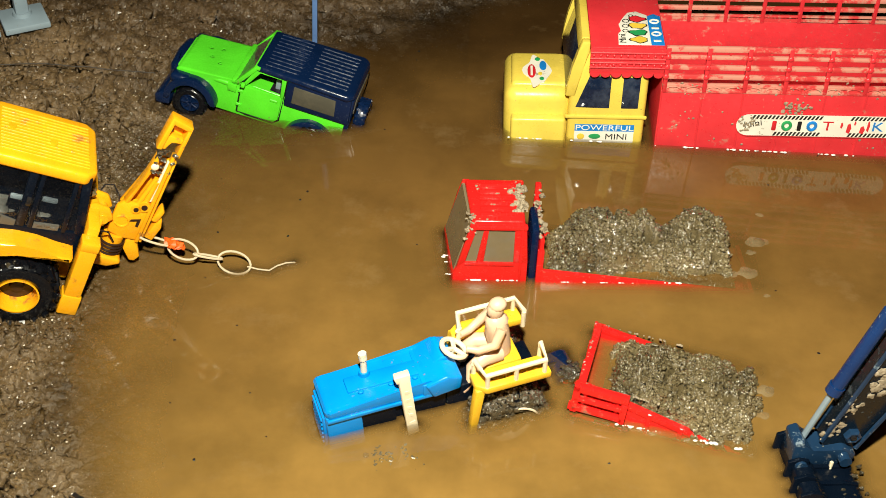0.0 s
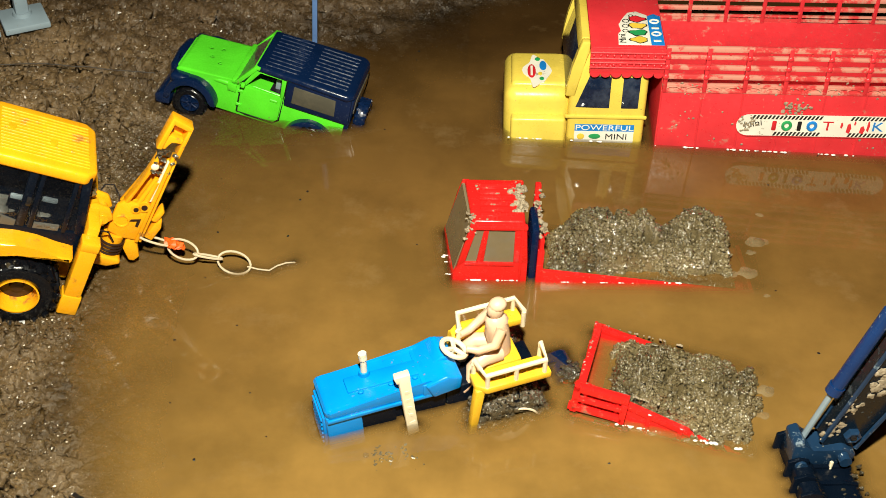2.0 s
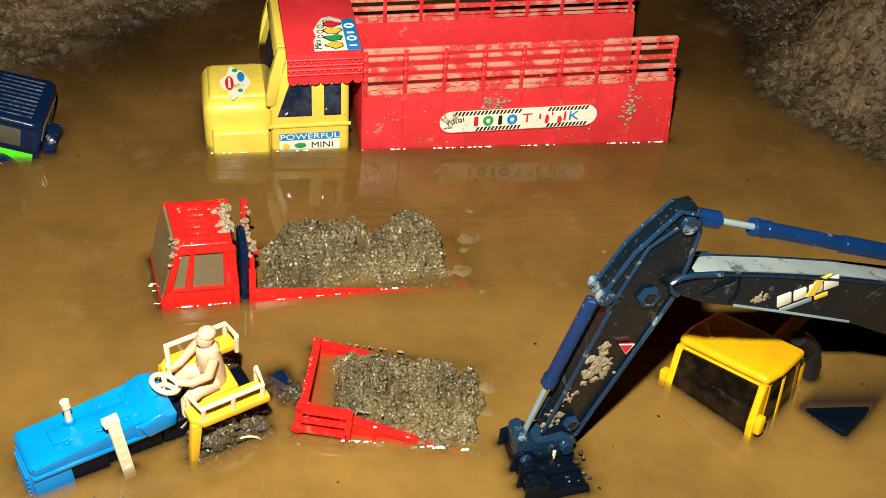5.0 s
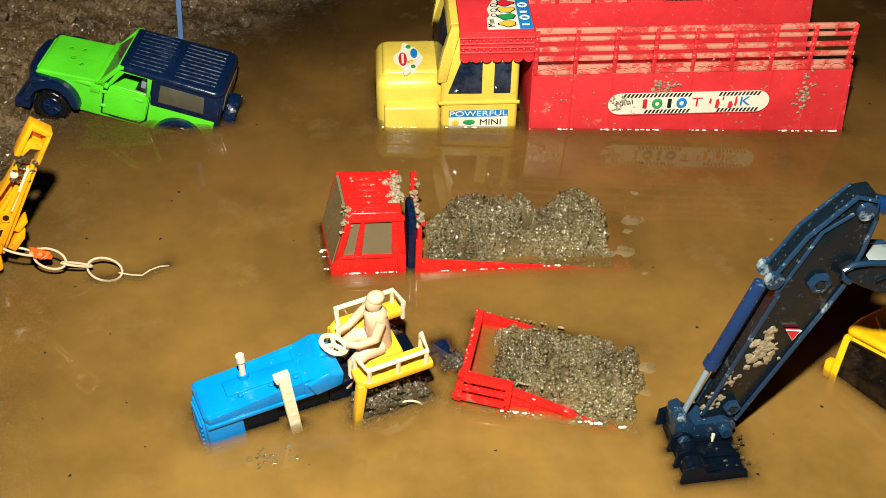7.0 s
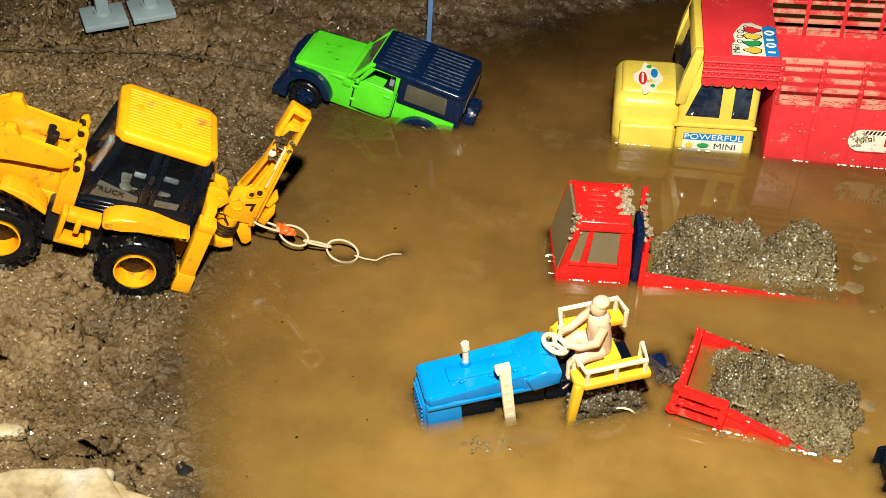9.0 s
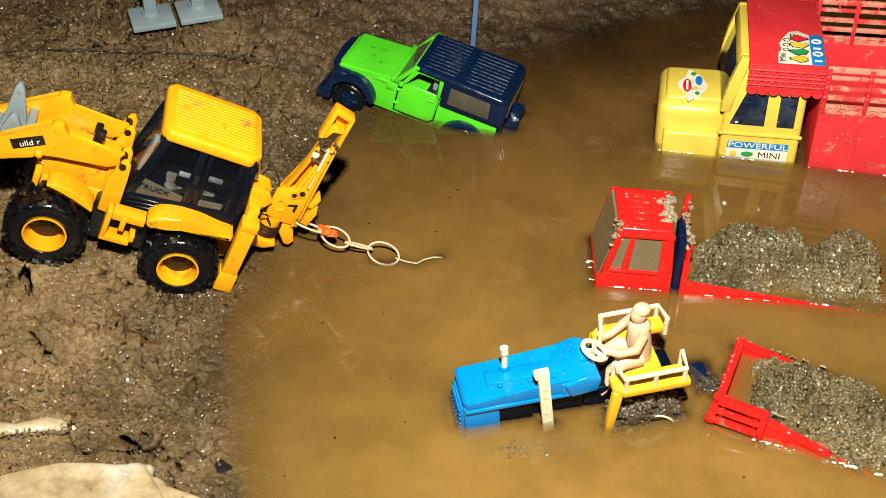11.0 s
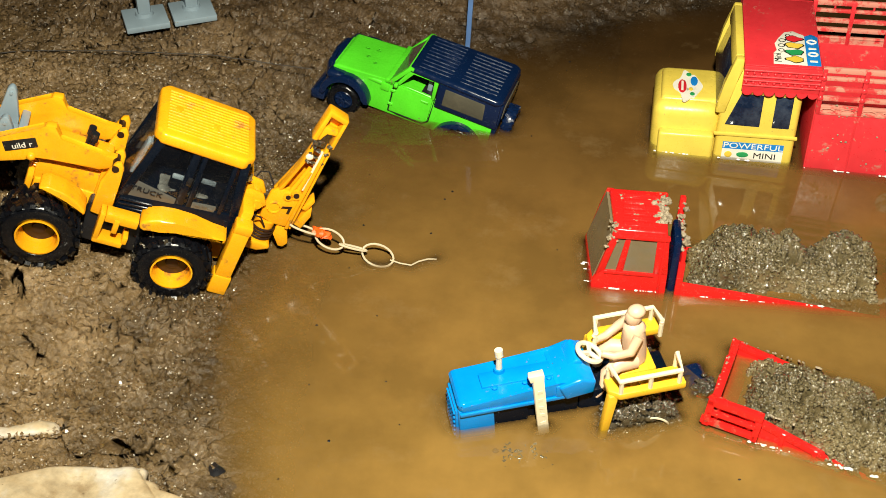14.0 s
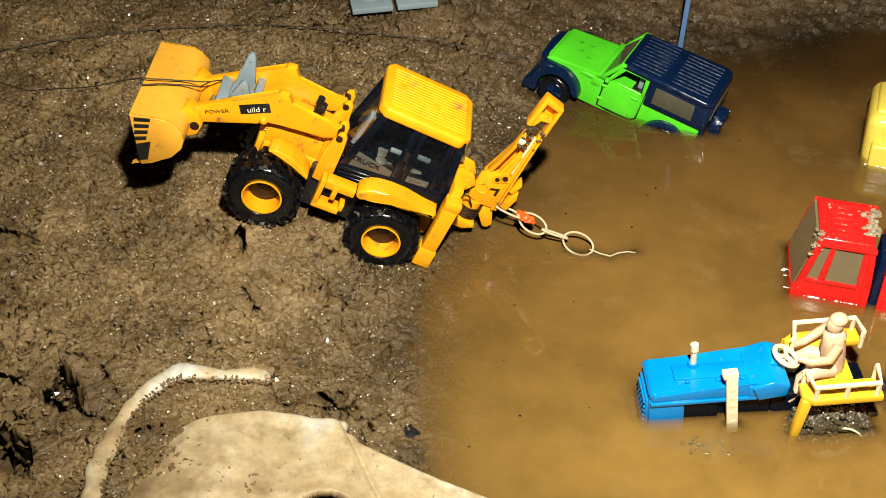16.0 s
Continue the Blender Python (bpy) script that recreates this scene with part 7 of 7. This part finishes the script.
tube(bm, [Vector((p.x + 0.0008 * noise.noise(p * 120), p.y + 0.0008 * noise.noise(p * 120 + Vector((4, 0, 0))), ground_z(p.x, p.y) + p.z)) for p in fine], [g * (1 + 0.22 * noise.noise(p * 160)) for g, p in zip(girth, fine)], 14, flat=0.55)
mesh_thing("rib_bone", bm, M_BONE, "slender curved pale rib bone pressed into mud", "bone", smooth=70)
# soil pressed against the rib and smeared over parts of it
g = np.random.default_rng(17)
q = g.integers(0, len(fine), 900)
over = (vnoise(q * 0.01, 0 * q, 22, 5) > 0.1) * 1.0
side = g.choice(np.array((-1.0, 1.0)), 900) * np.where(over > 0, g.uniform(0.72, 1.3, 900), g.uniform(0.92, 1.35, 900)) * np.array(girth)[q]
bend = np.arctan2(np.gradient(np.array([p.y for p in fine])), np.gradient(np.array([p.x for p in fine])))[q]
cx, cy = np.array([p.x for p in fine])[q] - side * np.sin(bend), np.array([p.y for p in fine])[q] + side * np.cos(bend)
cz = ground_base(cx, cy)[0] + np.array([p.z for p in fine])[q] + 0.5 * np.sqrt(np.clip(np.array(girth)[q] ** 2 - side ** 2, 0, 1))
crumb_field("rib_soil", cx, cy, cz, g.choice(np.array((0.0004, 0.0007, 0.0011)), 900), M_CRUMB, "wet soil crumbs caked along the rib bone", "mud", 9)

# ---- grey toy stand with two square feet ----
def stand():
    t = thing("toy_stand", pose(-0.3180, 0.7060, 0.0345, 3, 0, 30), "grey toy post stand on two square feet", "toy stand")
    for x in (-0.0165, 0.0165):
        bm = bm_new()
        box(bm, (x - 0.0150, x + 0.0150), (-0.0135, 0.0135), (-0.0020, 0.0025), 0.0008)
        foot = part("foot", bm, M_GREY, t, "square grey foot plate")
        bm = bm_new()
        rod(bm, (x, 0.003, 0.002), (x, 0.003, 0.0050), 0.0066, 0.0060, n=20)
        part("collar", bm, M_GREY, foot)
        bm = bm_new()
        box(bm, (x - 0.0045, x + 0.0045), (-0.001, 0.008), (0.003, 0.045), 0.0012)
        part("post", bm, M_GREY, t)
    return t


stand()

bm = bm_new()
box(bm, (-0.0018, 0.0018), (-0.0012, 0.0012), (-0.012, 0.120), 0.0004)
mesh_thing("marker_pole", bm, M_POLE, "slim blue plastic pole standing in the mud edge", "pole", pose(-0.1115, 0.7530, 0.0060, 0, 2.0, 0))

# ---- string over the bank, tied to the front bucket ----
def string(pts, name, label):
    bm = bm_new()
    fine = []
    for i in range(len(pts) - 1):
        for k in range(8):
            p = Vector(pts[i]).lerp(Vector(pts[i + 1]), k / 8)
            fine.append(p + Vector((0, 0.0012 * noise.noise(p * 60), 0.0006 * noise.noise(p * 90))))
    fine.append(Vector(pts[-1]))
    tube(bm, fine, 0.00038, 6)
    return mesh_thing(name, bm, M_STRING, label, "string")


string([(-0.205, 0.668, 0.026), (-0.275, 0.6652, 0.031), (-0.3396, 0.6545, 0.033), (-0.4006, 0.6426, 0.033), (-0.4552, 0.6174, 0.033), (-0.5063, 0.5875, 0.033), (-0.5517, 0.5517, 0.033), (-0.64, 0.50, 0.030)], "ground_string", "thin dark string lying across the mud")
string([(-0.3248, 0.4809, 0.0952), (-0.3328, 0.4670, 0.0996), (-0.3441, 0.4588, 0.1028), (-0.3563, 0.4505, 0.1062), (-0.3635, 0.4471, 0.1080), (-0.4100, 0.4600, 0.0850), (-0.4700, 0.4780, 0.0600), (-0.6400, 0.5300, 0.0380)], "tow_string", "thin dark string tied round the digger's bucket")
string([(-0.3328, 0.4670, 0.0996), (-0.3367, 0.4608, 0.0992), (-0.3423, 0.4551, 0.1024), (-0.3549, 0.4473, 0.1054), (-0.3612, 0.4418, 0.1070), (-0.3635, 0.4471, 0.1080)], "tow_string", "thin dark string looped over the digger's bucket")

# ---- grit with painted glints, specks and scum ----
rnd = random.Random(2)
gen = np.random.default_rng(4)
cx, cy = gen.uniform(-0.62, -0.14, 80000), gen.uniform(0.21, 0.86, 80000)
cz, cd = ground_base(cx, cy)
cz = relief_z(cx, cy)
keep = (cd > -0.003) & (gen.random(80000) < np.clip(0.62 + 0.8 * vfbm(cx, cy, 26, 3, 0.5, 7), 0.10, 1) * np.where(cy > 0.66, 0.45, 1))
cx, cy, cz, cd = cx[keep], cy[keep], cz[keep], cd[keep]
cr = gen.choice(np.array((0.0005, 0.0007, 0.0009, 0.0012, 0.0016)), len(cx), p=(0.24, 0.30, 0.24, 0.15, 0.07))
crumb_field("mud_crumbs", cx, cy, cz + gen.uniform(-0.0002, 0.0008, len(cx)), cr, M_CRUMB, "small crumbs of wet mud over the bank", "mud", 5)
cx, cy = np.concatenate([gen.uniform(0.40, 0.64, 4200), gen.uniform(-0.17, 0.25, 1600)]), np.concatenate([gen.uniform(0.56, 0.90, 4200), gen.uniform(0.74, 0.98, 1600)])
cz, cd = ground_base(cx, cy)
cz = relief_z(cx, cy)
keep = cd > 0.002
cx, cy, cz = cx[keep], cy[keep], cz[keep]
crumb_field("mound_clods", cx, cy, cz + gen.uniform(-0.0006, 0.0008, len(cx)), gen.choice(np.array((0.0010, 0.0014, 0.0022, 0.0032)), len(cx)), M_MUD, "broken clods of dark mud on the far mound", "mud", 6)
# pale grains that stand in for small glints on the wet mud
cx, cy = gen.uniform(-0.62, -0.17, 5200), gen.uniform(0.23, 0.80, 5200)
cz, cd = ground_base(cx, cy)
cz = relief_z(cx, cy)
keep = (cd > 0.001) & (gen.random(5200) < np.clip(1.3 - cd / 0.14, 0.35, 1))
cx, cy, cz = cx[keep], cy[keep], cz[keep]
crumb_field("grit", cx, cy, cz + 0.0003, gen.uniform(0.0003, 0.00062, len(cx)), M_GLINT_GRIT, "pale grains over the mud, painted as small glints", "grit", 7)
bm = bm_new()
for _ in range(70):
    x, y = rnd.uniform(-0.16, 0.42), rnd.uniform(0.33, 0.80)
    splat(bm, (x, y, 0.0001), rnd.uniform(0.0003, 0.0008), rnd.random() * 9, 0.3)
mesh_thing("floating_specks", bm, M_BLACK, "tiny dark specks floating on the water", "debris", kind="stuff")
bm = bm_new()
for fx, fy, fr in ((0.1752, 0.5577, 0.0068), (0.1700, 0.5475, 0.0030), (0.1655, 0.5290, 0.0056), (0.1560, 0.5275, 0.0040), (0.1810, 0.5840, 0.0026), (0.1735, 0.5100, 0.0020), (0.1400, 0.4560, 0.0018), (0.2550, 0.5400, 0.0014), (0.3500, 0.7400, 0.0020), (0.1610, 0.4360, 0.0046), (0.1570, 0.4190, 0.0034)):
    n = 28
    rim = []
    for k in range(n):
        a = 2 * math.pi * k / n
        w = fr * (1 + 0.45 * noise.noise(Vector((math.cos(a) * 1.6, math.sin(a) * 1.6, fx * 90))))
        rim.append(bm.verts.new((fx + w * math.cos(a), fy + 0.75 * w * math.sin(a), 0.0002)))
    core = [bm.verts.new((fx + (v.co.x - fx) * 0.55, fy + (v.co.y - fy) * 0.55, 0.0007)) for v in rim]
    for k in range(n):
        bm.faces.new((rim[k], rim[(k + 1) % n], core[(k + 1) % n], core[k]))
    bm.faces.new(core)
mesh_thing("scum", bm, M_FOAM, "pale scum rings on the water", "scum", kind="stuff")
bm = bm_new()
for bx, by, br in ((0.1765, 0.5577, 0.0036), (0.1660, 0.5290, 0.0022), (0.1632, 0.5296, 0.0014), (0.1690, 0.5288, 0.0012), (0.1630, 0.4365, 0.0026), (0.0865, 0.4045, 0.0020), (0.1370, 0.5215, 0.0016), (0.1410, 0.5220, 0.0011), (0.1000, 0.5160, 0.0012), (-0.0400, 0.3790, 0.0016)):
    ball(bm, (bx, by, 0), br, 1, 1, 0.55, 14)
mesh_thing("bubbles", bm, M_BUBBLE, "clear bubbles resting on the water", "bubble", kind="stuff", smooth=80)
bm = bm_new()
splat(bm, (-0.1700, 0.3420, -0.0005), 0.0042, 3, 0.55)
mesh_thing("pebble", bm, M_BLACK, "wet dark stone at the water's edge", "stone")
bm = bm_new()
for _ in range(130):
    splat(bm, (-0.0265 + rnd.gauss(0, 0.0075), 0.3790 + rnd.gauss(0, 0.0036), -0.0010), rnd.uniform(0.0008, 0.0022), rnd.random() * 9, 0.5)
for _ in range(60):
    splat(bm, (0.000 + rnd.gauss(0, 0.009), 0.3890 + rnd.gauss(0, 0.003), -0.0019), rnd.uniform(0.0008, 0.0020), rnd.random() * 9, 0.5)
mesh_thing("sludge_patch", bm, M_SLUDGE, "sludge just breaking the surface beside the tractor", "mud", kind="stuff")


# ---- white beads that paint glints along the hulls at the water's edge ----
def rim_glints(name, a, b, label):
    bm = bm_new()
    a, b = Vector(a), Vector(b)
    beads = random.Random(int(a.x * 5000) + int(b.y * 3000))
    for _ in range(int((b - a).length / 0.0068)):
        p = a.lerp(b, beads.random())
        for _ in range(beads.randint(1, 5)):
            r = beads.choice((0.0004, 0.0005, 0.0007, 0.0009))
            ball(bm, (p.x + beads.gauss(0, 0.0014), p.y - 0.0004 - r * 0.5 * beads.random(), 0.0001), r, beads.uniform(0.9, 1.8), 1, 0.7, 10)
    return mesh_thing(name, bm, M_GLINT, label, "water", kind="stuff", smooth=80)


rim_glints("rim_glints", (0.1265, 0.6526, 0), (0.3340, 0.6526, 0), "white beads painting wet glints along the red truck body")
rim_glints("rim_glints", (-0.0040, 0.5103, 0), (0.0440, 0.5130, 0), "white beads painting wet glints along the red lorry cab")
rim_glints("rim_glints", (0.0470, 0.5128, 0), (0.1300, 0.5178, 0), "white beads painting wet glints along the lorry side")
rim_glints("rim_glints", (0.0600, 0.4130, 0), (0.1440, 0.3960, 0), "white beads painting wet glints along the trailer side")
rim_glints("rim_glints", (-0.0045, 0.5108, 0), (-0.0085, 0.5500, 0), "white beads painting wet glints along the lorry nose")
rim_glints("rim_glints", (0.0270, 0.6540, 0), (0.1110, 0.6540, 0), "white beads painting wet glints along the yellow cab")

from mathutils.bvhtree import BVHTree


# ---- water surface, cloudier the farther it lies from anything below ----
def build_water():
    xs, ys = np.linspace(-0.27, 0.66, 466), np.linspace(0.05, 1.0, 476)
    X, Y = np.meshgrid(xs, ys)
    Z, _ = ground_base(X, Y)
    clear = np.clip(-Z, 0, 0.02).ravel()
    bpy.context.view_layer.update()
    pts, polys, base = [], [], 0
    for ob in scene.objects:
        top = ob
        while top.parent:
            top = top.parent
        if ob.type != "MESH" or top.get("kind") in ("structure", "stuff"):
            continue
        me = ob.data
        co = np.empty(len(me.vertices) * 3)
        me.vertices.foreach_get("co", co)
        mw = np.array(ob.matrix_world)
        co = co.reshape(-1, 3) @ mw[:3, :3].T + mw[:3, 3]
        if co[:, 2].min() > 0.01 or co[:, 2].max() < -0.02:
            continue
        pts.append(co)
        polys.extend([[i + base for i in p.vertices] for p in me.polygons])
        base += len(co)
    tree = BVHTree.FromPolygons(np.concatenate(pts).tolist(), polys)
    for i, (x, y) in enumerate(zip(X.ravel().tolist(), Y.ravel().tolist())):
        d = tree.find_nearest((x, y, -0.0008), 0.02)[3]
        if d is not None and d < clear[i]:
            clear[i] = d
    me = bpy.data.meshes.new("water")
    me.from_pydata(np.stack([X.ravel(), Y.ravel(), 0 * X.ravel()], 1).tolist(), [], grid_faces(len(xs), len(ys)).tolist())
    depth = me.attributes.new("depth", "FLOAT", "POINT")
    depth.data.foreach_set("value", (clear / 0.02).astype(np.float32))
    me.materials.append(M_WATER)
    return tagged(new("water", me), "still cloudy brown muddy water filling the puddle", "water", "", "structure")


build_water()
